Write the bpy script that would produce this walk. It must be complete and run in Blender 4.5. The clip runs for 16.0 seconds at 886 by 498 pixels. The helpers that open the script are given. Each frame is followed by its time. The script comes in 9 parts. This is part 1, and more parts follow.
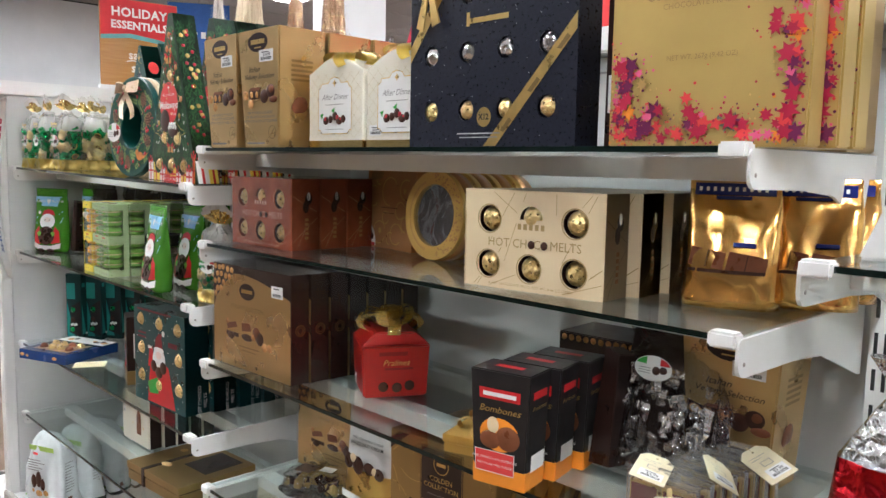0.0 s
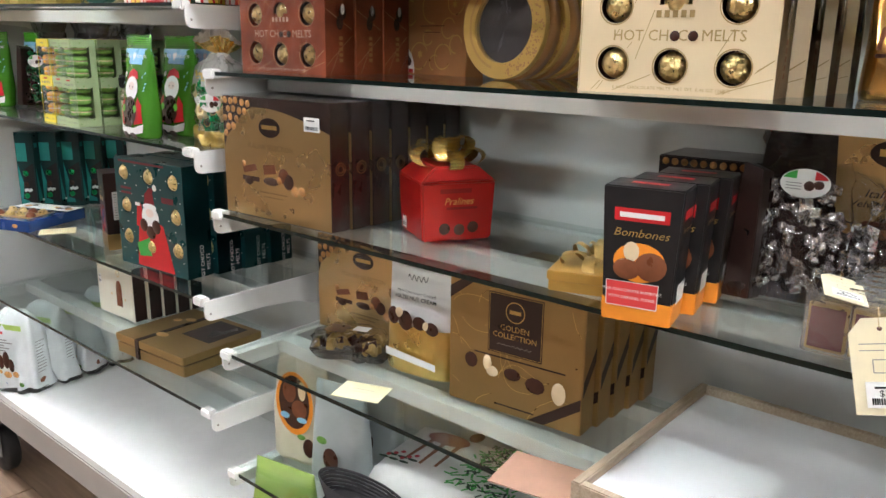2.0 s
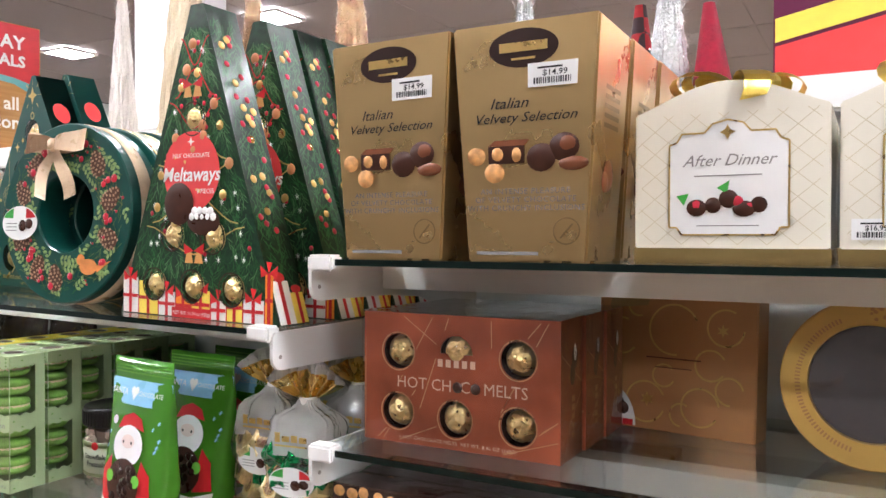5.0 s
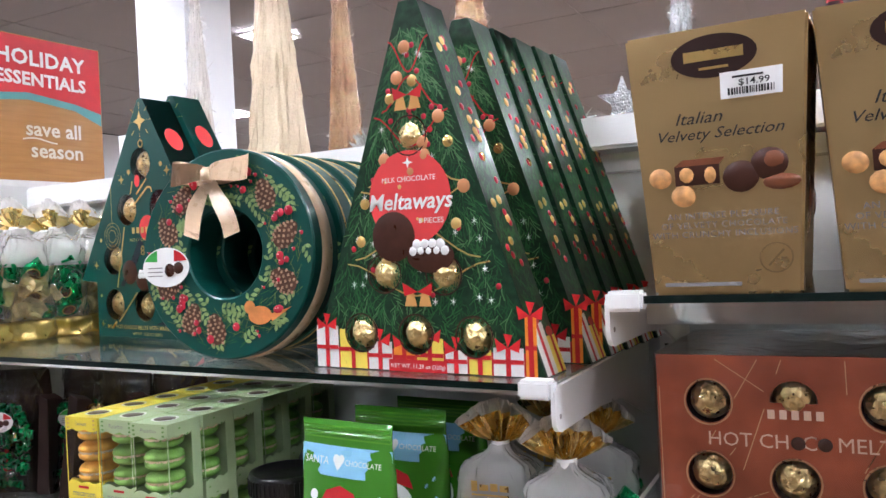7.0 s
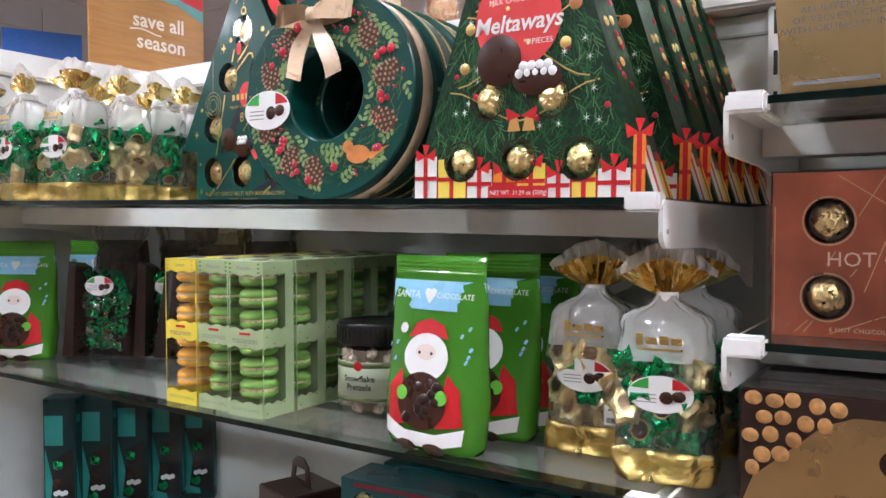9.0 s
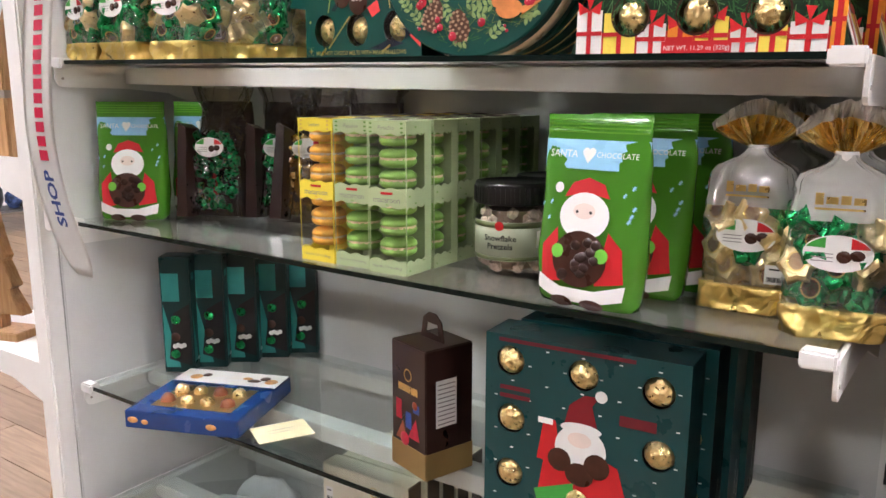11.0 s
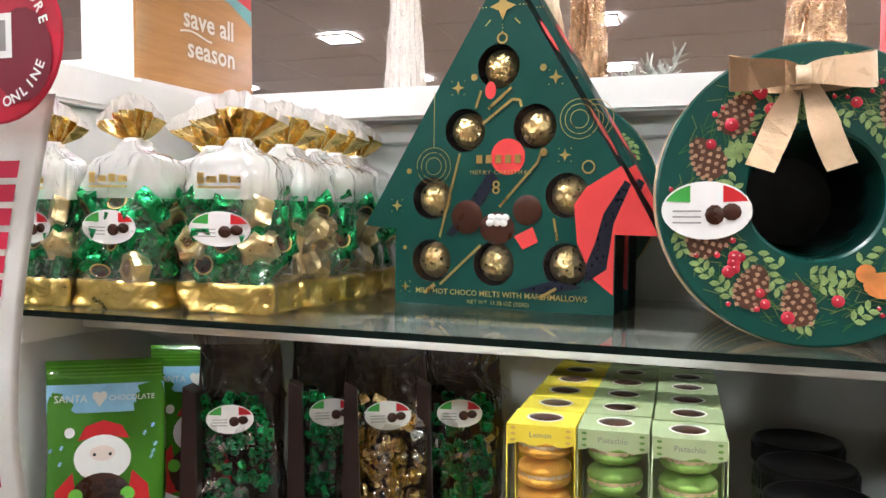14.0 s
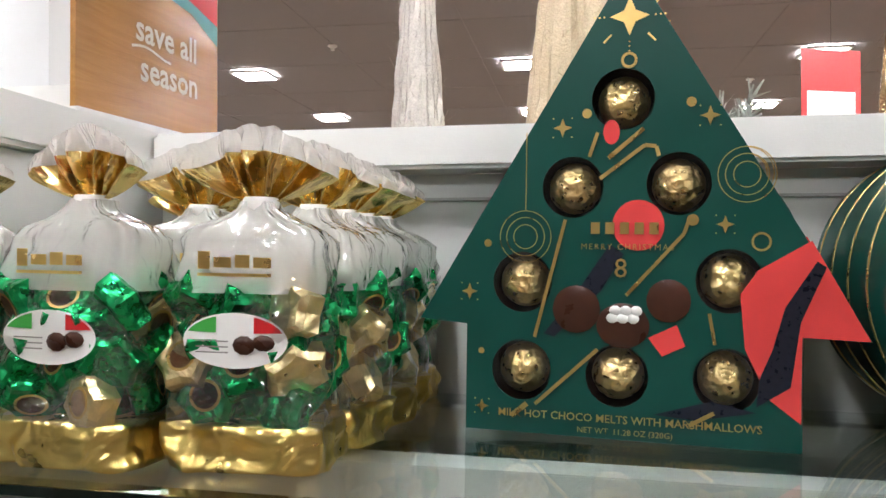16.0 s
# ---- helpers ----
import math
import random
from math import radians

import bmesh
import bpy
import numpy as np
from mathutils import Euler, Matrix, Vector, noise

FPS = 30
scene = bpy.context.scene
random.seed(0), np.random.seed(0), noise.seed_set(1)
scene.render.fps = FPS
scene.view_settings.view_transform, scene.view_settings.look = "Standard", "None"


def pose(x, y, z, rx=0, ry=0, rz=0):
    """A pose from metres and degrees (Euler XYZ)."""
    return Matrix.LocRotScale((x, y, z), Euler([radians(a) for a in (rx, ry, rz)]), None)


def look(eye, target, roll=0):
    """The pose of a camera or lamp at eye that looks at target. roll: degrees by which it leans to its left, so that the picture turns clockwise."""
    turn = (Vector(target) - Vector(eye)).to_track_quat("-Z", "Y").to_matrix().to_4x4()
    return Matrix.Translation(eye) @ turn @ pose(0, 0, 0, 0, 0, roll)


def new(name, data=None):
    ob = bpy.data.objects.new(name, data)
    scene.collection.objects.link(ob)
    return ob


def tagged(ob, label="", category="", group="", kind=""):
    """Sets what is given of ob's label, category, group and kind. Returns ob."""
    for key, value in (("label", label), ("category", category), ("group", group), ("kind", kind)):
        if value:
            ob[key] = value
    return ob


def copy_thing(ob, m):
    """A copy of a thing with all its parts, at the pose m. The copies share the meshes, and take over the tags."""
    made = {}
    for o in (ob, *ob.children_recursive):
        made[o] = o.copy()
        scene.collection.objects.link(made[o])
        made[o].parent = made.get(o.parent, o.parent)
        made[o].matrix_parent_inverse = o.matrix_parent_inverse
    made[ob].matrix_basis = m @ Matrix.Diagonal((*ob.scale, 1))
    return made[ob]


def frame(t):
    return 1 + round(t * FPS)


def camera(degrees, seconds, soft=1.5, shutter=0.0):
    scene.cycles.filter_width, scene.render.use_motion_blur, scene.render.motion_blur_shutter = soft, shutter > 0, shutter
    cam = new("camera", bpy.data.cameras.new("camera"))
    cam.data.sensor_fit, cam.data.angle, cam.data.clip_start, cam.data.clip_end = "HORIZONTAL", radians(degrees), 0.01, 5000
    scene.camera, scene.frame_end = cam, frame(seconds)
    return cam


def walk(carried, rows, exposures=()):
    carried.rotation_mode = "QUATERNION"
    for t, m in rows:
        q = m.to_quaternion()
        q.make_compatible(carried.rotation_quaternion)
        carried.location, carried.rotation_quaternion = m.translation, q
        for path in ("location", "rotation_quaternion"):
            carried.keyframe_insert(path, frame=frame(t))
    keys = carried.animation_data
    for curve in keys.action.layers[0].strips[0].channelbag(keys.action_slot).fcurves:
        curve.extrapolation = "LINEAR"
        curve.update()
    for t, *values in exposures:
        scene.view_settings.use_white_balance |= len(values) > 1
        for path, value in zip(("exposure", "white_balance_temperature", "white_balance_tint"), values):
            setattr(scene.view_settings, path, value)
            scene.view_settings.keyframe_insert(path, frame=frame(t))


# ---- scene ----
cam = camera(59.0, 16.0)
PATH = [
    (0, (1.474, -0.732, 1.374), (0.044, 0.649, 1.159), 1.1),
    (0.5, (1.462, -0.752, 1.345), (-0.035, 0.545, 1.065), 0.8),
    (1, (1.412, -0.779, 1.316), (-0.038, 0.554, 0.968), 0.4),
    (1.5, (1.326, -0.798, 1.286), (0.01, 0.641, 0.842), 0.2),
    (2, (1.204, -0.765, 1.261), (-0.053, 0.706, 0.753), 0.8),
    (2.5, (1.058, -0.715, 1.273), (-0.175, 0.784, 0.789), 1.2),
    (3, (0.938, -0.706, 1.307), (-0.288, 0.818, 0.89), 1.1),
    (3.5, (0.795, -0.696, 1.336), (-0.368, 0.898, 1.01), 0.7),
    (4, (0.691, -0.706, 1.37), (-0.381, 0.967, 1.138), 0.0),
    (4.5, (0.6, -0.666, 1.397), (-0.39, 1.067, 1.277), -0.6),
    (5, (0.505, -0.615, 1.418), (-0.462, 1.136, 1.39), 0.1),
    (5.2, (0.474, -0.6, 1.422), (-0.494, 1.15, 1.422), -0.0),
    (7.3, (0.166, -0.63, 1.443), (-0.754, 1.146, 1.443), -3.3),
    (7.5, (0.159, -0.631, 1.426), (-0.788, 1.131, 1.421), -3.4),
    (8, (0.158, -0.616, 1.4), (-0.853, 1.108, 1.333), -3.8),
    (8.5, (0.163, -0.625, 1.331), (-0.913, 1.06, 1.311), -1.5),
    (8.7, (0.162, -0.625, 1.307), (-0.922, 1.056, 1.279), -0.8),
    (10.8, (0.093, -0.708, 1.288), (-0.988, 0.928, 0.89), 0.0),
    (11, (0.051, -0.707, 1.289), (-1.069, 0.903, 0.901), 0.1),
    (11.5, (-0.068, -0.665, 1.299), (-1.265, 0.891, 0.916), -0.3),
    (12, (-0.153, -0.622, 1.311), (-1.331, 0.964, 1.005), -0.2),
    (12.5, (-0.256, -0.608, 1.337), (-1.341, 1.058, 1.122), 0.6),
    (13, (-0.391, -0.642, 1.386), (-1.207, 1.178, 1.243), 0.2),
    (13.5, (-0.487, -0.662, 1.42), (-1.17, 1.214, 1.309), -1.0),
    (14, (-0.545, -0.619, 1.434), (-1.121, 1.294, 1.347), -0.0),
    (14.5, (-0.598, -0.548, 1.46), (-1.149, 1.374, 1.429), 0.7),
    (15, (-0.657, -0.493, 1.465), (-1.222, 1.426, 1.454), 1.1),
    (15.5, (-0.722, -0.439, 1.471), (-1.197, 1.504, 1.482), 0.4),
    (16, (-0.763, -0.407, 1.473), (-1.106, 1.563, 1.489), -0.0),
]
walk(cam, [(t, look(eye, target, roll)) for t, eye, target, roll in PATH],
     [(0, -0.24, 6200, 9), (1, -0.18, 6300, 10), (2, 0.05, 6350, 10), (3.5, 0.25, 6350, 14), (5, 0.03, 6300, 15), (7.5, -0.1, 5850, 15), (8.7, -0.1, 5950, 15), (11, 0.03, 6650, 18), (12.5, 0.12, 6600, 16), (14, 0.02, 6550, 13), (16, -0.4, 6500, 10)])

# ---- light ----
world = bpy.data.worlds.new("world")
scene.world = world
world.use_nodes = True
world.node_tree.nodes["Background"].inputs[0].default_value = (0.9, 0.95, 1.0, 1)
world.node_tree.nodes["Background"].inputs[1].default_value = 0.02
LAMP_POWER = 178.0


# ---- materials ----
MATS = {}


def mat(name, col, rough=0.5, metal=0.0, var=0.08, scale=30.0, bump=0.0, bscale=150.0, coat=0.0, emit=0.0):
    if name in MATS:
        return MATS[name]
    m = bpy.data.materials.new(name)
    m.use_nodes = True
    nt = m.node_tree
    b = nt.nodes["Principled BSDF"]
    tc = nt.nodes.new("ShaderNodeTexCoord")
    no = nt.nodes.new("ShaderNodeTexNoise")
    no.inputs["Scale"].default_value = scale
    no.inputs["Detail"].default_value = 6
    nt.links.new(tc.outputs["Object"], no.inputs["Vector"])
    mr = nt.nodes.new("ShaderNodeMapRange")
    mr.inputs[1].default_value, mr.inputs[2].default_value = 0.3, 0.7
    mr.inputs[3].default_value, mr.inputs[4].default_value = 1 - var, 1 + var
    nt.links.new(no.outputs["Fac"], mr.inputs[0])
    mx = nt.nodes.new("ShaderNodeVectorMath")
    mx.operation = "SCALE"
    mx.inputs[0].default_value = col
    nt.links.new(mr.outputs[0], mx.inputs["Scale"])
    nt.links.new(mx.outputs[0], b.inputs["Base Color"])
    b.inputs["Metallic"].default_value = metal
    b.inputs["Specular IOR Level"].default_value = 0.35
    rr = nt.nodes.new("ShaderNodeMapRange")
    rr.inputs[1].default_value, rr.inputs[2].default_value = 0.3, 0.7
    rr.inputs[3].default_value, rr.inputs[4].default_value = max(0.02, rough * 0.85), min(1, rough * 1.15)
    nt.links.new(no.outputs["Fac"], rr.inputs[0])
    nt.links.new(rr.outputs[0], b.inputs["Roughness"])
    b.inputs["Coat Weight"].default_value = coat
    b.inputs["Coat Roughness"].default_value = 0.12
    if bump:
        n2 = nt.nodes.new("ShaderNodeTexNoise")
        n2.inputs["Scale"].default_value = bscale
        n2.inputs["Detail"].default_value = 4
        nt.links.new(tc.outputs["Object"], n2.inputs["Vector"])
        bp = nt.nodes.new("ShaderNodeBump")
        bp.inputs["Strength"].default_value = bump
        bp.inputs["Distance"].default_value = 0.004
        nt.links.new(n2.outputs["Fac"], bp.inputs["Height"])
        nt.links.new(bp.outputs[0], b.inputs["Normal"])
    if emit:
        b.inputs["Emission Color"].default_value = (0.985, 0.985, 1.0, 1)
        b.inputs["Emission Strength"].default_value = emit
    MATS[name] = m
    return m


def foil(name, col, rough=0.28, scale=60.0, strength=0.9, metal=1.0):
    """Crinkled metal foil: creases from a sharp cell pattern over soft folds."""
    if name in MATS:
        return MATS[name]
    m = mat(name, col, rough, metal, 0.12, scale)
    nt = m.node_tree
    tc = next(n for n in nt.nodes if n.type == "TEX_COORD")
    vo = nt.nodes.new("ShaderNodeTexVoronoi")
    vo.feature = "SMOOTH_F1"
    vo.inputs["Scale"].default_value = scale
    vo.inputs["Smoothness"].default_value = 0.35
    no = nt.nodes.new("ShaderNodeTexNoise")
    no.inputs["Scale"].default_value = scale * 0.6
    no.inputs["Distortion"].default_value = 1.5
    ad = nt.nodes.new("ShaderNodeMath")
    for n in (vo, no):
        nt.links.new(tc.outputs["Object"], n.inputs["Vector"])
    nt.links.new(vo.outputs["Distance"], ad.inputs[0])
    nt.links.new(no.outputs["Fac"], ad.inputs[1])
    bp = nt.nodes.new("ShaderNodeBump")
    bp.inputs["Strength"].default_value = strength
    bp.inputs["Distance"].default_value = 0.35 / scale
    nt.links.new(ad.outputs[0], bp.inputs["Height"])
    nt.links.new(bp.outputs[0], nt.nodes["Principled BSDF"].inputs["Normal"])
    return m


def clear(name, tint=(0.95, 0.98, 0.97), rough=0.03, gloss=1.0, milk=0.0, milk_col=(0.9, 0.9, 0.9), bump=0.0, bscale=40.0):
    """A thin clear sheet: it lets light through, mirrors by Fresnel, and may be milky."""
    if name in MATS:
        return MATS[name]
    m = bpy.data.materials.new(name)
    m.use_nodes = True
    nt = m.node_tree
    nt.nodes.remove(nt.nodes["Principled BSDF"])
    out = nt.nodes["Material Output"]
    tr = nt.nodes.new("ShaderNodeBsdfTransparent")
    tr.inputs[0].default_value = (*tint, 1)
    gl = nt.nodes.new("ShaderNodeBsdfGlossy")
    gl.inputs["Roughness"].default_value = rough
    fr = nt.nodes.new("ShaderNodeLayerWeight")
    fr.inputs["Blend"].default_value = 0.5
    po = nt.nodes.new("ShaderNodeMath")
    po.operation = "POWER"
    po.inputs[1].default_value = 5.0
    nt.links.new(fr.outputs["Facing"], po.inputs[0])
    mu = nt.nodes.new("ShaderNodeMath")
    mu.operation = "MULTIPLY_ADD"
    mu.inputs[1].default_value = 0.9 * gloss
    mu.inputs[2].default_value = 0.04 * gloss
    mu.use_clamp = True
    nt.links.new(po.outputs[0], mu.inputs[0])
    mix = nt.nodes.new("ShaderNodeMixShader")
    nt.links.new(mu.outputs[0], mix.inputs[0])
    base = tr.outputs[0]
    if milk:
        df = nt.nodes.new("ShaderNodeBsdfDiffuse")
        df.inputs[0].default_value = (*milk_col, 1)
        tl = nt.nodes.new("ShaderNodeBsdfTranslucent")
        tl.inputs[0].default_value = (*milk_col, 1)
        m0 = nt.nodes.new("ShaderNodeMixShader")
        m0.inputs[0].default_value = 0.4
        nt.links.new(df.outputs[0], m0.inputs[1])
        nt.links.new(tl.outputs[0], m0.inputs[2])
        m1 = nt.nodes.new("ShaderNodeMixShader")
        m1.inputs[0].default_value = milk
        nt.links.new(tr.outputs[0], m1.inputs[1])
        nt.links.new(m0.outputs[0], m1.inputs[2])
        base = m1.outputs[0]
    nt.links.new(base, mix.inputs[1])
    nt.links.new(gl.outputs[0], mix.inputs[2])
    nt.links.new(mix.outputs[0], out.inputs[0])
    if bump:
        tc = nt.nodes.new("ShaderNodeTexCoord")
        no = nt.nodes.new("ShaderNodeTexNoise")
        no.inputs["Scale"].default_value = bscale
        no.inputs["Distortion"].default_value = 1.0
        nt.links.new(tc.outputs["Object"], no.inputs["Vector"])
        bp = nt.nodes.new("ShaderNodeBump")
        bp.inputs["Strength"].default_value = bump
        bp.inputs["Distance"].default_value = 0.006
        nt.links.new(no.outputs["Fac"], bp.inputs["Height"])
        nt.links.new(bp.outputs[0], gl.inputs["Normal"])
        nt.links.new(bp.outputs[0], fr.inputs["Normal"])
    MATS[name] = m
    return m


def wood(name, a, b, scale=6.0, rough=0.5, axis=0, per_piece=0.15):
    """Wood with grain drawn out along one axis, and each piece a little different."""
    if name in MATS:
        return MATS[name]
    m = bpy.data.materials.new(name)
    m.use_nodes = True
    nt = m.node_tree
    bs = nt.nodes["Principled BSDF"]
    tc = nt.nodes.new("ShaderNodeTexCoord")
    mp = nt.nodes.new("ShaderNodeMapping")
    s = [scale * 6] * 3
    s[axis] = scale * 0.5
    mp.inputs["Scale"].default_value = s
    oi = nt.nodes.new("ShaderNodeObjectInfo")
    nt.links.new(oi.outputs["Random"], mp.inputs["Location"])
    nt.links.new(tc.outputs["Object"], mp.inputs["Vector"])
    no = nt.nodes.new("ShaderNodeTexNoise")
    no.inputs["Detail"].default_value = 8
    no.inputs["Distortion"].default_value = 0.6
    nt.links.new(mp.outputs[0], no.inputs["Vector"])
    cr = nt.nodes.new("ShaderNodeValToRGB")
    cr.color_ramp.elements[0].position, cr.color_ramp.elements[0].color = 0.3, (*a, 1)
    cr.color_ramp.elements[1].position, cr.color_ramp.elements[1].color = 0.7, (*b, 1)
    nt.links.new(no.outputs["Fac"], cr.inputs[0])
    hv = nt.nodes.new("ShaderNodeHueSaturation")
    mr = nt.nodes.new("ShaderNodeMapRange")
    mr.inputs[3].default_value, mr.inputs[4].default_value = 1 - per_piece, 1 + per_piece
    nt.links.new(oi.outputs["Random"], mr.inputs[0])
    nt.links.new(mr.outputs[0], hv.inputs["Value"])
    nt.links.new(cr.outputs[0], hv.inputs["Color"])
    nt.links.new(hv.outputs[0], bs.inputs["Base Color"])
    bs.inputs["Roughness"].default_value = rough
    bp = nt.nodes.new("ShaderNodeBump")
    bp.inputs["Strength"].default_value = 0.2
    bp.inputs["Distance"].default_value = 0.002
    nt.links.new(no.outputs["Fac"], bp.inputs["Height"])
    nt.links.new(bp.outputs[0], bs.inputs["Normal"])
    MATS[name] = m
    return m


WHITE_METAL = mat("white_powder_coat", (0.83, 0.83, 0.81), 0.38, 0, 0.05, 8, 0.05, 400)
FOOT_GOLD = foil("foot_gold", (0.76, 0.57, 0.19), 0.3, 40, 1.0)
FAN_GOLD = foil("fan_gold", (0.84, 0.64, 0.26), 0.26, 42, 1.0)
PANEL = mat("pale_panel", (0.66, 0.67, 0.66), 0.6, 0, 0.06, 5, 0.05, 300)
DECK = mat("white_deck", (0.75, 0.75, 0.74), 0.4, 0, 0.07, 6, 0.04, 300)
FASCIA = mat("grey_fascia", (0.36, 0.33, 0.30), 0.5, 0, 0.08, 10)
DARK_SLOT = mat("slot_dark", (0.03, 0.03, 0.03), 0.7)
RUBBER = mat("black_rubber", (0.02, 0.02, 0.02), 0.6)
GLASS = clear("shelf_glass", (0.92, 0.955, 0.945), 0.02, 1.1)
GLASS_EDGE = mat("glass_edge", (0.003, 0.009, 0.0075), 0.08, 0, 0.2, 20)
CLIP = mat("white_plastic", (0.82, 0.82, 0.80), 0.35)
PAPER = mat("white_paper", (0.8, 0.8, 0.78), 0.6, 0, 0.04)
INK = mat("black_ink", (0.02, 0.02, 0.02), 0.5)
GREY_INK = mat("grey_ink", (0.25, 0.24, 0.23), 0.5)
WALL = mat("wall_paint", (0.74, 0.75, 0.76), 0.7, 0, 0.04, 3, 0.03, 200)
CEIL = mat("ceiling_paint", (0.29, 0.265, 0.258), 0.85, 0, 0.05, 3, 0.05, 200)
LAMP = mat("lamp_diffuser", (0.9, 0.9, 0.985), 0.5, emit=LAMP_POWER)
GOLD_FOIL = foil("gold_foil", (0.80, 0.58, 0.27), 0.25, 55)
GOLD_BALL = foil("gold_ball_foil", (0.84, 0.64, 0.30), 0.3, 170, 1.15)
GREEN_FOIL = foil("green_foil", (0.016, 0.30, 0.10), 0.28, 120, 1.0)
SILVER_FOIL = foil("silver_foil", (0.75, 0.75, 0.76), 0.22, 90)
COPPER_GOLD = mat("gold_print", (0.72, 0.50, 0.18), 0.3, 0.9, 0.1, 60)
GOLD_CARD = mat("gold_card", (0.66, 0.46, 0.21), 0.29, 0.92, 0.04, 15, 0.03, 7)
BRONZE_CARD = mat("bronze_card", (0.40, 0.265, 0.11), 0.32, 0.8, 0.06, 15, 0.04, 8)
COPPER_CARD = mat("copper_card", (0.42, 0.105, 0.05), 0.34, 0.4, 0.4, 14, 0.04, 200, coat=0.4)
BROWN_CARD = mat("brown_card", (0.56, 0.28, 0.11), 0.32, 0.4, 0.1, 12)
DARK_BROWN = mat("dark_brown_card", (0.026, 0.0105, 0.008), 0.3, 0, 0.15, 20, coat=0.4)
CHOC = mat("chocolate", (0.05, 0.018, 0.011), 0.3, 0, 0.25, 60)
CHOC2 = mat("milk_chocolate", (0.19, 0.065, 0.03), 0.3, 0, 0.2, 60)
NUT = mat("hazelnut", (0.60, 0.31, 0.11), 0.45, 0, 0.35, 140)
CREAM_CARD = mat("cream_card", (0.78, 0.62, 0.40), 0.4, 0, 0.04, 12, coat=0.2)
IVORY = mat("ivory_card", (0.78, 0.74, 0.62), 0.42, 0, 0.04, 12, coat=0.2)
NAVY = mat("navy_card", (0.012, 0.014, 0.025), 0.3, 0, 0.3, 200, coat=0.15)
BLACK_CARD = mat("black_card", (0.014, 0.013, 0.014), 0.35, 0, 0.2, 60, coat=0.2)
TEAL = mat("deep_green_card", (0.003, 0.058, 0.045), 0.34, 0, 0.08, 20, coat=0.15)
TEAL2 = mat("teal_card", (0.004, 0.032, 0.034), 0.3, 0, 0.1, 20, coat=0.15)
PINE = mat("pine_green_print", (0.008, 0.035, 0.015), 0.34, 0, 0.5, 120, coat=0.2)
RED = mat("red_print", (0.55, 0.02, 0.025), 0.38, 0, 0.08, 40)
CORAL = mat("coral_print", (0.72, 0.06, 0.06), 0.4, 0, 0.06, 40)
ORANGE = mat("orange_print", (0.85, 0.29, 0.03), 0.4, 0, 0.08, 40)
YELLOW = mat("yellow_print", (0.85, 0.68, 0.10), 0.4, 0, 0.05, 40)
GREEN = mat("green_print", (0.05, 0.35, 0.06), 0.4, 0, 0.08, 40)
LIME = mat("lime_pouch", (0.058, 0.22, 0.02), 0.16, 0, 0.12, 14, 0.45, 26, coat=0.5)
SKY = mat("sky_blue_print", (0.28, 0.58, 0.80), 0.3, 0, 0.06, 40)
PINK = mat("pink_print", (0.75, 0.12, 0.25), 0.4)
PLUM = mat("plum_print", (0.13, 0.01, 0.06), 0.4)
MINT = mat("pistachio_card", (0.42, 0.53, 0.29), 0.45, 0, 0.05, 20)
LEMON = mat("lemon_card", (0.85, 0.70, 0.07), 0.45, 0, 0.05, 20)
MAC_GREEN = mat("pistachio_biscuit", (0.24, 0.45, 0.10), 0.7, 0, 0.15, 90, 0.3, 300)
MAC_YELLOW = mat("lemon_biscuit", (0.85, 0.45, 0.07), 0.7, 0, 0.15, 90, 0.3, 300)
BAG_CLEAR = clear("clear_film", (0.96, 0.96, 0.96), 0.05, 2.4, 0.05, (0.9, 0.9, 0.9), 1.0, 40)
WINDOW_FILM = clear("window_film", (0.96, 0.96, 0.96), 0.04, 1.2, bump=0.15, bscale=30)
BAG_MILK = clear("frosted_film", (0.97, 0.97, 0.97), 0.1, 2.4, 0.56, (0.90, 0.89, 0.86), 1.0, 38)
CRINKLED = clear("crinkled_film", (0.78, 0.77, 0.76), 0.06, 2.2, bump=1.0, bscale=55)
SEAL_WHITE = clear("crimped_seal", (0.95, 0.95, 0.95), 0.1, 2.0, 0.8, (0.82, 0.8, 0.77), 0.3, 60)
ROBIN = mat("robin_orange", (0.62, 0.22, 0.06), 0.5, 0, 0.2, 80)
LEAF = mat("leaf_print", (0.14, 0.30, 0.06), 0.45, 0, 0.3, 90)
CONE_BROWN = mat("cone_print", (0.22, 0.08, 0.035), 0.5, 0, 0.4, 150)
RIBBON = mat("tan_ribbon", (0.66, 0.49, 0.32), 0.3, 0, 0.08, 60, 0.15, 200)
BERRY = mat("berry_print", (0.50, 0.025, 0.05), 0.35, 0, 0.2, 80)
PLANK = wood("oak_floor", (0.17, 0.108, 0.066), (0.26, 0.177, 0.114), 2.0, 0.5)
PALE_WOOD = wood("pale_wood", (0.34, 0.18, 0.075), (0.50, 0.30, 0.14), 6, 0.55, 2)
FRAME_WOOD = wood("frame_wood", (0.42, 0.32, 0.22), (0.58, 0.47, 0.35), 8, 0.55, 1)


# ---- mesh helpers ----
def mesh_of(bm, name="mesh"):
    me = bpy.data.meshes.new(name)
    bm.to_mesh(me)
    bm.free()
    return me


def part(name, bm, material, parent, label="", smooth=False):
    me = bm if isinstance(bm, bpy.types.Mesh) else mesh_of(bm, name)
    me.materials.clear()
    me.materials.append(material)
    if smooth:
        for p in me.polygons:
            p.use_smooth = True
    ob = new(name, me)
    ob.parent = parent
    if label:
        tagged(ob, label)
    return ob


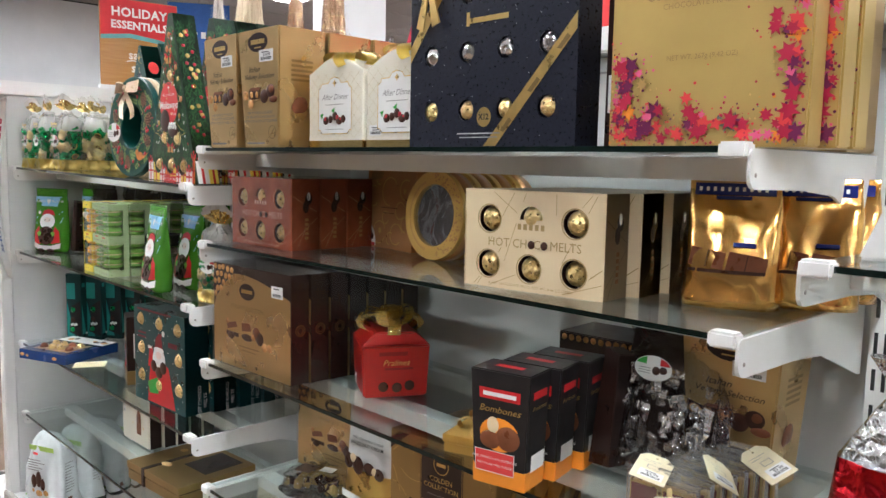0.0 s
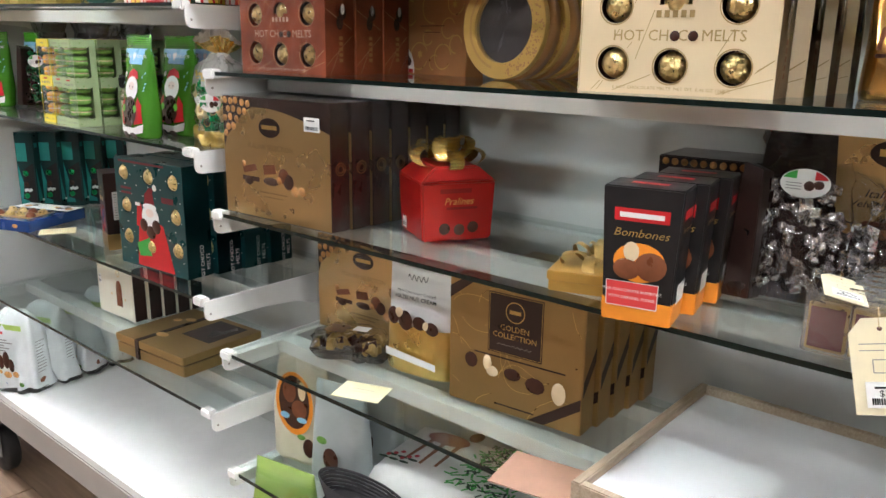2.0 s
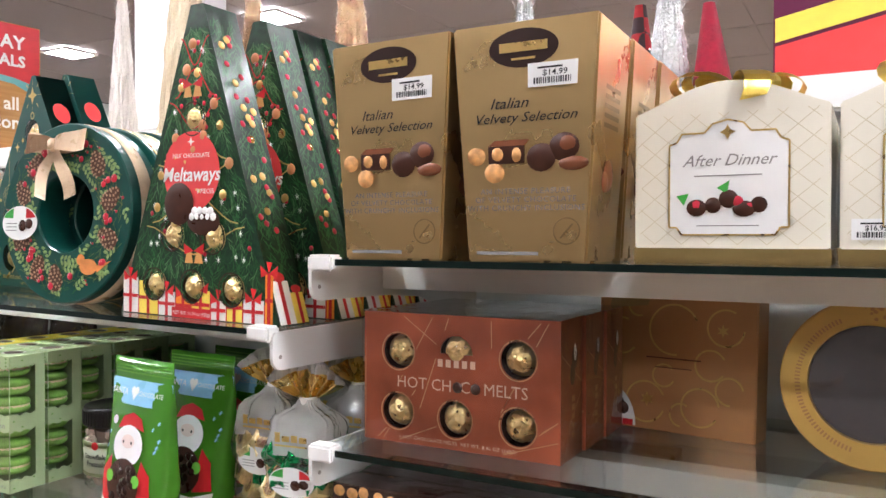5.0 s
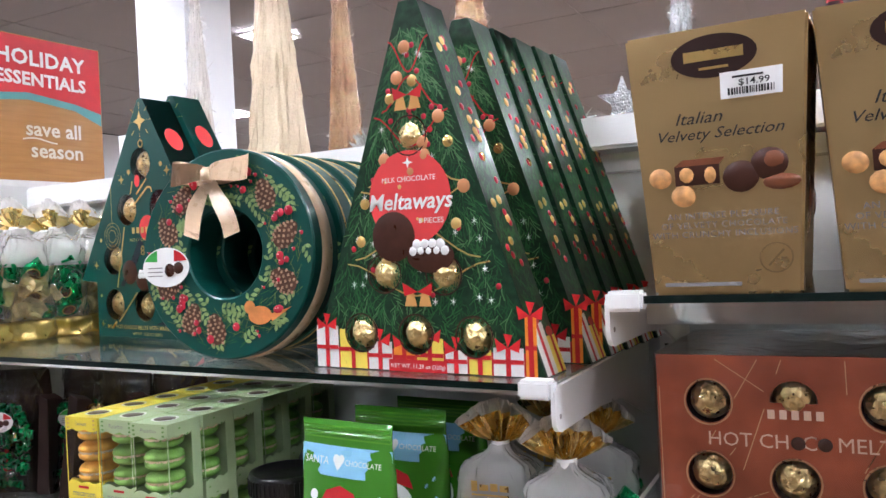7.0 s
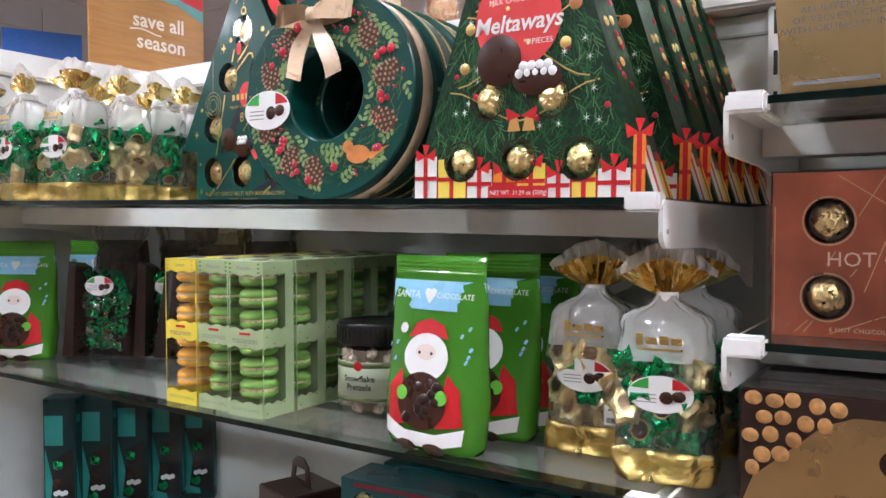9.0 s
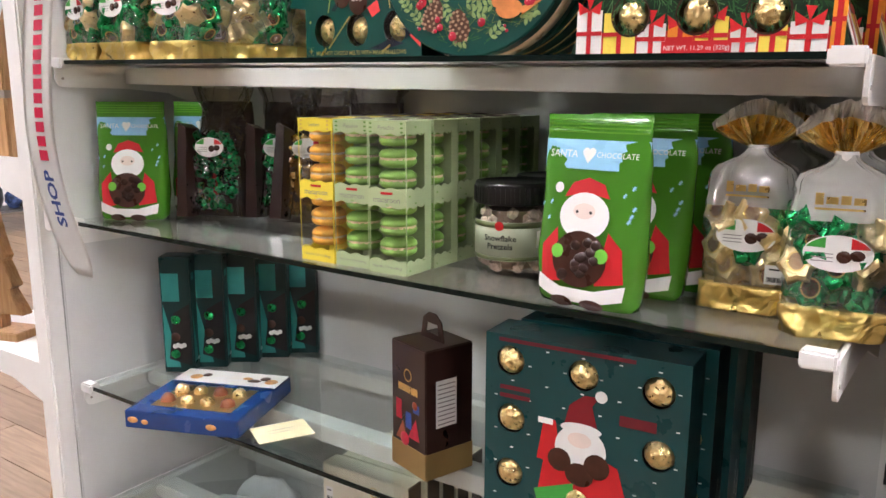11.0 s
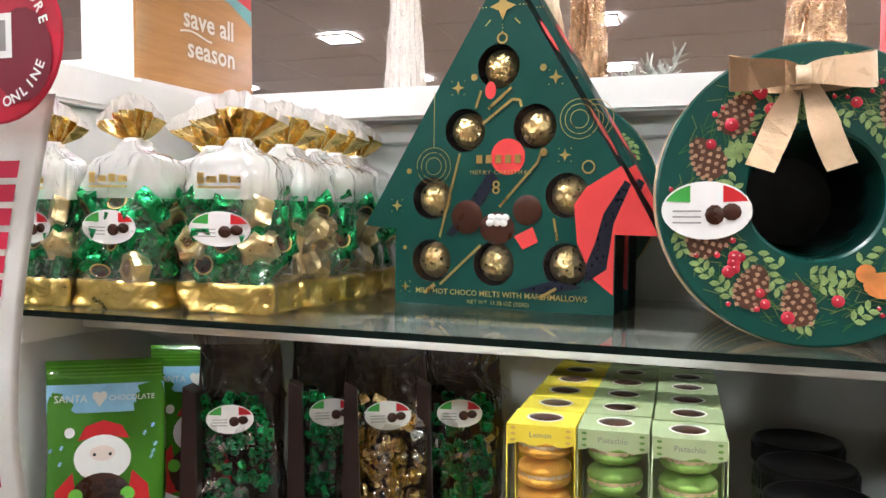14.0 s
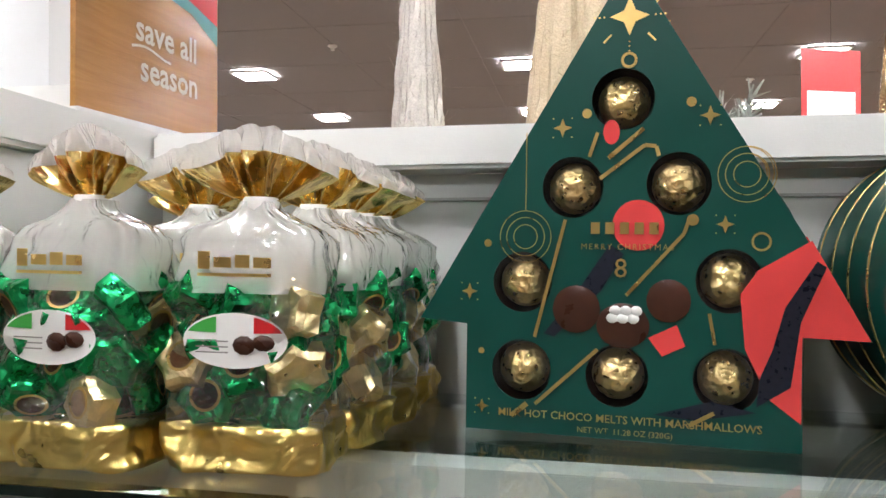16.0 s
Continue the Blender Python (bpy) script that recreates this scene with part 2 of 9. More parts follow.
def thing(name, label, category, at=(0, 0, 0), rz=0, group="", kind="", rx=0, ry=0):
    ob = new(name)
    ob.empty_display_size = 0.05
    ob.matrix_basis = pose(*at, rx, ry, rz)
    return tagged(ob, label, category, group, kind)


def copies(ob, poses):
    return [copy_thing(ob, m) for m in poses]


def box(x0, x1, y0, y1, z0, z1, bev=0.0, bm=None):
    own = bm is None
    bm = bm or bmesh.new()
    vs = [bm.verts.new((x, y, z)) for z in (z0, z1) for x, y in ((x0, y0), (x1, y0), (x1, y1), (x0, y1))]
    fs = [bm.faces.new([vs[i] for i in q]) for q in ((3, 2, 1, 0), (4, 5, 6, 7), (0, 1, 5, 4), (1, 2, 6, 5), (2, 3, 7, 6), (3, 0, 4, 7))]
    if bev:
        bmesh.ops.bevel(bm, geom=list({e for f in fs for e in f.edges}), offset=bev, segments=2, affect="EDGES", clamp_overlap=True)
    return bm


def prism(pts, y0, y1, bev=0.0):
    """An outline in x and z, drawn out along y."""
    bm = bmesh.new()
    a = [bm.verts.new((x, y0, z)) for x, z in pts]
    b = [bm.verts.new((x, y1, z)) for x, z in pts]
    n = len(pts)
    bm.faces.new(a)
    bm.faces.new(b[::-1])
    for i in range(n):
        bm.faces.new((a[i], b[i], b[(i + 1) % n], a[(i + 1) % n]))
    bmesh.ops.recalc_face_normals(bm, faces=bm.faces)
    if bev:
        bmesh.ops.bevel(bm, geom=bm.edges[:], offset=bev, segments=2, affect="EDGES", clamp_overlap=True)
    return bm


def frustum(w0, d0, w1, d1, h, y=0.0, bev=0.0015):
    """A box that widens or narrows to its top; its front's foot is at y."""
    bm = bmesh.new()
    c = y + d0 / 2
    vs = [bm.verts.new((sx * w / 2, c + sy * d / 2, z)) for z, w, d in ((0, w0, d0), (h, w1, d1)) for sx, sy in ((-1, -1), (1, -1), (1, 1), (-1, 1))]
    for q in ((3, 2, 1, 0), (4, 5, 6, 7), (0, 1, 5, 4), (1, 2, 6, 5), (2, 3, 7, 6), (3, 0, 4, 7)):
        bm.faces.new([vs[i] for i in q])
    if bev:
        bmesh.ops.bevel(bm, geom=bm.edges[:], offset=bev, segments=2, affect="EDGES")
    return bm


def revolve(profile, n=24, axis="z", at=(0, 0, 0), cap=False):
    """(radius, height) pairs turned round an axis."""
    bm = bmesh.new()
    rings = []
    for r, h in profile:
        ring = []
        for i in range(n):
            a = 2 * math.pi * i / n
            u, v = r * math.cos(a), r * math.sin(a)
            p = (u, v, h) if axis == "z" else (u, h, v)
            ring.append(bm.verts.new((p[0] + at[0], p[1] + at[1], p[2] + at[2])))
        rings.append(ring)
    for a, b in zip(rings, rings[1:]):
        for i in range(n):
            bm.faces.new((a[i], a[(i + 1) % n], b[(i + 1) % n], b[i]))
    for ring in (rings[0], rings[-1]):
        if cap:
            bm.faces.new(ring)
    bmesh.ops.recalc_face_normals(bm, faces=bm.faces)
    return bm


def ball(r, at, squash=1.0, rough=0.04, seed=0, sub=2, bm=None):
    bm = bm or bmesh.new()
    got = bmesh.ops.create_icosphere(bm, subdivisions=sub, radius=r)
    for v in got["verts"]:
        k = 1 + rough * noise.noise(v.co * (3 / r) + Vector((seed * 7.1, 0, 0)))
        v.co = Vector((v.co.x * k + at[0], v.co.y * k * squash + at[1], v.co.z * k + at[2]))
    return bm


def holed(outer, holes, thick):
    """A sheet in x and z with real holes, its front at y=0."""
    cu = bpy.data.curves.new("sheet", "CURVE")
    cu.dimensions, cu.fill_mode, cu.extrude = "2D", "BOTH", thick / 2
    for pts in (outer, *holes):
        s = cu.splines.new("POLY")
        s.points.add(len(pts) - 1)
        for p, (u, v) in zip(s.points, pts):
            p.co = (u, v, 0, 1)
        s.use_cyclic_u = True
    ob = bpy.data.objects.new("sheet", cu)
    me = bpy.data.meshes.new_from_object(ob)
    bpy.data.objects.remove(ob)
    bpy.data.curves.remove(cu)
    bm = bmesh.new()
    bm.from_mesh(me)
    bmesh.ops.remove_doubles(bm, verts=bm.verts[:], dist=1e-5)
    bm.to_mesh(me)
    bm.free()
    me.transform(Matrix(((1, 0, 0, 0), (0, 0, -1, thick / 2), (0, 1, 0, 0), (0, 0, 0, 1))))
    return me


def front(y=0.0, x=0.0, z=0.0):
    return Matrix(((1, 0, 0, x), (0, 0, -1, y), (0, 1, 0, z), (0, 0, 0, 1)))


def side(x=0.0, y=0.0, z=0.0):
    """A face that looks to +x: u runs to +y."""
    return Matrix(((0, 0, 1, x), (1, 0, 0, y), (0, 1, 0, z), (0, 0, 0, 1)))


def top(z=0.0, x=0.0, y=0.0):
    return Matrix.Translation((x, y, z))


def text(parent, s, u, v, size, material, m, w=0.0008, align="CENTER", shear=0.0, bold=0.0, turn=0.0, name="lettering", space=1.0):
    cu = bpy.data.curves.new("text", "FONT")
    cu.body, cu.size, cu.align_x, cu.align_y, cu.shear, cu.offset = s, size, align, "CENTER", shear, bold
    cu.space_character, cu.resolution_u = space, 2
    ob = bpy.data.objects.new("text", cu)
    me = bpy.data.meshes.new_from_object(ob)
    bpy.data.objects.remove(ob)
    bpy.data.curves.remove(cu)
    me.transform(Matrix.Translation((u, v, w)) @ Matrix.Rotation(radians(turn), 4, "Z"))
    place(me, m)
    return part(name, me, material, parent)


def place(me, m):
    if callable(m):
        for v in me.vertices:
            v.co = m(*v.co)
    else:
        me.transform(m)


def rect(u0, v0, u1, v1):
    return [(u0, v0), (u1, v0), (u1, v1), (u0, v1)]


def disc(u, v, r, rv=None, n=20, a0=0, a1=360):
    rv = rv or r
    full = a1 - a0 >= 360
    return [(u + r * math.cos(radians(a0 + (a1 - a0) * i / n)), v + rv * math.sin(radians(a0 + (a1 - a0) * i / n))) for i in range(n if full else n + 1)]


def star(u, v, r, ri, n=4, turn=90):
    return [(u + (r if i % 2 == 0 else ri) * math.cos(radians(turn + 180 * i / n)), v + (r if i % 2 == 0 else ri) * math.sin(radians(turn + 180 * i / n))) for i in range(2 * n)]


def line(pts, w):
    out = []
    for (a, b), (c, d) in zip(pts, pts[1:]):
        l = math.hypot(c - a, d - b) or 1
        p, q = -(d - b) / l * w / 2, (c - a) / l * w / 2
        out.append([(a - p, b - q), (c - p, d - q), (c + p, d + q), (a + p, b + q)])
    return out


def arc(u, v, r, w, a0=0, a1=360, n=24):
    return line([(u + r * math.cos(radians(a0 + (a1 - a0) * i / n)), v + r * math.sin(radians(a0 + (a1 - a0) * i / n))) for i in range(n + 1)], w)


def art(parent, name, material, shapes, m, w=0.0006, label=""):
    """Printed shapes or stickers on a face: polygons in u and v, w proud of it. Two or three make a part each."""
    if 1 < len(shapes) < 6:
        made = [art(parent, name, material, [q], m, w + 0.00002 * i, label) for i, q in enumerate(shapes)]
        return made[0]
    bm = bmesh.new()
    embossed = any(k in name for k in ("picture", "nut_", "bean", "bauble", "dot_print", "chocolate_print"))
    for i, pts in enumerate(shapes):
        z = w + (i % 7) * 0.00002
        if embossed and len(pts) > 7:
            cu, cv = sum(p[0] for p in pts) / len(pts), sum(p[1] for p in pts) / len(pts)
            r = sum(math.hypot(p[0] - cu, p[1] - cv) for p in pts) / len(pts)
            loops = [[bm.verts.new((cu + (u - cu) * k, cv + (v - cv) * k, z + min(0.0018, 0.3 * r) * e)) for u, v in pts] for k, e in ((1, 0), (0.85, 0.42), (0.5, 0.85))]
            tip = bm.verts.new((cu, cv, z + min(0.0018, 0.3 * r)))
            n = len(pts)
            for a, b in zip(loops, loops[1:]):
                for q in range(n):
                    bm.faces.new((a[q], a[(q + 1) % n], b[(q + 1) % n], b[q]))
            for q in range(n):
                bm.faces.new((loops[-1][q], loops[-1][(q + 1) % n], tip))
        else:
            bm.faces.new([bm.verts.new((u, v, z)) for u, v in pts])
    if callable(m) and not embossed:
        bmesh.ops.triangulate(bm, faces=bm.faces)
        bmesh.ops.subdivide_edges(bm, edges=bm.edges[:], cuts=2, use_grid_fill=True)
    me = mesh_of(bm, name)
    for p in me.polygons:
        if p.normal.z < 0:
            p.flip()
    place(me, m)
    return part(name, me, material, parent, label, embossed)


def loft(profile, n=28, power=3.0, wrinkle=0.0, seed=0.0, freq=60.0, close=True, pleat=0.0):
    """Rounded-rectangle rings (z, half width, half depth, shift in y) joined to a skin."""
    bm = bmesh.new()
    rings = []
    for j, (z, hw, hd, sy) in enumerate(profile):
        ring = []
        for i in range(n):
            a = 2 * math.pi * (i + 0.5) / n
            fold = 1 + pleat * j / (len(profile) - 1) * math.sin(13 * a + seed + 0.6 * math.sin(3 * a))
            c, s = math.cos(a), math.sin(a)
            x = hw * math.copysign(abs(c) ** (2 / power), c)
            y = hd * math.copysign(abs(s) ** (2 / power), s)
            k = wrinkle * noise.noise(Vector((x * freq + seed, y * freq, z * freq)))
            ring.append(bm.verts.new((fold * x * (1 + k * 0.5) + k * 0.004, sy + fold * y * (1 + k), z)))
        rings.append(ring)
    for a, b in zip(rings, rings[1:]):
        for i in range(n):
            bm.faces.new((a[i], a[(i + 1) % n], b[(i + 1) % n], b[i]))
    if close:
        bm.faces.new(rings[0][::-1])
        bm.faces.new(rings[-1])
    return bm


def lumps(n, hw, hd, z0, z1, r, seed, share=None):
    """A heap of angular wrapped sweets that fills a bag."""
    rng = random.Random(seed)
    bm = bmesh.new()
    for k in range(n):
        c = Vector((rng.uniform(-hw, hw), rng.uniform(-hd, hd), rng.uniform(z0, z1)))
        got = bmesh.ops.create_cube(bm, size=1.0)
        rot = Euler((rng.uniform(0, 6), rng.uniform(0, 6), rng.uniform(0, 6))).to_matrix()
        s = Vector((r * rng.uniform(1.2, 2.0), r * rng.uniform(1.0, 1.6), r * rng.uniform(0.8, 1.2)))
        for v in got["verts"]:
            v.co = rot @ Vector((v.co.x * s.x, v.co.y * s.y, v.co.z * s.z)) + c + Vector((rng.uniform(-1, 1), rng.uniform(-1, 1), rng.uniform(-1, 1))) * r * 0.18
    bmesh.ops.bevel(bm, geom=bm.edges[:], offset=r * 0.12, segments=1, affect="EDGES")
    return bm


def price(parent, u, v, m, w=0.03, h=0.018, money="", name="price_sticker"):
    """A white price sticker with a bar code."""
    p = art(parent, name, PAPER, [rect(u - w / 2, v - h / 2, u + w / 2, v + h / 2)], m, 0.0011, "white price sticker with bar code")
    rng = random.Random(int(abs(u * 9999)))
    bars, x = [], u - w * 0.38
    while x < u + w * 0.38:
        b = rng.choice((0.0005, 0.0009, 0.0013))
        bars.append(rect(x, v - h * 0.38, x + b, v - h * 0.12))
        x += b + rng.choice((0.0005, 0.0008))
    bars.append(rect(u - w * 0.3, v + h * 0.24, u + w * 0.2, v + h * 0.32))
    art(p, "bar_code", INK, bars, m, 0.0014)
    if money:
        text(p, money, u + w * 0.05, v + h * 0.05, h * 0.34, INK, m, 0.0014, bold=0.0001)
    return p


def flag_oval(parent, u, v, r, rv, m, w=0.0012):
    """The white oval sticker with green, white and red and two chocolates."""
    s = art(parent, "oval_sticker", PAPER, [disc(u, v, r, rv, 28)], m, w, "white oval sticker with a tricolour top")
    art(s, "flag_green", GREEN, [[p for p in disc(u, v, r * 0.96, rv * 0.93, 12, 112, 160)] + [(u - r * 0.36, v + rv * 0.28), ]], m, w + 0.0004)
    art(s, "flag_red", RED, [[(u + r * 0.36, v + rv * 0.28)] + disc(u, v, r * 0.96, rv * 0.93, 12, 20, 68)], m, w + 0.0004)
    art(s, "chocolate_picture", CHOC, [disc(u + r * 0.18, v - rv * 0.15, r * 0.22, rv * 0.35, 10), disc(u + r * 0.55, v - rv * 0.05, r * 0.22, rv * 0.3, 10)], m, w + 0.0006)
    art(s, "small_print", GREY_INK, [rect(u - r * 0.75, v - rv * (0.05 + 0.2 * k), u - r * 0.12, v - rv * (0.0 + 0.2 * k)) for k in range(3)], m, w + 0.0006)
    return s


def gold_balls(parent, spots, r, y, name="foil_ball"):
    for i, (u, v) in enumerate(spots):
        part(name, ball(r, (u, y, v), 0.9, 0.035, i, 3), GOLD_BALL, parent, smooth=True)


def ribbon_strip(pts, normal_of, width_of, thick):
    """A ribbon that follows points; each end of its width lies along normal_of(i)."""
    bm = bmesh.new()
    v0 = None
    for i, p in enumerate(pts):
        h = Vector(normal_of(i)) * width_of(i) / 2
        v1 = (bm.verts.new(Vector(p) - h), bm.verts.new(Vector(p) + h))
        if v0:
            bm.faces.new((v0[0], v0[1], v1[1], v1[0]))
        v0 = v1
    bmesh.ops.solidify(bm, geom=bm.faces[:], thickness=thick)
    return bm


def bow(parent, at, s, material, loops=5, name="bow", seed=1, flat=1.0):
    """A gift bow: teardrop ribbon loops in rising tiers round a knot."""
    rng = random.Random(seed)
    knot = part(name, ball(s * 0.16, (at[0], at[1], at[2] + s * 0.12), 0.8), material, parent, smooth=True)
    for tier, (count, rise, size) in enumerate(((loops, 8, 1.0), (max(2, loops - 1), 36, 0.82), (max(1, loops // 2), 70, 0.6))):
        for k in range(count):
            a = 2 * math.pi * (k + 0.5 * tier) / count + rng.uniform(-0.18, 0.18)
            e = radians(rise * flat + rng.uniform(-7, 7))
            d = Vector((math.cos(a) * math.cos(e), math.sin(a) * math.cos(e), math.sin(e)))
            n = Vector((-math.cos(a) * math.sin(e), -math.sin(a) * math.sin(e), math.cos(e)))
            side_way = Vector((-math.sin(a), math.cos(a), 0))
            L = s * size * rng.uniform(0.92, 1.05)
            pts = [Vector(at) + Vector((0, 0, s * 0.1)) + d * L * (0.5 - 0.5 * math.cos(2 * math.pi * i / 16)) + n * L * 0.24 * math.sin(2 * math.pi * i / 16) for i in range(17)]
            bm = ribbon_strip(pts, lambda i: side_way, lambda i: s * 0.36 * (0.4 + 0.6 * math.sin(math.pi * i / 16)), s * 0.01)
            part("ribbon_loop", bm, material, knot, smooth=True)
    return knot


def walled(parent, w, h, d, material, holes=(), wall=0.0015, tray=0.03, outline=None, tray_mat=None):
    """A carton with a front sheet that has real holes, four walls and a back, and a dark tray inside."""
    outline = outline or rect(-w / 2, 0, w / 2, h)
    part("front_panel", holed(outline, holes, wall), material, parent)
    bm = bmesh.new()
    n = len(outline)
    near = [bm.verts.new((u, 0.0005, v)) for u, v in outline]
    far = [bm.verts.new((u, d, v)) for u, v in outline]
    for i in range(n):
        bm.faces.new((near[i], near[(i + 1) % n], far[(i + 1) % n], far[i]))
    bmesh.ops.solidify(bm, geom=bm.faces[:], thickness=-wall)
    part("carton", bm, material, parent)
    k = 0.985
    part("tray", prism([(u * k, h / 2 + (v - h / 2) * k) for u, v in outline], tray, d - 0.001), tray_mat or CHOC, parent)


# ---- the hall ----
def slab(name, label, category, x0, x1, y0, y1, z0, z1, material, bev=0.0):
    ob = part(name, box(x0, x1, y0, y1, z0, z1, bev), material, None)
    return tagged(ob, label, category, kind="structure")


ROOM_H = 3.3
# Added east and south walls stay unseen; darkened so glossy goods mirror less light.
UNSEEN_WALL = mat("unseen_wall_dark", (0.24, 0.225, 0.21), 0.8, 0, 0.3, 2)
floor = slab("floor", "oak-look plank shop floor", "floor", -14, 10, -9, 16, -0.1, -0.006, mat("floor_joint", (0.16, 0.11, 0.07), 0.6))
slab("wall_west", "white painted shop wall", "wall", -9.2, -9, -9, 16, -0.006, ROOM_H, WALL)
slab("wall_east", "unseen added wall, darkened to cut reflected light", "wall", 8, 8.2, -9, 16, -0.006, ROOM_H, UNSEEN_WALL)
slab("wall_south", "unseen added wall, darkened to cut reflected light", "wall", -9, 8, -7.2, -7, -0.006, ROOM_H, UNSEEN_WALL)
slab("wall_north", "white painted shop wall", "wall", -9, 8, 15, 15.2, -0.006, ROOM_H, WALL)

# ceiling: one sheet of tiles between thin bars
bm = box(-9, 8, -9, 15, ROOM_H + 0.02, ROOM_H + 0.15)
for i in range(14):
    box(-9 + i * 1.22, -8.985 + i * 1.22, -9, 15, ROOM_H + 0.015, ROOM_H + 0.02, bm=bm)
for j in range(20):
    box(-9, 8, -9 + j * 1.22, -8.985 + j * 1.22, ROOM_H + 0.016, ROOM_H + 0.02, bm=bm)
tagged(part("ceiling", bm, CEIL, None), "warm grey tiled shop ceiling", "ceiling", kind="structure")


def ceiling_lamp():
    t = thing("ceiling_light", "square recessed ceiling light with glowing diffuser", "light", group="ceiling lights")
    part("diffuser", box(-0.165, 0.165, -0.165, 0.165, -0.012, 0.0), LAMP, t)
    bm = bmesh.new()
    for a, b, c, d in ((-0.19, 0.19, -0.19, -0.165), (-0.19, 0.19, 0.165, 0.19), (-0.19, -0.165, -0.165, 0.165), (0.165, 0.19, -0.165, 0.165)):
        box(a, b, c, d, -0.018, 0.006, bm=bm)
    part("frame", bm, WHITE_METAL, t)
    return t


lamp = ceiling_lamp()
LAMPS = [(-4.0 + 2.7 * i, 7.07 + 2.52 * j) for j in range(-4, 4) for i in range(-1, 5)]
lamp.matrix_basis = pose(*LAMPS[0], ROOM_H)
copies(lamp, [pose(x, y, ROOM_H) for x, y in LAMPS[1:]])


# ---- the shelving ----
BACK, XL, XM, XR, XE = 0.375, -1.22, -0.005, 1.158, 2.36
CAP = 1.6


def gondola():
    g = thing("display_gondola", "white metal display gondola with slotted uprights on castors", "shelving", kind="structure")
    for x0, x1 in ((XL + 0.012, XM - 0.016), (XM + 0.016, XR - 0.016), (XR + 0.016, XE - 0.016)):
        part("back_panel", box(x0, x1, BACK, BACK + 0.02, 0.2, CAP - 0.045, 0.002), PANEL, g)
        part("seam_strip", box(x0, x1, BACK - 0.004, BACK + 0.001, 1.528, 1.531), mat("seam", (0.4, 0.4, 0.4), 0.6), g)
    for x in (XM, XR, XE):
        u = part("upright", box(x - 0.015, x + 0.015, BACK - 0.022, BACK + 0.03, 0.12, CAP - 0.045, 0.002), WHITE_METAL, g)
        bm = bmesh.new()
        for k in range(28):
            z = 0.24 + k * 0.0475
            for s in (-0.006, 0.006):
                box(x + s - 0.0022, x + s + 0.0022, BACK - 0.0235, BACK - 0.0222, z, z + 0.028, bm=bm)
        part("slots", bm, DARK_SLOT, u)
    part("top_cap", box(XL + 0.018, XE, BACK - 0.03, BACK + 0.06, CAP - 0.042, CAP, 0.004), WHITE_METAL, g)
    part("rear_panel", box(XL + 0.012, XE, BACK + 0.022, BACK + 0.034, 0.2, CAP - 0.045), PANEL, g)
    # the base deck, with a raised grey lip and castors
    part("base_deck", box(XL - 0.01, XE, -0.035, BACK, 0.255, 0.29, 0.002), DECK, g)
    part("deck_fascia", box(XL - 0.03, XE, -0.055, -0.036, 0.225, 0.3, 0.003), FASCIA, g)
    part("deck_fascia", box(XL - 0.03, XE, 0.80, 0.82, 0.225, 0.3, 0.003), FASCIA, g)
    part("rear_deck", box(XL - 0.01, XE, BACK + 0.035, 0.80, 0.255, 0.29, 0.002), DECK, g)
    for x in (-1.17, -0.02, 1.15, 2.3):
        for y in (0.0, 0.74):
            c = part("castor", revolve([(0.03, -0.02), (0.064, -0.02), (0.07, -0.012), (0.07, 0.012), (0.064, 0.02), (0.03, 0.02)], 28, "y", (x, y, 0.07), True), RUBBER, g, smooth=True)
            part("castor_fork", box(x - 0.016, x + 0.04, y - 0.028, y - 0.024, 0.06, 0.255), FASCIA, c)
            part("castor_fork", box(x - 0.016, x + 0.04, y + 0.024, y + 0.028, 0.06, 0.255), FASCIA, c)
    return g


gondola()

# the end panel, which is also the back of the end display
e = thing("end_panel", "white painted end panel closing the gondola", "panel", kind="structure")
part("panel", box(XL - 0.025, XL, -0.012, 0.80, 0.2, CAP - 0.04, 0.002), PANEL, e)
part("post", box(XL - 0.045, XL - 0.002, -0.045, -0.013, 0.1, CAP - 0.04, 0.003), WHITE_METAL, e)
part("end_cap", box(XL - 0.055, XL + 0.016, -0.05, 0.82, CAP - 0.039, CAP + 0.004, 0.004), WHITE_METAL, e)


def bracket(side_x, tip=0.0, arm=0.3):
    """A white steel shelf arm: deep at the back, with a rounded nose and a clip for the glass."""
    pts = [(tip, -0.012)] + [(tip + 0.014 - 0.014 * math.cos(radians(a)), -0.022 - 0.014 * math.sin(radians(a))) for a in (0, 30, 60, 90)]
    pts += [(arm * 0.45, -0.038), (arm * 0.72, -0.045), (BACK - 0.03, -0.09), (BACK - 0.022, -0.09), (BACK - 0.022, 0.004), (tip + 0.004, 0.004), (tip, 0.0)]
    bm = bmesh.new()
    a = [bm.verts.new((-0.002, y, z)) for y, z in pts]
    b = [bm.verts.new((0.002, y, z)) for y, z in pts]
    bm.faces.new(a)
    bm.faces.new(b[::-1])
    for i in range(len(pts)):
        bm.faces.new((a[i], b[i], b[(i + 1) % len(pts)], a[(i + 1) % len(pts)]))
    bmesh.ops.recalc_face_normals(bm, faces=bm.faces)
    return bm


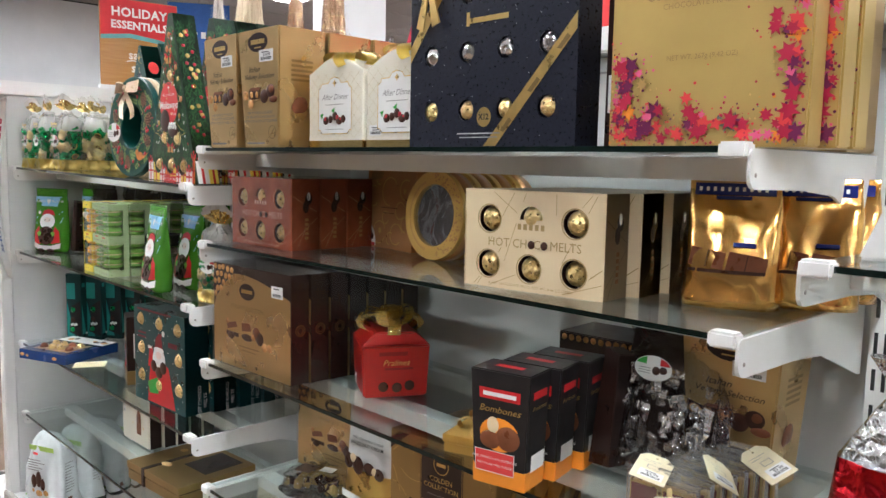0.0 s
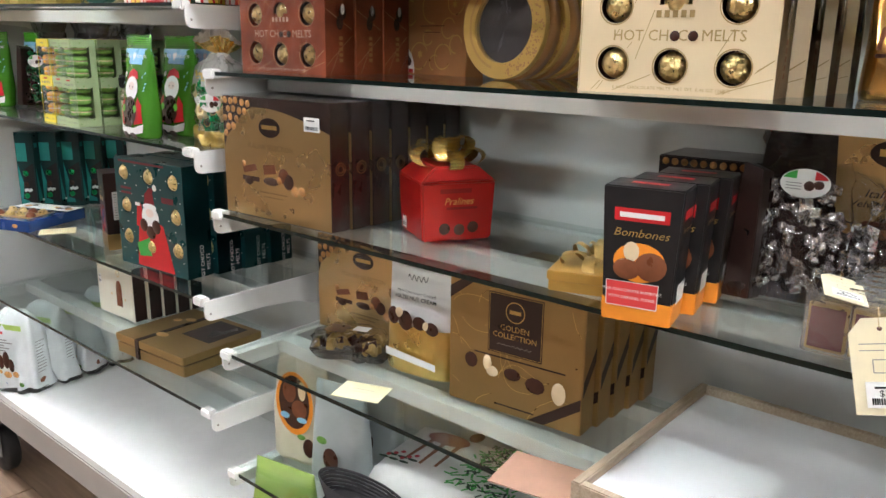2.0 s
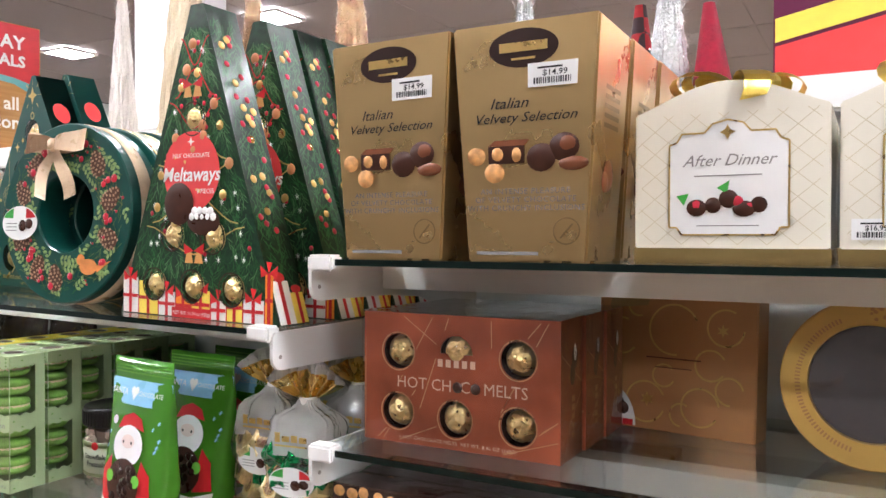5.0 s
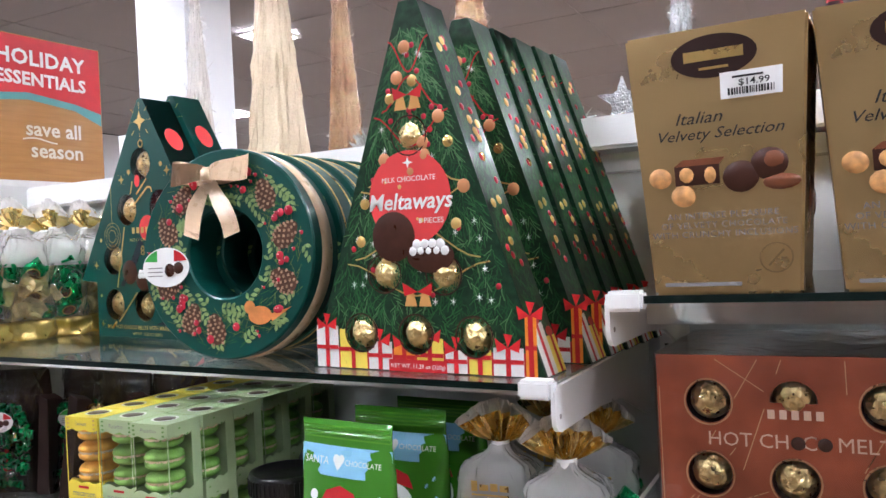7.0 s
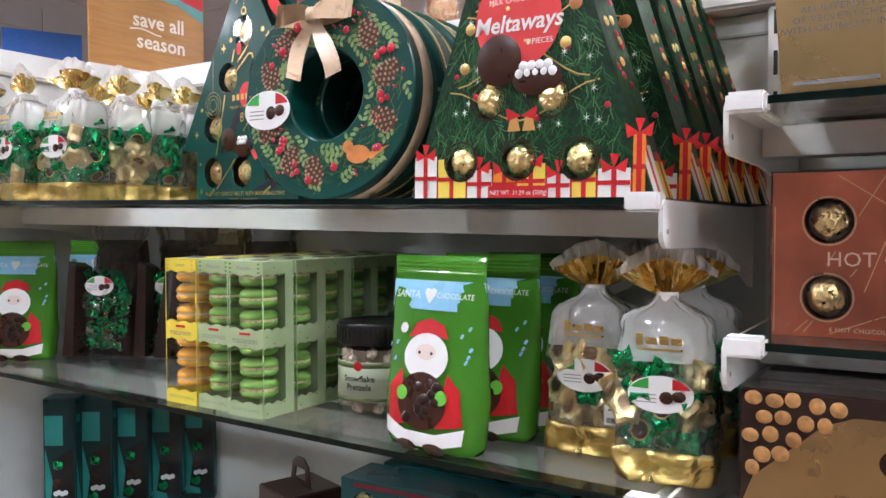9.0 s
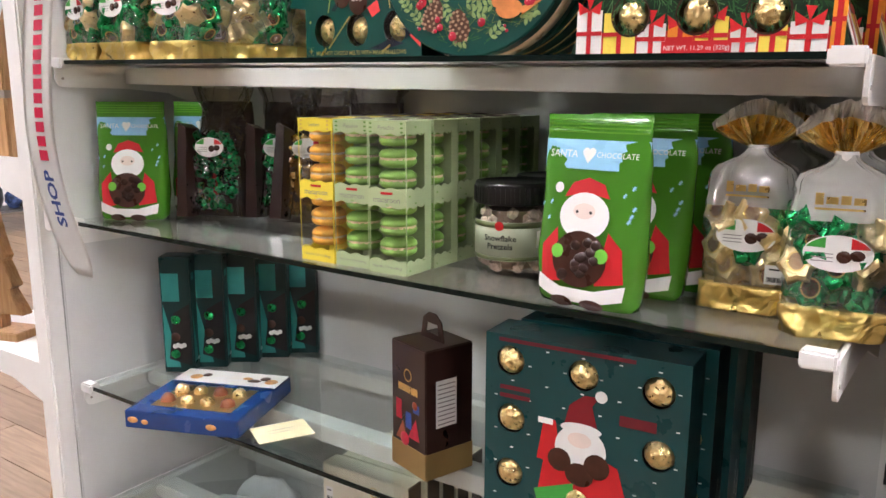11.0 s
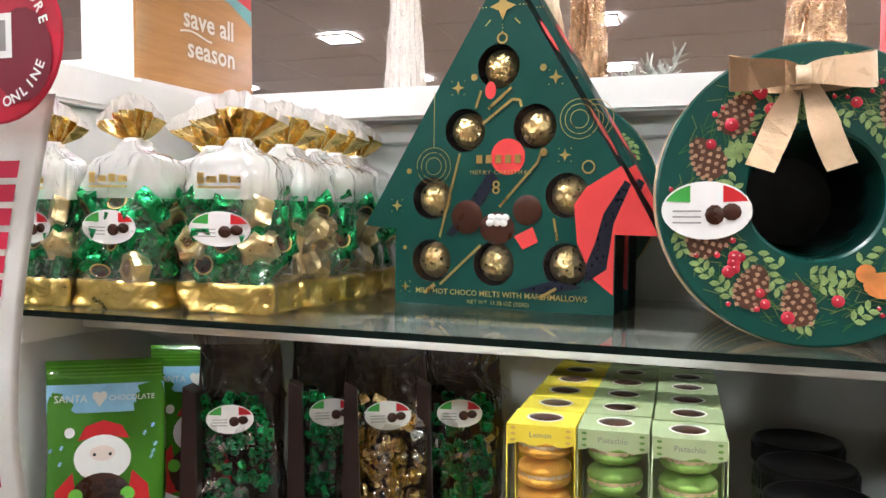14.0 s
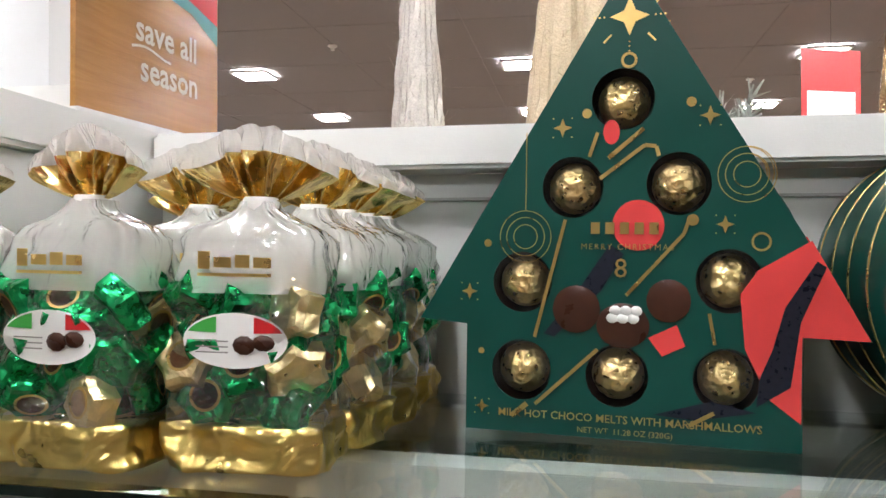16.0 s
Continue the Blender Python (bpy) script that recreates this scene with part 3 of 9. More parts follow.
def shelf(x0, x1, z, depth=0.36, bar=0.125, tilt=0.0):
    s = thing("glass_shelf", "clear glass shelf on white metal arms", "shelf", (0, 0, z), group="glass shelves", ry=tilt)
    part("glass", box(x0 + 0.004, x1 - 0.004, 0.002, depth, -0.006, 0.0), GLASS, s)
    part("front_edge", box(x0 + 0.004, x1 - 0.004, 0.0, 0.0018, -0.006, 0.0003), GLASS_EDGE, s)
    for x, k in ((x0, 1), (x1, -1)):
        bm = bracket(x)
        bmesh.ops.translate(bm, verts=bm.verts[:], vec=(x, 0, -0.006))
        arm = part("arm", bm, WHITE_METAL, s)
        part("rivet", revolve([(0.0, -0.0026), (0.0022, -0.0026), (0.0022, 0.0026), (0.0, 0.0026)], 10, "y", (0, 0, 0)), FASCIA, arm).matrix_basis = pose(x, 0.012, -0.028, 0, 0, 90)
        part("flange", box(min(x, x + 0.018 * k), max(x, x + 0.018 * k), 0.02, depth, -0.0105, -0.0078), WHITE_METAL, arm)
        part("glass_clip", box(min(x, x + 0.03 * k), max(x, x + 0.03 * k), -0.006, 0.014, -0.012, 0.0045, 0.0025), CLIP, s)
    part("cross_bar", box(x0 + 0.003, x1 - 0.003, bar, bar + 0.036, -0.036, -0.0085, 0.001), WHITE_METAL, s)
    part("cross_bar", box(x0 + 0.003, x1 - 0.003, depth - 0.03, depth - 0.008, -0.036, -0.0085, 0.001), WHITE_METAL, s)
    return s


ZL = {"s1": 1.322, "s2": 1.07, "s3": 0.79, "s4": 0.56}
ZR = {"s1": 1.397, "s2": 1.21, "s3": 0.968, "s4": 0.704, "s5": 0.46}
DK = 0.29
TILT = {"s1": 0.9, "s2": 0.45}


def on_left(k, x):
    """The height of a left-hand shelf, two of which hang a little higher at their far end."""
    return ZL[k] - x * math.tan(radians(TILT.get(k, 0.0)))


for k, z in ZL.items():
    shelf(XL + 0.012, XM - 0.03, z, tilt=TILT.get(k, 0.0))
for z in ZR.values():
    shelf(XM + 0.02, XR - 0.024, z)
for z in (1.29, 1.0, 0.55):
    shelf(XR + 0.03, XE - 0.03, z)


# ---- upper display, left bay: bags, trees, wreaths ----
def star_sweet(r, h):
    """A six-pointed foil-wrapped chocolate, its edges softened."""
    bm = bmesh.new()
    rings = []
    for z, k in ((-h, 0.82), (-h * 0.7, 1.0), (h * 0.55, 0.97), (h, 0.78)):
        rings.append([bm.verts.new((k * r * (1 if i % 2 else 0.78) * math.cos(math.pi * i / 6), k * r * (1 if i % 2 else 0.78) * math.sin(math.pi * i / 6), z)) for i in range(12)])
    for p, q in zip(rings, rings[1:]):
        for i in range(12):
            bm.faces.new((p[i], p[(i + 1) % 12], q[(i + 1) % 12], q[i]))
    bm.faces.new(rings[0][::-1])
    bm.faces.new(rings[-1])
    return mesh_of(bm, "wrapped_sweet")


STAR = {}


def sweet_mesh(material):
    if material.name not in STAR:
        STAR[material.name] = star_sweet(0.0225, 0.009)
    return STAR[material.name]


MEDAL = mesh_of(revolve([(0.0, 0.0), (0.0084, 0.0), (0.009, -0.0006)], 16, "z", (0, 0, 0.009)), "medal")
MEDAL_RIM = mesh_of(revolve([(0.0084, 0.0002), (0.0102, 0.0002), (0.0104, -0.0008)], 16, "z", (0, 0, 0.009)), "medal_rim")


def sweets_bag(seed, main, other, h=0.218, w=0.053, d=0.036):
    """A gusseted gift bag: foil foot, clear belly full of wrapped sweets, frosted shoulders, tied neck and flared top."""
    t = thing("sweets_bag", "clear gift bag of foil-wrapped chocolates, tied neck, gold foot", "bag of sweets", group="bags of chocolates")
    rng = random.Random(int(seed * 10))
    # one skin in three bands: gold foot, clear belly, frosted shoulder
    part("foil_foot", loft([(0.0, w * 0.97, d * 0.93, 0), (0.0015, w * 1.0, d * 0.99, 0)] + [(0.005 * j, w * (1.01 - 0.003 * j), d, 0) for j in range(1, 6)] + [(0.029, w * 0.99, d * 0.99, 0)], 72, 7, 0.28, seed, 55), FOOT_GOLD, t, "crinkled gold foil foot", True)
    part("film", loft([(0.029 + 0.0145 * j, w * (0.99 - 0.006 * j), d * (0.99 - 0.008 * j), 0) for j in range(7)], 72, 6, 0.3, seed + 3, 48, False), BAG_CLEAR, t, smooth=True)
    prof = [(0.112, 0.965, 0.955), (0.124, 0.965, 0.93), (0.136, 0.95, 0.86), (0.145, 0.9, 0.74), (0.152, 0.78, 0.6), (0.157, 0.58, 0.5), (0.161, 0.38, 0.42), (0.166, 0.25, 0.36), (0.171, 0.2, 0.3)]
    part("frosted_shoulder", loft([(z, w * p, d * q, 0) for z, p, q in prof], 90, 5.0, 0.3, seed + 5, 55, False, 0.07), BAG_MILK, t, smooth=True)
    part("tie", revolve([(0.0112, 0.164), (0.012, 0.1655), (0.012, 0.1725), (0.0112, 0.174)], 16), PAPER, t, smooth=True)
    # flared top: a fan of pleats that ends in a crimped seal
    for f0, f1, m, nm in ((0.0, 0.68, FAN_GOLD, "flared_top"), (0.68, 1.0, SEAL_WHITE, "top_seal")):
        bm = bmesh.new()
        cols = []
        n = 72
        for i in range(n + 1):
            u = -1 + 2 * i / n
            fold = math.sin(i * 0.5 + seed + 1.8 * math.sin(i * 0.19 + seed)) + 0.5 * noise.noise(Vector((i * 0.4, seed, 0.0)))
            col = []
            for j in range(7):
                f = f0 + (f1 - f0) * j / 6
                hw = 0.0105 + 0.041 * min(1.0, f * 1.5) ** 0.8
                z = 0.171 + 0.05 * f - 0.026 * (abs(u) ** 1.7) * f
                y = (0.0025 + 0.014 * math.sin(math.pi * min(1.0, f * 1.05))) * fold * 0.6 + 0.012 * u * f * math.sin(seed * 2.0) - 0.012 * f * f
                y += 0.0006 * (i % 2) * (f > 0.76)
                z += 0.0025 * f * noise.noise(Vector((u * 6, f * 4, seed)))
                col.append(bm.verts.new((u * hw + 0.003 * f * noise.noise(Vector((seed, u * 5, f * 5))), y, z)))
            cols.append(col)
        for p, q in zip(cols, cols[1:]):
            for j in range(6):
                bm.faces.new((p[j], q[j], q[j + 1], p[j + 1]))
        part(nm, bm, m, t, smooth=nm != "top_seal")
    # the sweets behind the film, front, sides and back
    spots = []
    for row, z in enumerate((0.044, 0.066, 0.088, 0.103)):
        for c in range(2 + row % 2):
            spots.append((w * (-0.42 + 0.84 * c if row % 2 == 0 else -0.66 + 0.66 * c), -d * 0.64, z, 90, 0))
        for sx in (-1, 1):
            spots.append((sx * w * 0.76, d * 0.15, z + 0.004, 90, 90 * sx))
        spots.append((0.0, d * 0.45, z, 90, 180))
    for k, (x, y, z, rx, rz) in enumerate(spots):
        mt = other if rng.random() < 0.25 else main
        sw = part("wrapped_sweet", sweet_mesh(mt), mt, t)
        tilt = (rng.uniform(-45, 45), rng.uniform(-40, 40))
        sw.matrix_basis = pose(x + rng.uniform(-0.003, 0.003), y + rng.uniform(-0.003, 0.003), z + rng.uniform(-0.003, 0.003), 0, 0, rz) @ pose(0, 0, 0, rx + tilt[0], 0, tilt[1]) @ pose(0, 0, 0, 0, 0, rng.uniform(0, 60))
        if rng.random() < 0.55:
            medal = part("medal", MEDAL, CHOC2, sw)
            part("medal_rim", MEDAL_RIM, COPPER_GOLD, sw)
    part("inner_heap", loft([(0.03, w * 0.55, d * 0.4, 0), (0.09, w * 0.55, d * 0.4, 0), (0.112, w * 0.45, d * 0.3, 0)], 16, 3), main, t)
    m = front(-d * 1.02)
    flag_oval(t, 0.0, 0.083, 0.034, 0.0172, m, 0.002)
    art(t, "gold_mark", COPPER_GOLD, [rect(-0.026, 0.127, -0.018, 0.138), rect(-0.0155, 0.128, -0.004, 0.1345), rect(-0.0015, 0.128, 0.008, 0.136), rect(0.0105, 0.128, 0.022, 0.1345), rect(-0.026, 0.1225, 0.022, 0.1245)], front(-d * 0.95), 0.003)
    return t


PALE_GOLD = foil("pale_gold_foil", (0.80, 0.66, 0.36), 0.32, 100, 0.7)
BAGS = [sweets_bag(1.0, GREEN_FOIL, PALE_GOLD), sweets_bag(2.3, GREEN_FOIL, PALE_GOLD), sweets_bag(4.1, PALE_GOLD, GREEN_FOIL)]
SPOTS = [(-0.974, 0.085, 1, 0), (-1.087, 0.07, -4, 1), (-0.962, 0.16, -16, 2), (-0.958, 0.226, -25, 0), (-0.958, 0.284, -24, 2), (-0.956, 0.338, -10, 1),
         (-1.058, 0.17, 3, 0), (-1.183, 0.062, 0, 3), (-1.075, 0.225, -3, 1), (-1.085, 0.3, 6, 2), (-1.155, 0.34, 0, 1)]
used = set()
for x, y, rz, k in SPOTS:
    m = pose(x, y, on_left("s1", x), 0, 0.9, rz)
    if k == 3:
        k, m = 0, m @ Matrix.Diagonal((0.76, 0.9, 0.98, 1))
    if k in used:
        b = copy_thing(BAGS[k], m)
    else:
        BAGS[k].matrix_basis = m
        used.add(k)
        b = BAGS[k]
    if rz < -12:
        price(b, 0.036, 0.045, front(-0.0385), 0.024, 0.02)
# the same bags on the shelf below
for x, y, rz, k in ((-0.055, 0.085, 8, 0), (-0.142, 0.13, 4, 2), (-0.058, 0.19, 10, 1), (-0.13, 0.25, -6, 1)):
    copy_thing(BAGS[k], pose(x, y, on_left("s2", x), 0, 0, rz) @ Matrix.Diagonal((0.84, 0.95, 0.97, 1)))


def tree_carton():
    """The deep green tree-shaped carton with eight round windows."""
    t = thing("tree_carton", "deep green tree-shaped chocolate carton with eight round windows", "chocolate box", group="tree cartons")
    out = [(-0.12, 0), (0.12, 0), (0.12, 0.08), (0.163, 0.078), (0.005, 0.34), (-0.005, 0.34), (-0.158, 0.083), (-0.12, 0.08)]
    spots = [(-0.004, 0.248), (-0.04, 0.184), (0.036, 0.186), (-0.077, 0.113), (0.071, 0.117), (-0.077, 0.047), (-0.006, 0.046), (0.07, 0.047)]
    R = 0.0228
    walled(t, 0.32, 0.362, 0.05, TEAL, [disc(u, v, R, n=28)[::-1] for u, v in spots], outline=out, tray=0.032)
    gold_balls(t, spots, 0.0195, 0.0165)
    for u, v in spots:
        part("window_film", prism(disc(u, v, R * 0.99, n=24), 0.0004, 0.0008), WINDOW_FILM, t)
    m = front(0)
    rng = random.Random(4)
    art(t, "red_shape", CORAL, [disc(0.008, 0.156, 0.0185, n=24), disc(-0.012, 0.224, 0.006, 0.009), [(0.0785, 0.108), (0.09, 0.125), (0.118, 0.142), (0.1245, 0.146), (0.162, 0.0785), (0.119, 0.0795), (0.119, 0.02), (0.098, 0.036), (0.082, 0.07)], [(0.016, 0.075), (0.036, 0.085), (0.042, 0.07), (0.026, 0.062)]], m, 0.0006)
    art(t, "dark_swash", NAVY, [[(0.128, 0.132), (0.134, 0.128), (0.118, 0.09), (0.112, 0.045), (0.09, 0.03), (0.092, 0.05), (0.1, 0.07), (0.108, 0.1)], [(-0.03, 0.115), (-0.012, 0.142), (-0.002, 0.135), (-0.018, 0.108), (-0.052, 0.073), (-0.06, 0.075)], [(0.02, 0.02), (0.05, 0.018), (0.09, 0.026), (0.06, 0.032)]], m, 0.0009)
    g = line([(-0.066, 0.022), (-0.02, 0.065)], 0.0028) + line([(-0.045, 0.16), (-0.067, 0.072)], 0.0026) + line([(-0.028, 0.206), (-0.022, 0.224)], 0.0026) + line([(-0.014, 0.205), (0.011, 0.226)], 0.0032)
    g += line([(-0.02, 0.19), (0.012, 0.214), (0.02, 0.213), (0.022, 0.206)], 0.0028) + line([(0.044, 0.162), (0.04, 0.15), (0.0, 0.105)], 0.0026) + line([(0.058, 0.094), (0.062, 0.072)], 0.0024) + line([(0.045, 0.014), (0.062, 0.024)], 0.003) + line([(-0.084, 0.012), (-0.072, 0.022)], 0.004)
    for v, s in ((0.308, 0.023),):
        g += [star(0.0, v, s * 0.62, s * 0.26, 4)]
        for a in range(8):
            c, sn = math.cos(radians(45 * a)), math.sin(radians(45 * a))
            g += line([(0.0 + c * s * 0.8, v + sn * s * 0.8), (0.0 + c * s * 1.15, v + sn * s * 1.15)], 0.0014) if a % 2 else [disc(c * s * q, v + sn * s * q, 0.0008, n=6) for q in (0.8, 0.95, 1.1)]
    for u, v, s in ((-0.048, 0.228, 0.009), (0.057, 0.234, 0.009), (-0.118, 0.105, 0.008), (-0.107, 0.018, 0.007), (0.068, 0.157, 0.008)):
        g += [star(u, v, s * 0.8, s * 0.3, 4)] + [disc(u + s * 1.1 * math.cos(radians(45 + 90 * a)), v + s * 1.1 * math.sin(radians(45 + 90 * a)), 0.0006, n=6) for a in range(4)]
    g += [disc(u, v, r, n=14) for u, v, r in ((-0.03, 0.238, 0.0036), (0.044, 0.244, 0.0036), (-0.104, 0.142, 0.003), (0.046, 0.16, 0.0042), (-0.108, 0.06, 0.0024))]
    g += arc(0.0, 0.276, 0.005, 0.002, n=14) + arc(0.092, 0.145, 0.006, 0.0016, n=14)
    for u, v in ((-0.075, 0.147), (0.082, 0.192)):
        for r in (0.0195, 0.0145, 0.009):
            g += arc(u, v, r, 0.0007, n=28)
    g += line([(-0.075, 0.167), (-0.075, 0.225)], 0.0007)
    art(t, "gold_print", COPPER_GOLD, g, m, 0.0012)
    art(t, "chocolate_picture", CHOC, [disc(-0.036, 0.094, 0.0175, n=20), disc(0.03, 0.102, 0.0155, n=20)], m, 0.0014)
    art(t, "chocolate_picture", CHOC, [disc(-0.002, 0.083, 0.019, 0.0165, 20)], m, 0.0017)
    art(t, "marshmallow_picture", PAPER, [disc(-0.002 + 0.0075 * (k % 3 - 1) + 0.002 * (k // 3), 0.0885 + 0.0055 * (k // 3), 0.0044, 0.0038, n=10) for k in range(6)], m, 0.0036)
    art(t, "mark_bar", COPPER_GOLD, [rect(-0.026 + 0.0105 * k, 0.1495, -0.0195 + 0.0105 * k, 0.158) for k in range(5)], m, 0.0021)
    text(t, "MERRY CHRISTMAS", 0.0, 0.14, 0.0062, COPPER_GOLD, m, 0.0013, space=1.3)
    text(t, "8", -0.004, 0.124, 0.02, COPPER_GOLD, m, 0.0013)
    text(t, "MILK HOT CHOCO MELTS WITH MARSHMALLOWS", 0.0, 0.0145, 0.0082, COPPER_GOLD, m, 0.0022, bold=0.0001)
    text(t, "NET WT. 11.28 OZ (320G)", 0.0, 0.0055, 0.006, COPPER_GOLD, m, 0.0022)
    # the same print goes round the sloping roof
    a = math.degrees(math.atan2(0.34 - 0.078, 0.158))
    roof = Matrix.Translation((0.163, 0, 0.078)) @ Matrix.Rotation(radians(a - 90), 4, "Y") @ side(0, 0, 0)
    art(t, "roof_print", CORAL, [disc(0.025, 0.235, 0.014, 0.019), disc(0.02, 0.12, 0.012, 0.028)], roof, 0.0012)
    return t


tree = tree_carton()
tree.matrix_basis = pose(-0.73, 0.2, on_left("s1", -0.73), 0, 0.9, -6.5) @ Matrix.Diagonal((1.03, 1, 1.04, 1))
copy_thing(tree, pose(-0.722, 0.252, on_left("s1", -0.722), 0, 0.9, -6) @ Matrix.Diagonal((1.02, 1, 1.03, 1)))


def wreath_carton(bowed):
    t = thing("wreath_carton", "round deep green chocolate box printed as a wreath", "chocolate box", group="wreath boxes")
    R, r, d = 0.121, 0.0515, 0.047
    part("carton", revolve([(r, 0.0), (r + 0.002, -0.002), (R - 0.002, -0.002), (R, 0.0), (R, d), (r, d), (r, 0.0)], 64, "y", (0, 0.002, R)), TEAL, t, smooth=False)
    if bowed:
        part("side_band", revolve([(R, 0.016), (R + 0.0012, 0.016), (R + 0.0012, 0.036), (R, 0.036)], 64, "y", (0, 0, R)), RIBBON, t, smooth=True)
    else:
        for y in (0.008, 0.037):
            part("gold_line", revolve([(R, y), (R + 0.0006, y), (R + 0.0006, y + 0.003), (R, y + 0.003)], 64, "y", (0, 0, R)), COPPER_GOLD, t, smooth=True)
    m = front(0, 0, R)
    rng = random.Random(8)
    leaves, needles, berries, cones, scales = [], [], [], [], []
    spots = [(205, 20), (238, 70), (262, 100), (338, 150), (12, 40), (48, 110), (132, 60), (160, 120)]
    for k in range(620):
        a, q = rng.uniform(0, 360), rng.uniform(0.066, 0.108)
        b = math.radians(a + rng.uniform(40, 140) * rng.choice((-1, 1)))
        u, v = q * math.cos(radians(a)), q * math.sin(radians(a))
        needles += line([(u, v), (u + 0.012 * math.cos(b), v + 0.012 * math.sin(b))], 0.0007)
    # leafy twigs: pairs of small leaves along the rims
    for k in range(42):
        a, q = 360 * k / 42 + rng.uniform(-3, 3), rng.choice((0.063, 0.072, 0.103, 0.109))
        b = radians(a + rng.choice((-1, 1)) * rng.uniform(60, 120))
        for e in range(3):
            u, v = q * math.cos(radians(a)) + 0.0065 * e * math.cos(b), q * math.sin(radians(a)) + 0.0065 * e * math.sin(b)
            for sg in (-1, 1):
                g = b + sg * 0.85
                cu, cv = u + 0.0045 * math.cos(g), v + 0.0045 * math.sin(g)
                if r + 0.006 < math.hypot(cu, cv) < R - 0.006:
                    leaves.append([(cu + 0.0045 * x * math.cos(g) - 0.0024 * y * math.sin(g), cv + 0.0045 * x * math.sin(g) + 0.0024 * y * math.cos(g)) for x, y in ((-1, 0), (-0.4, 0.9), (0.4, 0.9), (1, 0), (0.4, -0.9), (-0.4, -0.9))])
    # pine cones: a dark body under rows of pale overlapping scales
    for a, turn in spots:
        u, v, g = 0.087 * math.cos(radians(a)), 0.087 * math.sin(radians(a)), radians(turn)
        put = lambda p, q: (u + p * math.cos(g) - q * math.sin(g), v + p * math.sin(g) + q * math.cos(g))
        cones.append([put(0.0185 * math.cos(radians(15 * i)), 0.0125 * math.sin(radians(15 * i)) * (1 - 0.25 * math.cos(radians(15 * i)))) for i in range(24)])
        for i in range(8):
            p = -0.0165 + 0.0046 * i
            wide = 0.0118 * math.sqrt(max(0.05, 1 - (p / 0.0185) ** 2)) * (1 - 0.25 * p / 0.0185)
            n = max(1, round(wide / 0.0028))
            for j in range(n):
                q = 0.0 if n == 1 else -wide + 2 * wide * (j + 0.5 * (i % 2) * (j < n - 1)) / (n - 1)
                scales.append([put(p + 0.0019 * math.cos(radians(c)) - 0.0008, q + 0.0021 * math.sin(radians(c))) for c in (-90, -45, 0, 45, 90, 180)])
        for k in range(rng.randint(3, 5)):
            b = a + rng.choice((-1, 1)) * rng.uniform(13, 22)
            q = rng.uniform(0.072, 0.1)
            berries.append(disc(q * math.cos(radians(b)), q * math.sin(radians(b)), rng.uniform(0.0036, 0.0056), n=14))
    for k in range(26):
        a, q = rng.uniform(0, 360), rng.uniform(0.064, 0.11)
        berries.append(disc(q * math.cos(radians(a)), q * math.sin(radians(a)), rng.uniform(0.0014, 0.0026), n=10))
    art(t, "needle_print", mat("needle_green", (0.035, 0.13, 0.035), 0.5), needles[::2], m, 0.0005)
    art(t, "needle_print", mat("needle_olive", (0.12, 0.17, 0.05), 0.5), needles[1::2], m, 0.0007)
    art(t, "leaf_picture", mat("sage_leaf_print", (0.22, 0.33, 0.12), 0.45, 0, 0.35, 120), leaves, m, 0.0008)
    for q in cones:
        art(t, "cone_body_print", mat("cone_dark", (0.085, 0.035, 0.018), 0.5, 0, 0.3, 150), [q], m, 0.0012)
    art(t, "cone_scale_print", mat("cone_light", (0.36, 0.21, 0.13), 0.5, 0, 0.45, 300), scales, m, 0.0015)
    art(t, "berry_picture", BERRY, berries, m, 0.0018)
    art(t, "berry_glint_print", mat("berry_glint", (0.75, 0.4, 0.38), 0.4), [disc(sum(p[0] for p in q) / len(q) - 0.001, sum(p[1] for p in q) / len(q) + 0.0014, 0.0008, n=6) for q in berries], m, 0.0038)
    art(t, "printed_robin", ROBIN, [disc(0.05, -0.071, 0.016, 0.0105, 16), [(0.062, -0.07), (0.092, -0.062), (0.066, -0.078)], disc(0.036, -0.062, 0.0075, n=12)], m, 0.0026)
    if not bowed:
        return t
    flag_oval(t, -0.082, -0.013, 0.035, 0.0235, m, 0.0045)
    # satin bow on the upper part
    kz = R + 0.09
    bw = part("satin_bow", box(-0.021, -0.004, -0.017, -0.004, kz - 0.009, kz + 0.009, 0.003), RIBBON, t, "tan satin bow", True)
    for sg in (-1, 1):
        pts = [(-0.0125 + sg * 0.027 * (1 - math.cos(2 * math.pi * i / 18)), -0.009 - 0.0085 * math.sin(2 * math.pi * i / 18), kz + 0.006 * (1 - math.cos(2 * math.pi * i / 18)) / 2 + 0.002 * math.sin(4 * math.pi * i / 18)) for i in range(19)]
        part("bow_loop", ribbon_strip(pts, lambda i: (0.0, 0.12, 1.0), lambda i: 0.012 + 0.017 * math.sin(math.pi * i / 18), 0.0007), RIBBON, bw, smooth=True)
        pts = [(-0.0125 + sg * (0.004 + 0.026 * f), -0.009 - 0.004 * math.sin(5 * f + sg), kz - 0.004 - 0.066 * f) for f in (0, 0.15, 0.3, 0.45, 0.6, 0.75, 0.9, 1.0)]
        part("bow_tail", ribbon_strip(pts, lambda i: (1.0, 0.0, 0.32 * sg), lambda i: 0.011 + 0.011 * min(1, i / 3), 0.0007), RIBBON, bw, smooth=True)
    return t


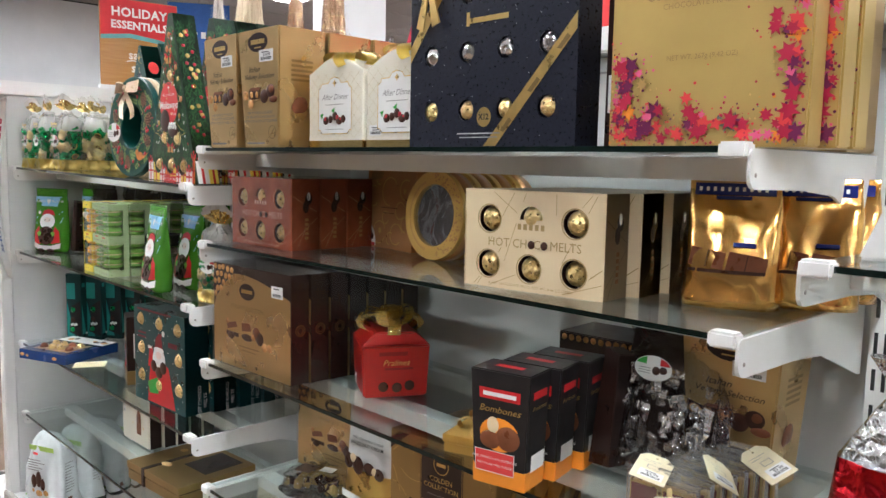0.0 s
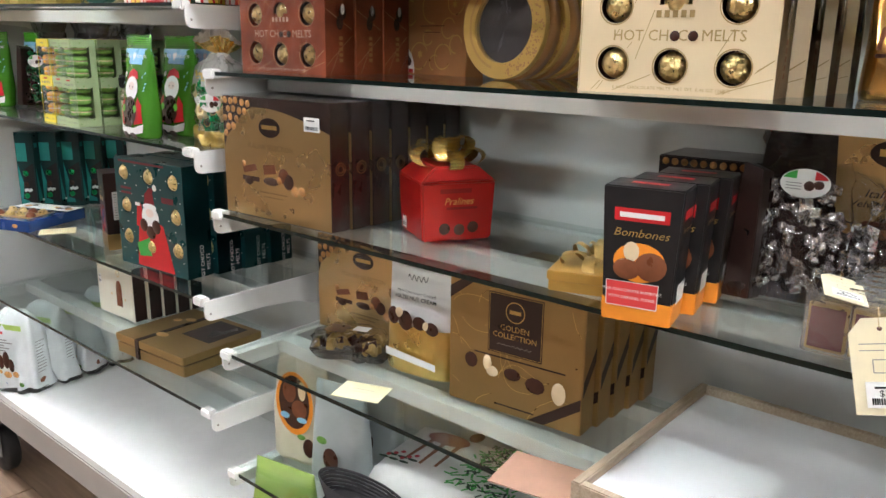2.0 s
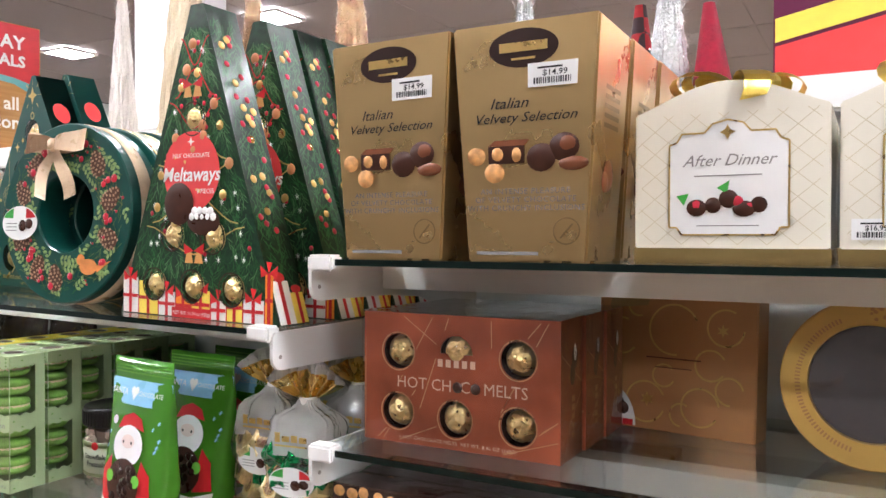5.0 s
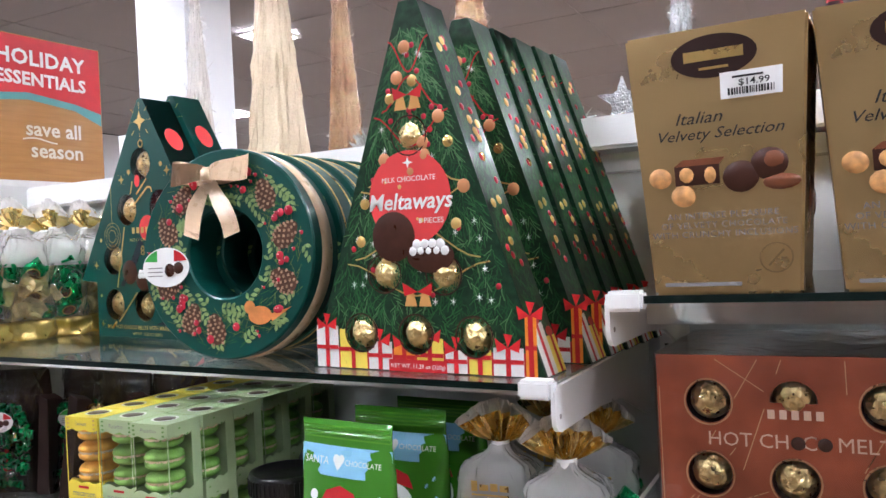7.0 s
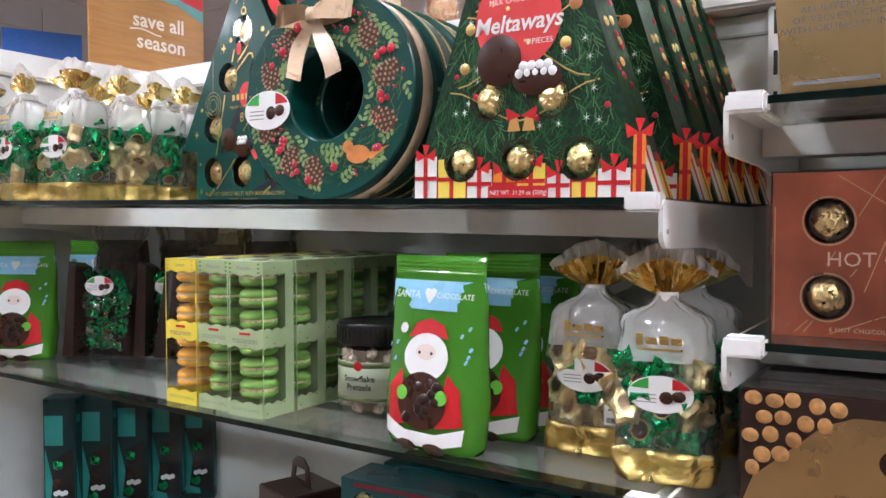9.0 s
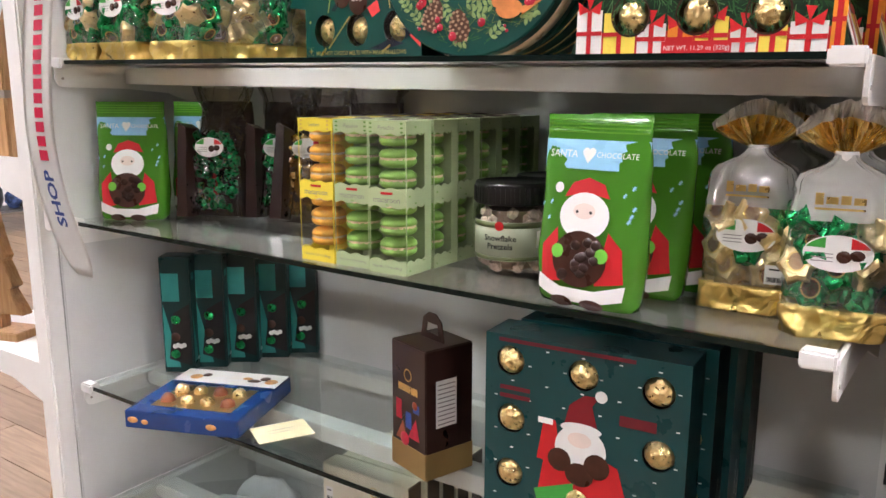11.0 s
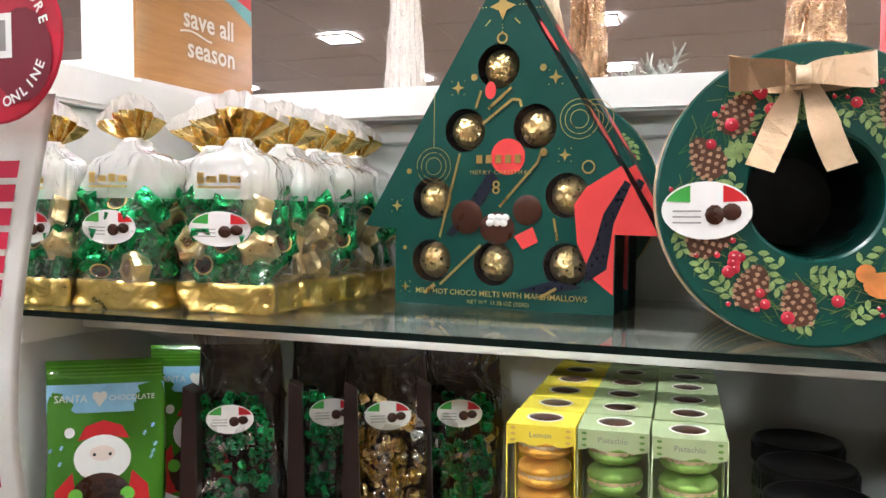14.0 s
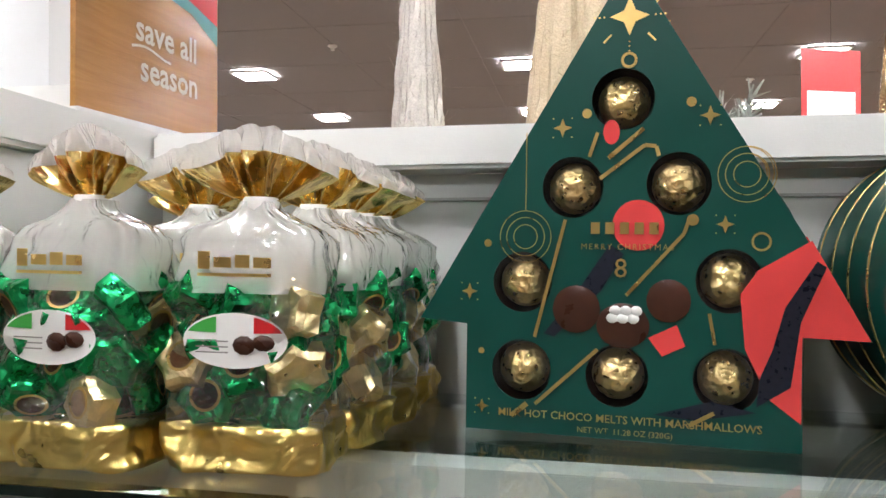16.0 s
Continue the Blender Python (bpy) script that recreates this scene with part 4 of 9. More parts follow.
wreath = wreath_carton(True)
wreath.matrix_basis = pose(-0.442, 0.05, on_left("s1", -0.445) + 0.0005, -3, 0, 4)
plain_wreath = wreath_carton(False)
plain_wreath.matrix_basis = pose(-0.441, 0.1055, on_left("s1", -0.445) + 0.0015, -3, 0, 4)
copies(plain_wreath, [pose(-0.445 + 0.004 * k, 0.052 + 0.0535 * k, on_left("s1", -0.445) + 0.0015, -3, 0, 4) for k in range(2, 6)] + [pose(-0.688, 0.318, on_left("s1", -0.688) + 0.0015, 0, 0, 0)])


def fir_print(t, m, inside, n, seed, w=0.0006):
    """Printed fir twigs, baubles and lights on a face; inside(v) gives its half width."""
    rng = random.Random(seed)
    for mt, k in ((mat("fir_deep", (0.014, 0.075, 0.024), 0.4), 1.3), (mat("fir_mid", (0.03, 0.125, 0.04), 0.4), 1.2), (mat("fir_pale", (0.10, 0.22, 0.09), 0.4), 0.45)):
        sh = []
        for i in range(int(n * k)):
            v = rng.uniform(0.03, 0.335)
            hw = inside(v) - 0.008
            if hw <= 0:
                continue
            u = rng.uniform(-hw, hw)
            a = rng.choice((-50, -130, -70, -110)) + rng.uniform(-15, 15)
            for q in range(4):
                b = radians(a + rng.uniform(-35, 35))
                o = q * 0.005
                c, s = math.cos(radians(a)), math.sin(radians(a))
                p = (u + c * o, v + s * o)
                e = (p[0] + 0.010 * math.cos(b), p[1] + 0.010 * math.sin(b))
                if abs(e[0]) < inside(e[1]) and e[1] > 0.0:
                    sh += line([p, e], 0.0009)
        art(t, "twig_print", mt, sh, m, w)
        w += 0.0002
    for mt, cnt, r in ((BERRY, 26, 0.003), (COPPER_GOLD, 12, 0.0058), (mat("bauble_glow", (0.55, 0.24, 0.1), 0.4), 9, 0.0068), (PAPER, 34, 0.0013)):
        sh = []
        for i in range(cnt):
            v = rng.uniform(0.06, 0.32)
            hw = inside(v) - 0.012
            if hw > 0:
                u = rng.uniform(-hw, hw)
                sh.append(star(u, v, r * 3.4, r * 0.5, 6) if r < 0.002 else disc(u, v, r, n=12))
        art(t, "bauble_print", mt, sh, m, w)
        w += 0.0002
    sh = []
    for i in range(7):
        v = 0.09 + i * 0.036
        hw = inside(v) * 0.8
        sh += line([(-hw + 2 * hw * q / 12, v + 0.016 * math.cos(math.pi * (q / 6 - 1)) * (1 if i % 2 else -1)) for q in range(13)], 0.0016)
    art(t, "printed_garland", COPPER_GOLD, sh[:48], m, w)
    art(t, "printed_garland", RED, sh[48:], m, w + 0.0002)


def gifts_print(t, m, half, windows, w=0.002):
    """A row of printed parcels, laid in small cells that leave the round windows free."""
    rng = random.Random(11)

    def cells(u0, v0, u1, v1, step=0.0024):
        nu, nv = max(1, round((u1 - u0) / step)), max(1, round((v1 - v0) / step))
        du, dv = (u1 - u0) / nu, (v1 - v0) / nv
        return [rect(u0 + du * i, v0 + dv * k, u0 + du * (i + 1), v0 + dv * (k + 1)) for i in range(nu) for k in range(nv) if min(math.hypot(u0 + du * (i + 0.5) - a, v0 + dv * (k + 0.5) - b) for a, b in windows) > 0.0195]

    paper = {0: [], 1: [], 2: []}
    ribbons, bows = [], []
    art(t, "gift_print", RED, cells(-half + 0.006, 0.001, half - 0.006, 0.022), m, w - 0.0002)
    u, k = -half, 0
    while u < half - 0.012:
        wd, hh = rng.uniform(0.024, 0.036), rng.uniform(0.022, 0.05) * (1.15 if abs(u) > half * 0.5 else 0.75)
        e = min(u + wd, half)
        paper[(0, 1, 0, 2, 1)[k % 5]] += cells(u + 0.001, 0.001, e - 0.001, hh)
        c = (u + e) / 2
        ribbons += cells(c - 0.0024, 0.001, c + 0.0024, hh) + cells(u + 0.001, hh * 0.45, e - 0.001, hh * 0.45 + 0.004)
        for p in ([(c, hh), (c - 0.013, hh + 0.009), (c - 0.011, hh - 0.004)], [(c, hh), (c + 0.013, hh + 0.009), (c + 0.011, hh - 0.004)], [(c, hh), (c - 0.004, hh + 0.013), (c + 0.005, hh + 0.012)]):
            if all(math.hypot(sum(q[0] for q in p) / 3 - a, sum(q[1] for q in p) / 3 - b) > 0.02 for a, b in windows):
                bows.append(p)
        u, k = e, k + 1
    for i, mt in enumerate((PAPER, YELLOW, ORANGE)):
        art(t, "gift_print", mt, paper[i], m, w + 0.0001 * i)
    art(t, "ribbon_print", RED, ribbons, m, w + 0.0006)
    art(t, "ribbon_bow_print", mat("bright_bow_print", (0.62, 0.025, 0.03), 0.35, 0, 0.2, 90), bows, m, w + 0.0008)


def fir_carton():
    """The tall tree-shaped carton with a printed fir, gifts and windows."""
    t = thing("fir_tree_carton", "tall tapering chocolate carton printed with decorated fir", "chocolate box", group="fir tree cartons")
    H, B, T, D = 0.36, 0.13, 0.01, 0.05
    out = [(-B, 0), (B, 0), (T, H), (-T, H)]
    spots = [(-0.066, 0.037), (-0.002, 0.037), (0.061, 0.036), (-0.036, 0.096), (0.031, 0.094), (-0.002, 0.229)]
    walled(t, 2 * B, H, D, PINE, [disc(u, v, 0.0185, n=24)[::-1] for u, v in spots], outline=out, tray=0.028, tray_mat=CHOC2)
    gold_balls(t, spots, 0.0158, 0.008)
    m = front(0)
    hw = lambda v: B + (T - B) * v / H
    fir_print(t, m, hw, 290, 5)
    gifts_print(t, m, B - 0.006, spots)
    # printed bells under red bows, above and below the roundel
    for bu, bv in ((0.002, 0.078), (-0.002, 0.268)):
        art(t, "bell_print", mat("bell_gold", (0.62, 0.33, 0.1), 0.4), [[(bu + k - 0.007, bv - 0.014), (bu + k + 0.007, bv - 0.014), (bu + k + 0.0035, bv), (bu + k - 0.0035, bv)] for k in (-0.008, 0.008)], m, 0.0034)
        art(t, "bow_print", RED, [[(bu, bv), (bu - 0.017, bv + 0.009), (bu - 0.015, bv - 0.004)], [(bu, bv), (bu + 0.017, bv + 0.009), (bu + 0.015, bv - 0.004)]], m, 0.0036)
    art(t, "window_rim", CHOC, [q for u, v in spots for q in arc(u, v, 0.0192, 0.0016, n=24)], m, 0.003)
    rd = art(t, "red_roundel", CORAL, [disc(-0.004, 0.169, 0.046, n=36)], m, 0.003, "red printed roundel")
    text(rd, "Meltaways", -0.004, 0.165, 0.0225, PAPER, m, 0.0036, shear=0.2, bold=0.0004)
    text(rd, "MILK CHOCOLATE", -0.004, 0.187, 0.0072, PAPER, m, 0.0036)
    text(rd, "8 PIECES", 0.02, 0.146, 0.0075, PAPER, m, 0.0036)
    art(rd, "mark", PAPER, [star(-0.004, 0.203, 0.006, 0.002, 4)], m, 0.0036)
    art(t, "chocolate_picture", CHOC, [disc(-0.023, 0.132, 0.0245, n=24), disc(0.018, 0.112, 0.026, 0.016, 24)], m, 0.004)
    art(t, "marshmallow_picture", PAPER, [disc(0.0 + 0.0085 * (k % 5) + 0.004 * (k // 5), 0.117 + 0.0065 * (k // 5), 0.0052, n=10) for k in range(9)], m, 0.0045)
    art(t, "weight_label", RED, [rect(-0.033, 0.0005, 0.032, 0.0125)], m, 0.0046)
    text(t, "NET WT. 11.29 oz (320g)", 0.0, 0.006, 0.0058, PAPER, m, 0.005)
    # the slanting side, printed alike
    a = math.degrees(math.atan2(H, B - T))
    slope = Matrix.Translation((B, 0, 0)) @ Matrix.Rotation(radians(a - 90), 4, "Y") @ side(0, 0, 0)
    L = math.hypot(H, B - T)
    rng = random.Random(3)
    tw = []
    for k in range(420):
        u, v = rng.uniform(0.004, D - 0.008), rng.uniform(0.05, L - 0.015)
        b = radians(rng.choice((-60, -120)) + rng.uniform(-30, 30))
        tw += line([(u, v), (min(D - 0.002, max(0.002, u + 0.011 * math.cos(b))), v + 0.011 * math.sin(b))], 0.0011)
    art(t, "side_twig_print", mat("fir_mid", (0.03, 0.125, 0.04), 0.4), tw, slope, 0.001)
    art(t, "side_bauble_print", BERRY, [disc(rng.uniform(0.01, D - 0.01), rng.uniform(0.07, L - 0.03), 0.004, n=10) for k in range(16)], slope, 0.0013)
    art(t, "side_bauble_print", COPPER_GOLD, [disc(rng.uniform(0.01, D - 0.01), rng.uniform(0.07, L - 0.03), 0.005, n=10) for k in range(12)], slope, 0.0013)
    art(t, "side_gift_print", PAPER, [rect(0.002, 0.001, 0.028, 0.05)], slope, 0.0013)
    art(t, "side_gift_print", YELLOW, [rect(0.028, 0.001, D - 0.002, 0.036)], slope, 0.0013)
    art(t, "side_ribbon_print", RED, [rect(0.012, 0.001, 0.018, 0.05), rect(0.036, 0.001, 0.041, 0.036), disc(0.015, 0.054, 0.009, 0.006, 10), disc(0.038, 0.04, 0.008, 0.005, 10)], slope, 0.0016)
    return t


fir = fir_carton()
fir.matrix_basis = pose(-0.181, 0.035, on_left("s1", -0.176), 0, 0.9, -2)
copies(fir, [pose(-0.172 + 0.005 * k, 0.07 + 0.0525 * k, on_left("s1", -0.16), 0, 0.9, -1) for k in range(1, 6)])


# ---- second shelf, left bay ----
def santa_pouch():
    """A glossy stand-up pouch with a printed figure made of plain shapes round a clear belly."""
    t = thing("chocolate_pouch", "glossy lime green stand-up pouch of chocolates", "pouch", group="green pouches")
    W, H = 0.0605, 0.197
    prof = [(0, W * 0.93, 0.022, 0), (0.006, W * 0.97, 0.026, 0), (0.05, W, 0.024, 0), (0.1, W * 0.99, 0.017, 0), (0.15, W * 1.0, 0.008, 0), (0.175, W, 0.0022, 0), (H, W * 1.01, 0.0016, 0)]
    part("pouch", loft(prof, 44, 3.2, 0.1, 2, 40), LIME, t, smooth=True)

    def skin(u, v, w):
        z = max(0.0, min(H, v))
        for (z0, w0, d0, _), (z1, w1, d1, _) in zip(prof, prof[1:]):
            if z <= z1:
                f = (z - z0) / (z1 - z0)
                hw, hd = w0 + (w1 - w0) * f, d0 + (d1 - d0) * f
                break
        k = max(0.0, 1 - min(1, abs(u) / hw) ** 3.2) ** (1 / 3.2)
        return Vector((u, -hd * k * 1.03 - w - 0.0008, v))

    art(t, "seal_line", mat("seal_green", (0.11, 0.33, 0.03), 0.25), [rect(-W * 0.97, 0.178 + 0.004 * k, W * 0.97, 0.1795 + 0.004 * k) for k in range(4)], skin, 0.0006)
    bd = art(t, "blue_band", SKY, [rect(-0.06, 0.141, 0.061, 0.171)], skin, 0.0006, "pale blue printed band")
    text(bd, "SANTA", -0.034, 0.156, 0.0108, PAPER, skin, 0.0026)
    text(bd, "CHOCOLATE", 0.0285, 0.156, 0.0078, PAPER, skin, 0.0026)
    art(bd, "heart", PAPER, [disc(-0.0115 + 0.0035, 0.159, 0.0042, n=12), disc(-0.0045 + 0.0035, 0.159, 0.0042, n=12), [(-0.0118, 0.157), (0.003, 0.157), (-0.0045, 0.147)]], skin, 0.0014)
    art(t, "red_print", RED, [[(-0.026, 0.112), (-0.018, 0.127), (0.0, 0.133), (0.019, 0.127), (0.027, 0.113), (0, 0.118)], [(-0.03, 0.08), (-0.048, 0.06), (-0.046, 0.02), (-0.02, 0.025)], [(0.03, 0.08), (0.046, 0.064), (0.05, 0.03), (0.02, 0.025)]], skin, 0.0008)
    art(t, "white_print", PAPER, [disc(0, 0.094, 0.029, 0.024, 24), disc(-0.034, 0.121, 0.0055, n=12), [(-0.05, 0.03), (-0.02, 0.019), (0.02, 0.019), (0.052, 0.028), (0.05, 0.012), (0.02, 0.005), (-0.02, 0.005), (-0.05, 0.014)]], skin, 0.0012)
    art(t, "dark_belly", CHOC, [disc(0, 0.05, 0.032, 0.029, 24), disc(-0.018, 0.004, 0.014, 0.006, 10), disc(0.018, 0.004, 0.014, 0.006, 10)], skin, 0.0016)
    rng = random.Random(2)
    art(t, "bean_print", mat("bean", (0.03, 0.015, 0.012), 0.15), [disc(rng.uniform(-0.02, 0.02), rng.uniform(0.03, 0.068), 0.0065, 0.0052, 10) for k in range(14)], skin, 0.002)
    art(t, "dark_dot", INK, [disc(-0.008, 0.098, 0.0018, n=8), disc(0.008, 0.098, 0.0018, n=8)], skin, 0.002)
    art(t, "pale_print", mat("pale_pink", (0.78, 0.66, 0.6), 0.5), [disc(0, 0.099, 0.013, 0.008, 18)], skin, 0.0014)
    art(t, "mitt_print", mat("mitt_green", (0.15, 0.5, 0.06), 0.4), [disc(-0.026, 0.056, 0.0075, n=12), disc(0.026, 0.056, 0.0075, n=12)], skin, 0.0024)
    art(t, "flake_print", SKY, [star(rng.choice((-1, 1)) * rng.uniform(0.04, 0.054), rng.uniform(0.08, 0.13), 0.0028, 0.001, 6) for k in range(8)], skin, 0.001)
    return t


pouch = santa_pouch()
pouch.matrix_basis = pose(-0.281, 0.042, on_left("s2", -0.281), -2, 0, -7)
copies(pouch, [pose(-0.262, 0.115, on_left("s2", -0.262), -3, 0, -3), pose(-0.24, 0.17, on_left("s2", -0.24), -3, 0, -6), pose(-1.142, 0.085, on_left("s2", -1.142), -2, 0, 28), pose(-1.1, 0.2, on_left("s2", -1.1), -3, 0, 20)])


def gold_glass_bag(name, label, x, y, rz, zs, main, seed, w=0.052, h=0.2, lay=-6, oval=(0.0, 0.118)):
    """A dark-sided clear bag of wrapped sweets with an open crinkled top."""
    t = thing(name, label, "bag of sweets", (x, y, zs), rz, group="dark sweets bags", rx=lay)
    part("dark_back", loft([(0, w * 0.98, 0.014, 0.016), (0.13, w * 1.0, 0.014, 0.016), (0.18, w * 0.95, 0.006, 0.014), (0.2, w * 0.92, 0.003, 0.014)], 30, 4, 0.15, seed, 60), DARK_BROWN, t, smooth=True)
    part("dark_edge", prism([(-w, 0.0), (-w * 0.6, 0.0), (-w * 0.68, 0.15), (-w * 0.96, 0.158)], -0.034, 0.01, 0.001), DARK_BROWN, t)
    tagged(part("sweet_heap", lumps(90, w * 0.8, 0.007, 0.016, 0.14, 0.0078, seed + 1), main, t), kind="stuff")
    part("silver_sweet_heap", lumps(12, w * 0.7, 0.006, 0.02, 0.12, 0.0085, seed + 2), SILVER_FOIL, t)
    for c in t.children[1:]:
        c.matrix_basis = pose(0, -0.027, 0)
    part("clear_wrap", loft([(0.0, w * 1.0, 0.036, -0.006), (0.1, w * 1.0, 0.036, -0.006), (0.14, w * 0.9, 0.022, 0), (0.15, w * 0.84, 0.02, 0.002), (0.165, w * 0.7, 0.014, 0.004), (0.18, w * 0.76, 0.013, 0.005), (h, w * 0.84, 0.014, 0.006), (h * 1.12, w * 0.92, 0.02, 0.008)], 72, 2.6, 0.9, seed, 70, False, 0.12), CRINKLED, t, smooth=True)
    m = front(-0.044)
    flag_oval(t, oval[0], oval[1], 0.027, 0.0165, m, 0.001)
    art(t, "mark_bar", mat("grey_mark", (0.4, 0.38, 0.36), 0.4), [rect(-w * 0.92, 0.02 + 0.011 * k, -w * 0.8, 0.028 + 0.011 * k) for k in range(7)], front(-0.034), 0.001)
    return t


gold_glass_bag("chocolate_bag", "dark-sided clear bag of green foil chocolates", -1.045, 0.19, 20, on_left("s2", -1.045), GREEN_FOIL, 5)
gold_glass_bag("chocolate_bag", "dark-sided clear bag of green foil chocolates", -0.95, 0.255, 24, on_left("s2", -0.95), GREEN_FOIL, 9)
gold_glass_bag("caramel_bag", "dark-sided clear bag of gold wrapped caramels, leaning", -0.87, 0.235, 22, on_left("s2", -0.87), GOLD_FOIL, 13, lay=-14)
gold_glass_bag("chocolate_bag", "dark-sided clear bag of foil chocolates at the back", -0.80, 0.3, 15, on_left("s2", -0.80), GREEN_FOIL, 17)


def macaron_box(card, biscuit, flavour, label):
    """A slim upright carton with two scalloped windows on a row of macarons."""
    t = thing("macaron_box", label, "biscuit box", group="macaron boxes")
    W, D, H = 0.058, 0.052, 0.184

    def scallop(u0, u1, v0, v1):
        pts = []
        for i in range(13):
            f = i / 12
            pts.append((u0 + (u1 - u0) * f, v0 + 0.0035 * abs(math.sin(f * math.pi * 2.5))))
        for i in range(13):
            f = i / 12
            pts.append((u1 + (u0 - u1) * f, v1 - 0.0035 * abs(math.sin(f * math.pi * 2.5))))
        return pts

    wins = [(0.015, 0.084), (0.102, 0.17)]
    part("front_panel", holed(rect(-W / 2, 0, W / 2, H), [scallop(-W / 2 + 0.0003, W / 2 - 0.0003, a, b)[::-1] for a, b in wins], 0.001), card, t)
    sd = holed(rect(0, 0, D, H), [scallop(0.0003, D - 0.014, a, b)[::-1] for a, b in wins], 0.001)
    for x in (-W / 2 + 0.001, W / 2):
        me = sd.copy()
        me.transform(Matrix.Translation((x, 0, 0)) @ Matrix.Rotation(radians(90), 4, "Z"))
        part("side_panel", me, card, t)
    bm = box(-W / 2 + 0.001, W / 2 - 0.001, 0.001, D, H - 0.001, H)
    box(-W / 2 + 0.001, W / 2 - 0.001, 0.001, D, 0.0, 0.001, bm=bm)
    box(-W / 2 + 0.001, W / 2 - 0.001, D - 0.001, D, 0.001, H - 0.001, bm=bm)
    part("carton", bm, card, t)
    part("window_film", box(-W / 2 + 0.003, W / 2 - 0.003, 0.0016, 0.002, 0.01, H - 0.01), WINDOW_FILM, t)
    for k in range(6):
        z = 0.02 + 0.0255 * k + (0.006 if k > 2 else 0)
        mc = part("macaron", revolve([(0.0, z + 0.001), (0.0185, z + 0.001), (0.0222, z + 0.004), (0.0234, z + 0.0085), (0.022, z + 0.0092), (0.0216, z + 0.0125), (0.0234, z + 0.0132), (0.0222, z + 0.018), (0.0175, z + 0.0218), (0.0, z + 0.0228)], 20, "z", (0, D / 2 - 0.003, 0)), biscuit, t, smooth=True)
        part("filling", revolve([(0.0, z + 0.0095), (0.0221, z + 0.0095), (0.0221, z + 0.0125), (0.0, z + 0.0125)], 16, "z", (0, D / 2 - 0.003, 0)), CREAM_CARD, mc)
    m = front(0)
    art(t, "printed_mark", RED, [rect(-0.009, 0.097, 0.009, 0.1)], m, 0.0006)
    text(t, "macaroon", 0, 0.0905, 0.0105, GREY_INK, m, 0.0006, space=0.95)
    text(t, flavour, 0, 0.176, 0.0068, GREY_INK, m, 0.0006)
    text(t, "Net Wt. 2.9 oz (84 g)", 0, 0.0085, 0.005, GREY_INK, m, 0.0006)
    art(t, "printed_corner", (LEAF if card is MINT else COPPER_GOLD), [disc(x * 0.023, z, 0.0022, 0.0012, 8) for x in (-1, 1) for z in (0.171, 0.176, 0.181)], m, 0.0007)
    art(t, "leaf_picture", (LEAF if card is MINT else COPPER_GOLD), [disc(0.006 + 0.041 * ((k * 37) % 10) / 10, 0.006 + 0.009 * k, 0.0018, 0.001, 8) for k in range(20) if k not in (2, 3, 4, 5, 6, 7, 8, 11, 12, 13, 14, 15, 16, 17)], side(W / 2), 0.0006)
    lid = art(t, "lid_picture", CHOC, [disc(0, D / 2, 0.015, 0.012, 18)], top(H), 0.0006)
    art(lid, "lid_rim", PAPER, arc(0, D / 2, 0.0145, 0.003, n=18), top(H), 0.0009)
    return t


lemon = macaron_box(LEMON, MAC_YELLOW, "Lemon", "slim lemon yellow carton with windows on macarons")
pist = macaron_box(MINT, MAC_GREEN, "Pistachio", "slim pistachio green carton with windows on macarons")
lemon.matrix_basis = pose(-0.653, 0.02, on_left("s2", -0.653), 0, 0, 0)
pist.matrix_basis = pose(-0.594, 0.022, on_left("s2", -0.594))
for k in range(6):
    y = 0.02 + 0.0545 * k
    if k:
        copy_thing(lemon, pose(-0.653 + 0.001 * k, y, on_left("s2", -0.653)))
        copy_thing(pist, pose(-0.594, y + 0.002, on_left("s2", -0.594)))
    copy_thing(pist, pose(-0.5345, y - 0.003 + 0.002 * (k % 2), on_left("s2", -0.5345), 0, 0, 1.5 * (k == 0)))


